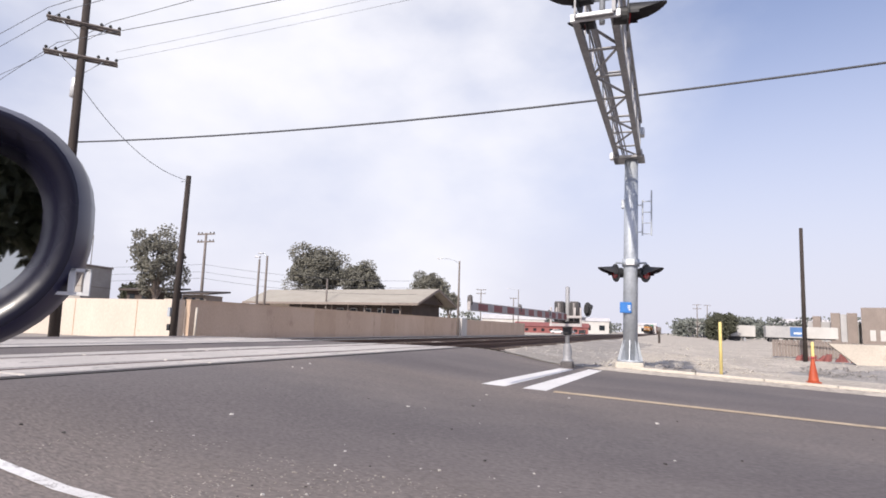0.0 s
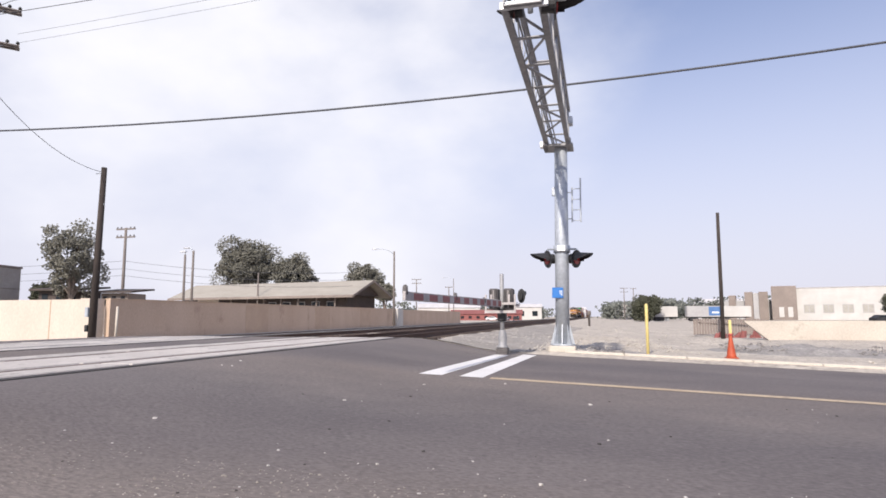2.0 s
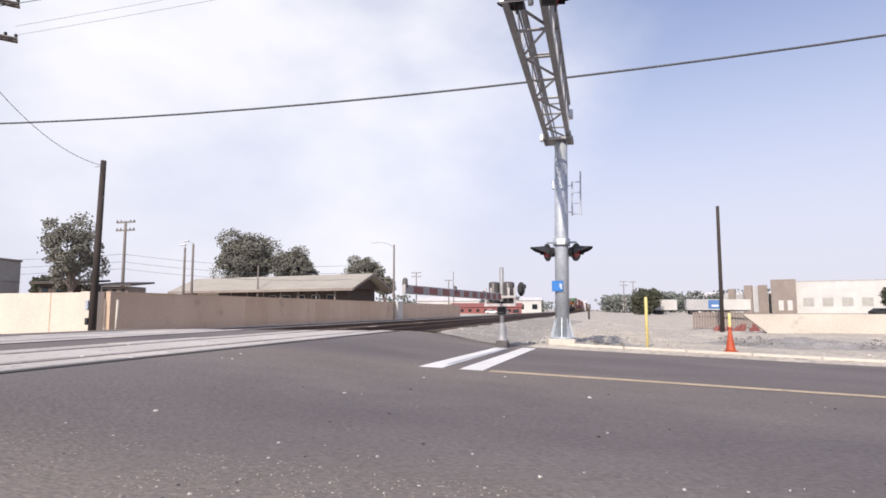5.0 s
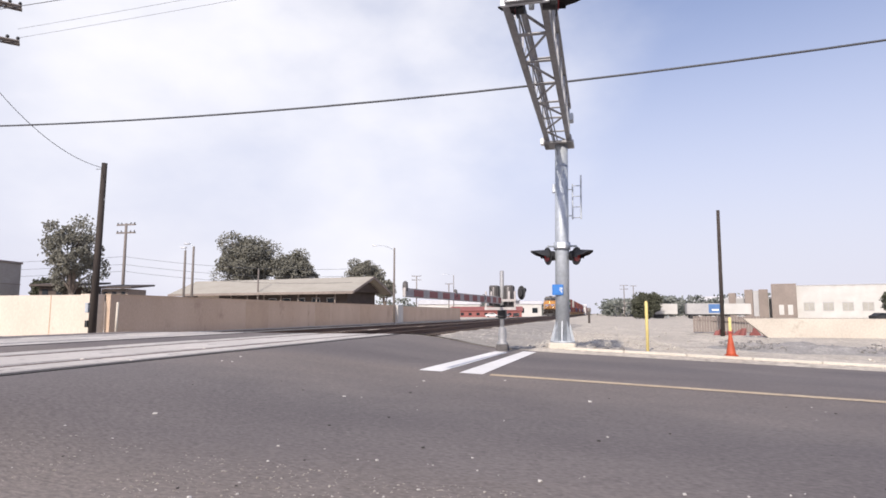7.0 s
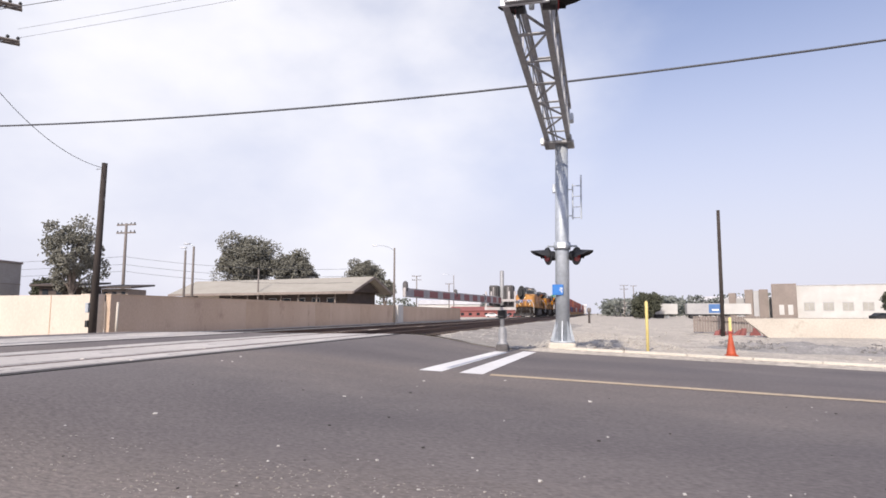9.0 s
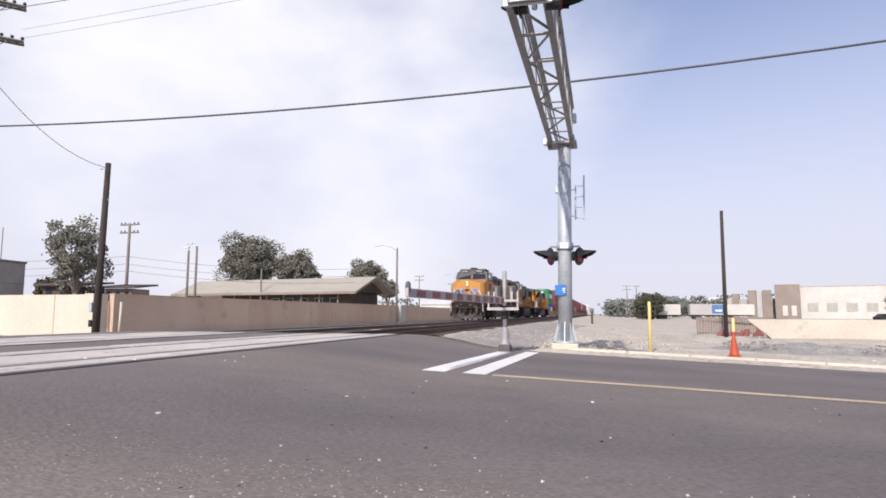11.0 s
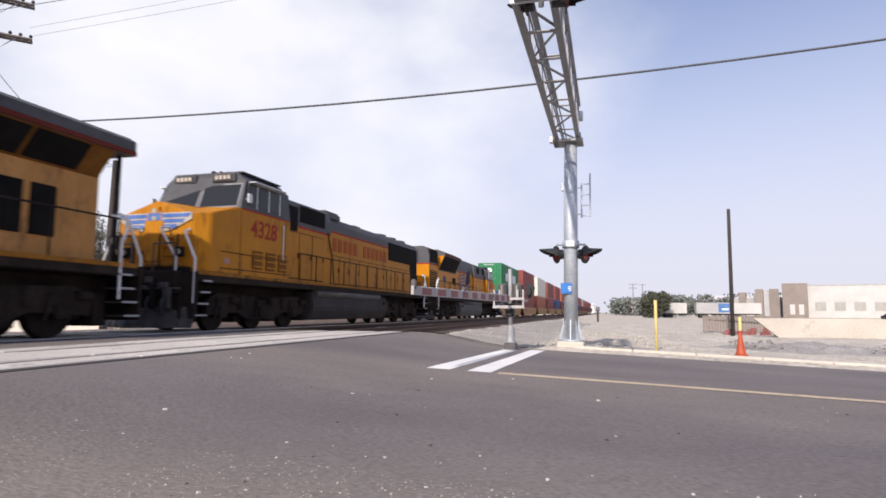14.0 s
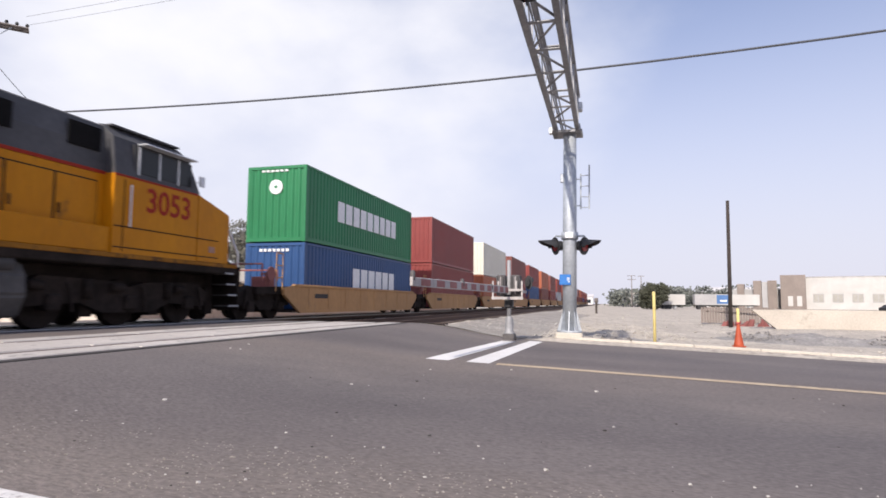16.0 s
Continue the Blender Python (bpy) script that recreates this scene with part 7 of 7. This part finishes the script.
def build_train():
    rail = pose(FAR_TRACK, 0, RAIL)
    TRAIN.append((lead_loco(), 0.0, 0.0))
    TRAIN.append((second_loco(), 22.3, 0.0))
    third = third_loco()
    TRAIN.append((third, 22.3 + 22.4 + 22.6, 180.0))
    start = 67.3
    car0 = well_car()
    lo_h, hi_h = 2.44, 2.90
    kinds = {}

    def get(colour, h, label):
        key = (colour, h)
        if key not in kinds:
            kinds[key] = container(colour, h, label)
            return kinds[key]
        return tagged(copy_thing(kinds[key], Matrix.Identity(4)), label)
    top_words = {"green": "green corrugated shipping container on an upper stack", "red": "dull red shipping container on an upper stack", "cream": "cream shipping container on an upper stack",
                 "brown": "brown-red shipping container on an upper stack", "orange": "rust-orange shipping container on an upper stack", "blue": "blue shipping container on an upper stack", "grey": "pale grey shipping container on an upper stack"}
    low_words = {k: v.replace("on an upper stack", "in a well car") for k, v in top_words.items()}
    order = [("blue", "green"), ("red", "red"), ("orange", "cream"), ("red", "brown"), ("blue", "red"), ("brown", "orange"), ("red", "brown"), ("grey", "red"), ("orange", "brown"), ("red", "red"),
             ("blue", "brown"), ("brown", "red"), ("red", "grey"), ("brown", "brown"), ("red", "orange"), ("brown", "red"), ("blue", "brown"), ("red", "red"), ("brown", "brown"), ("red", "brown")]
    for i, (lo, hi) in enumerate(order):
        s0 = start + i * 16.3
        car_i = car0 if i == 0 else copy_thing(car0, Matrix.Identity(4))
        TRAIN.append((car_i, s0, 0.0))
        low_h = lo_h if i == 0 else 2.74
        a = get(lo, low_h, low_words[lo])
        TRAIN.append((a, s0 + 3.45, 0.0, 0.28))
        b = get(hi, 2.84 if i == 0 else hi_h, top_words[hi])
        TRAIN.append((b, s0 + 3.45, 0.0, 0.28 + low_h + 0.03))
    return kinds


KINDS = build_train()


def first_stack_marks():
    """Plain blocks for the white names and emblem on the first stack."""
    green = KINDS[("green", 2.84)]
    for s in (-1, 1):
        bars(green, s, 2.84, 2.7, 9, 0.64, 0.84, 1.50, "white_metal")
    bm = bmesh.new()
    prism(bm, [(-0.02 + 0.27 * math.cos(a), 2.05 + 0.27 * math.sin(a)) for a in (2 * math.pi * i / 24 for i in range(24))], "y", -0.012, 0.012)
    disc = part("round_emblem", bm, M["white_metal"], green, "white round emblem")
    bm = bmesh.new()
    prism(bm, [(-0.02 + 0.07 * math.cos(a), 2.05 + 0.07 * math.sin(a)) for a in (2 * math.pi * i / 8 for i in range(8))], "y", -0.02, -0.0125)
    part("emblem_centre", bm, M["box_green"], disc)
    for k in range(6):
        x = -0.62 + k * 0.19
        part("code_block", bbox(x, x + 0.13, -0.01, 0.0, 2.62, 2.69, 0.002), M["white_metal"], green)


first_stack_marks()


def blue_marks():
    blue = KINDS[("blue", 2.44)]
    for s in (-1, 1):
        bars(blue, s, 2.44, 4.3, 6, 0.72, 0.95, 1.25, "white_metal")
    for k in range(7):
        x = -0.62 + k * 0.18
        part("code_block", bbox(x, x + 0.12, -0.01, 0.0, 2.12, 2.22, 0.002), M["white_metal"], blue)


blue_marks()


# ---- what moves ----
def motions():
    # place of the leading coupler along the track
    times = (0.0, 1.5, 3.5, 5.0, 7.0, 8.2, 9.2, 10.3, 11.5, 12.5, 13.5, 14.5, 15.5, 16.0)
    front = (332.0, 292.5, 239.5, 199.5, 147.0, 116.2, 91.6, 66.4, 41.5, 20.9, 0.3, -20.3, -40.9, -51.2)
    for item in TRAIN:
        ob, behind, turn = item[:3]
        up = item[3] if len(item) > 3 else 0.0
        walk(ob, [(t, pose(FAR_TRACK, y + behind, RAIL + up, 0, 0, turn)) for t, y in zip(times, front)])


motions()
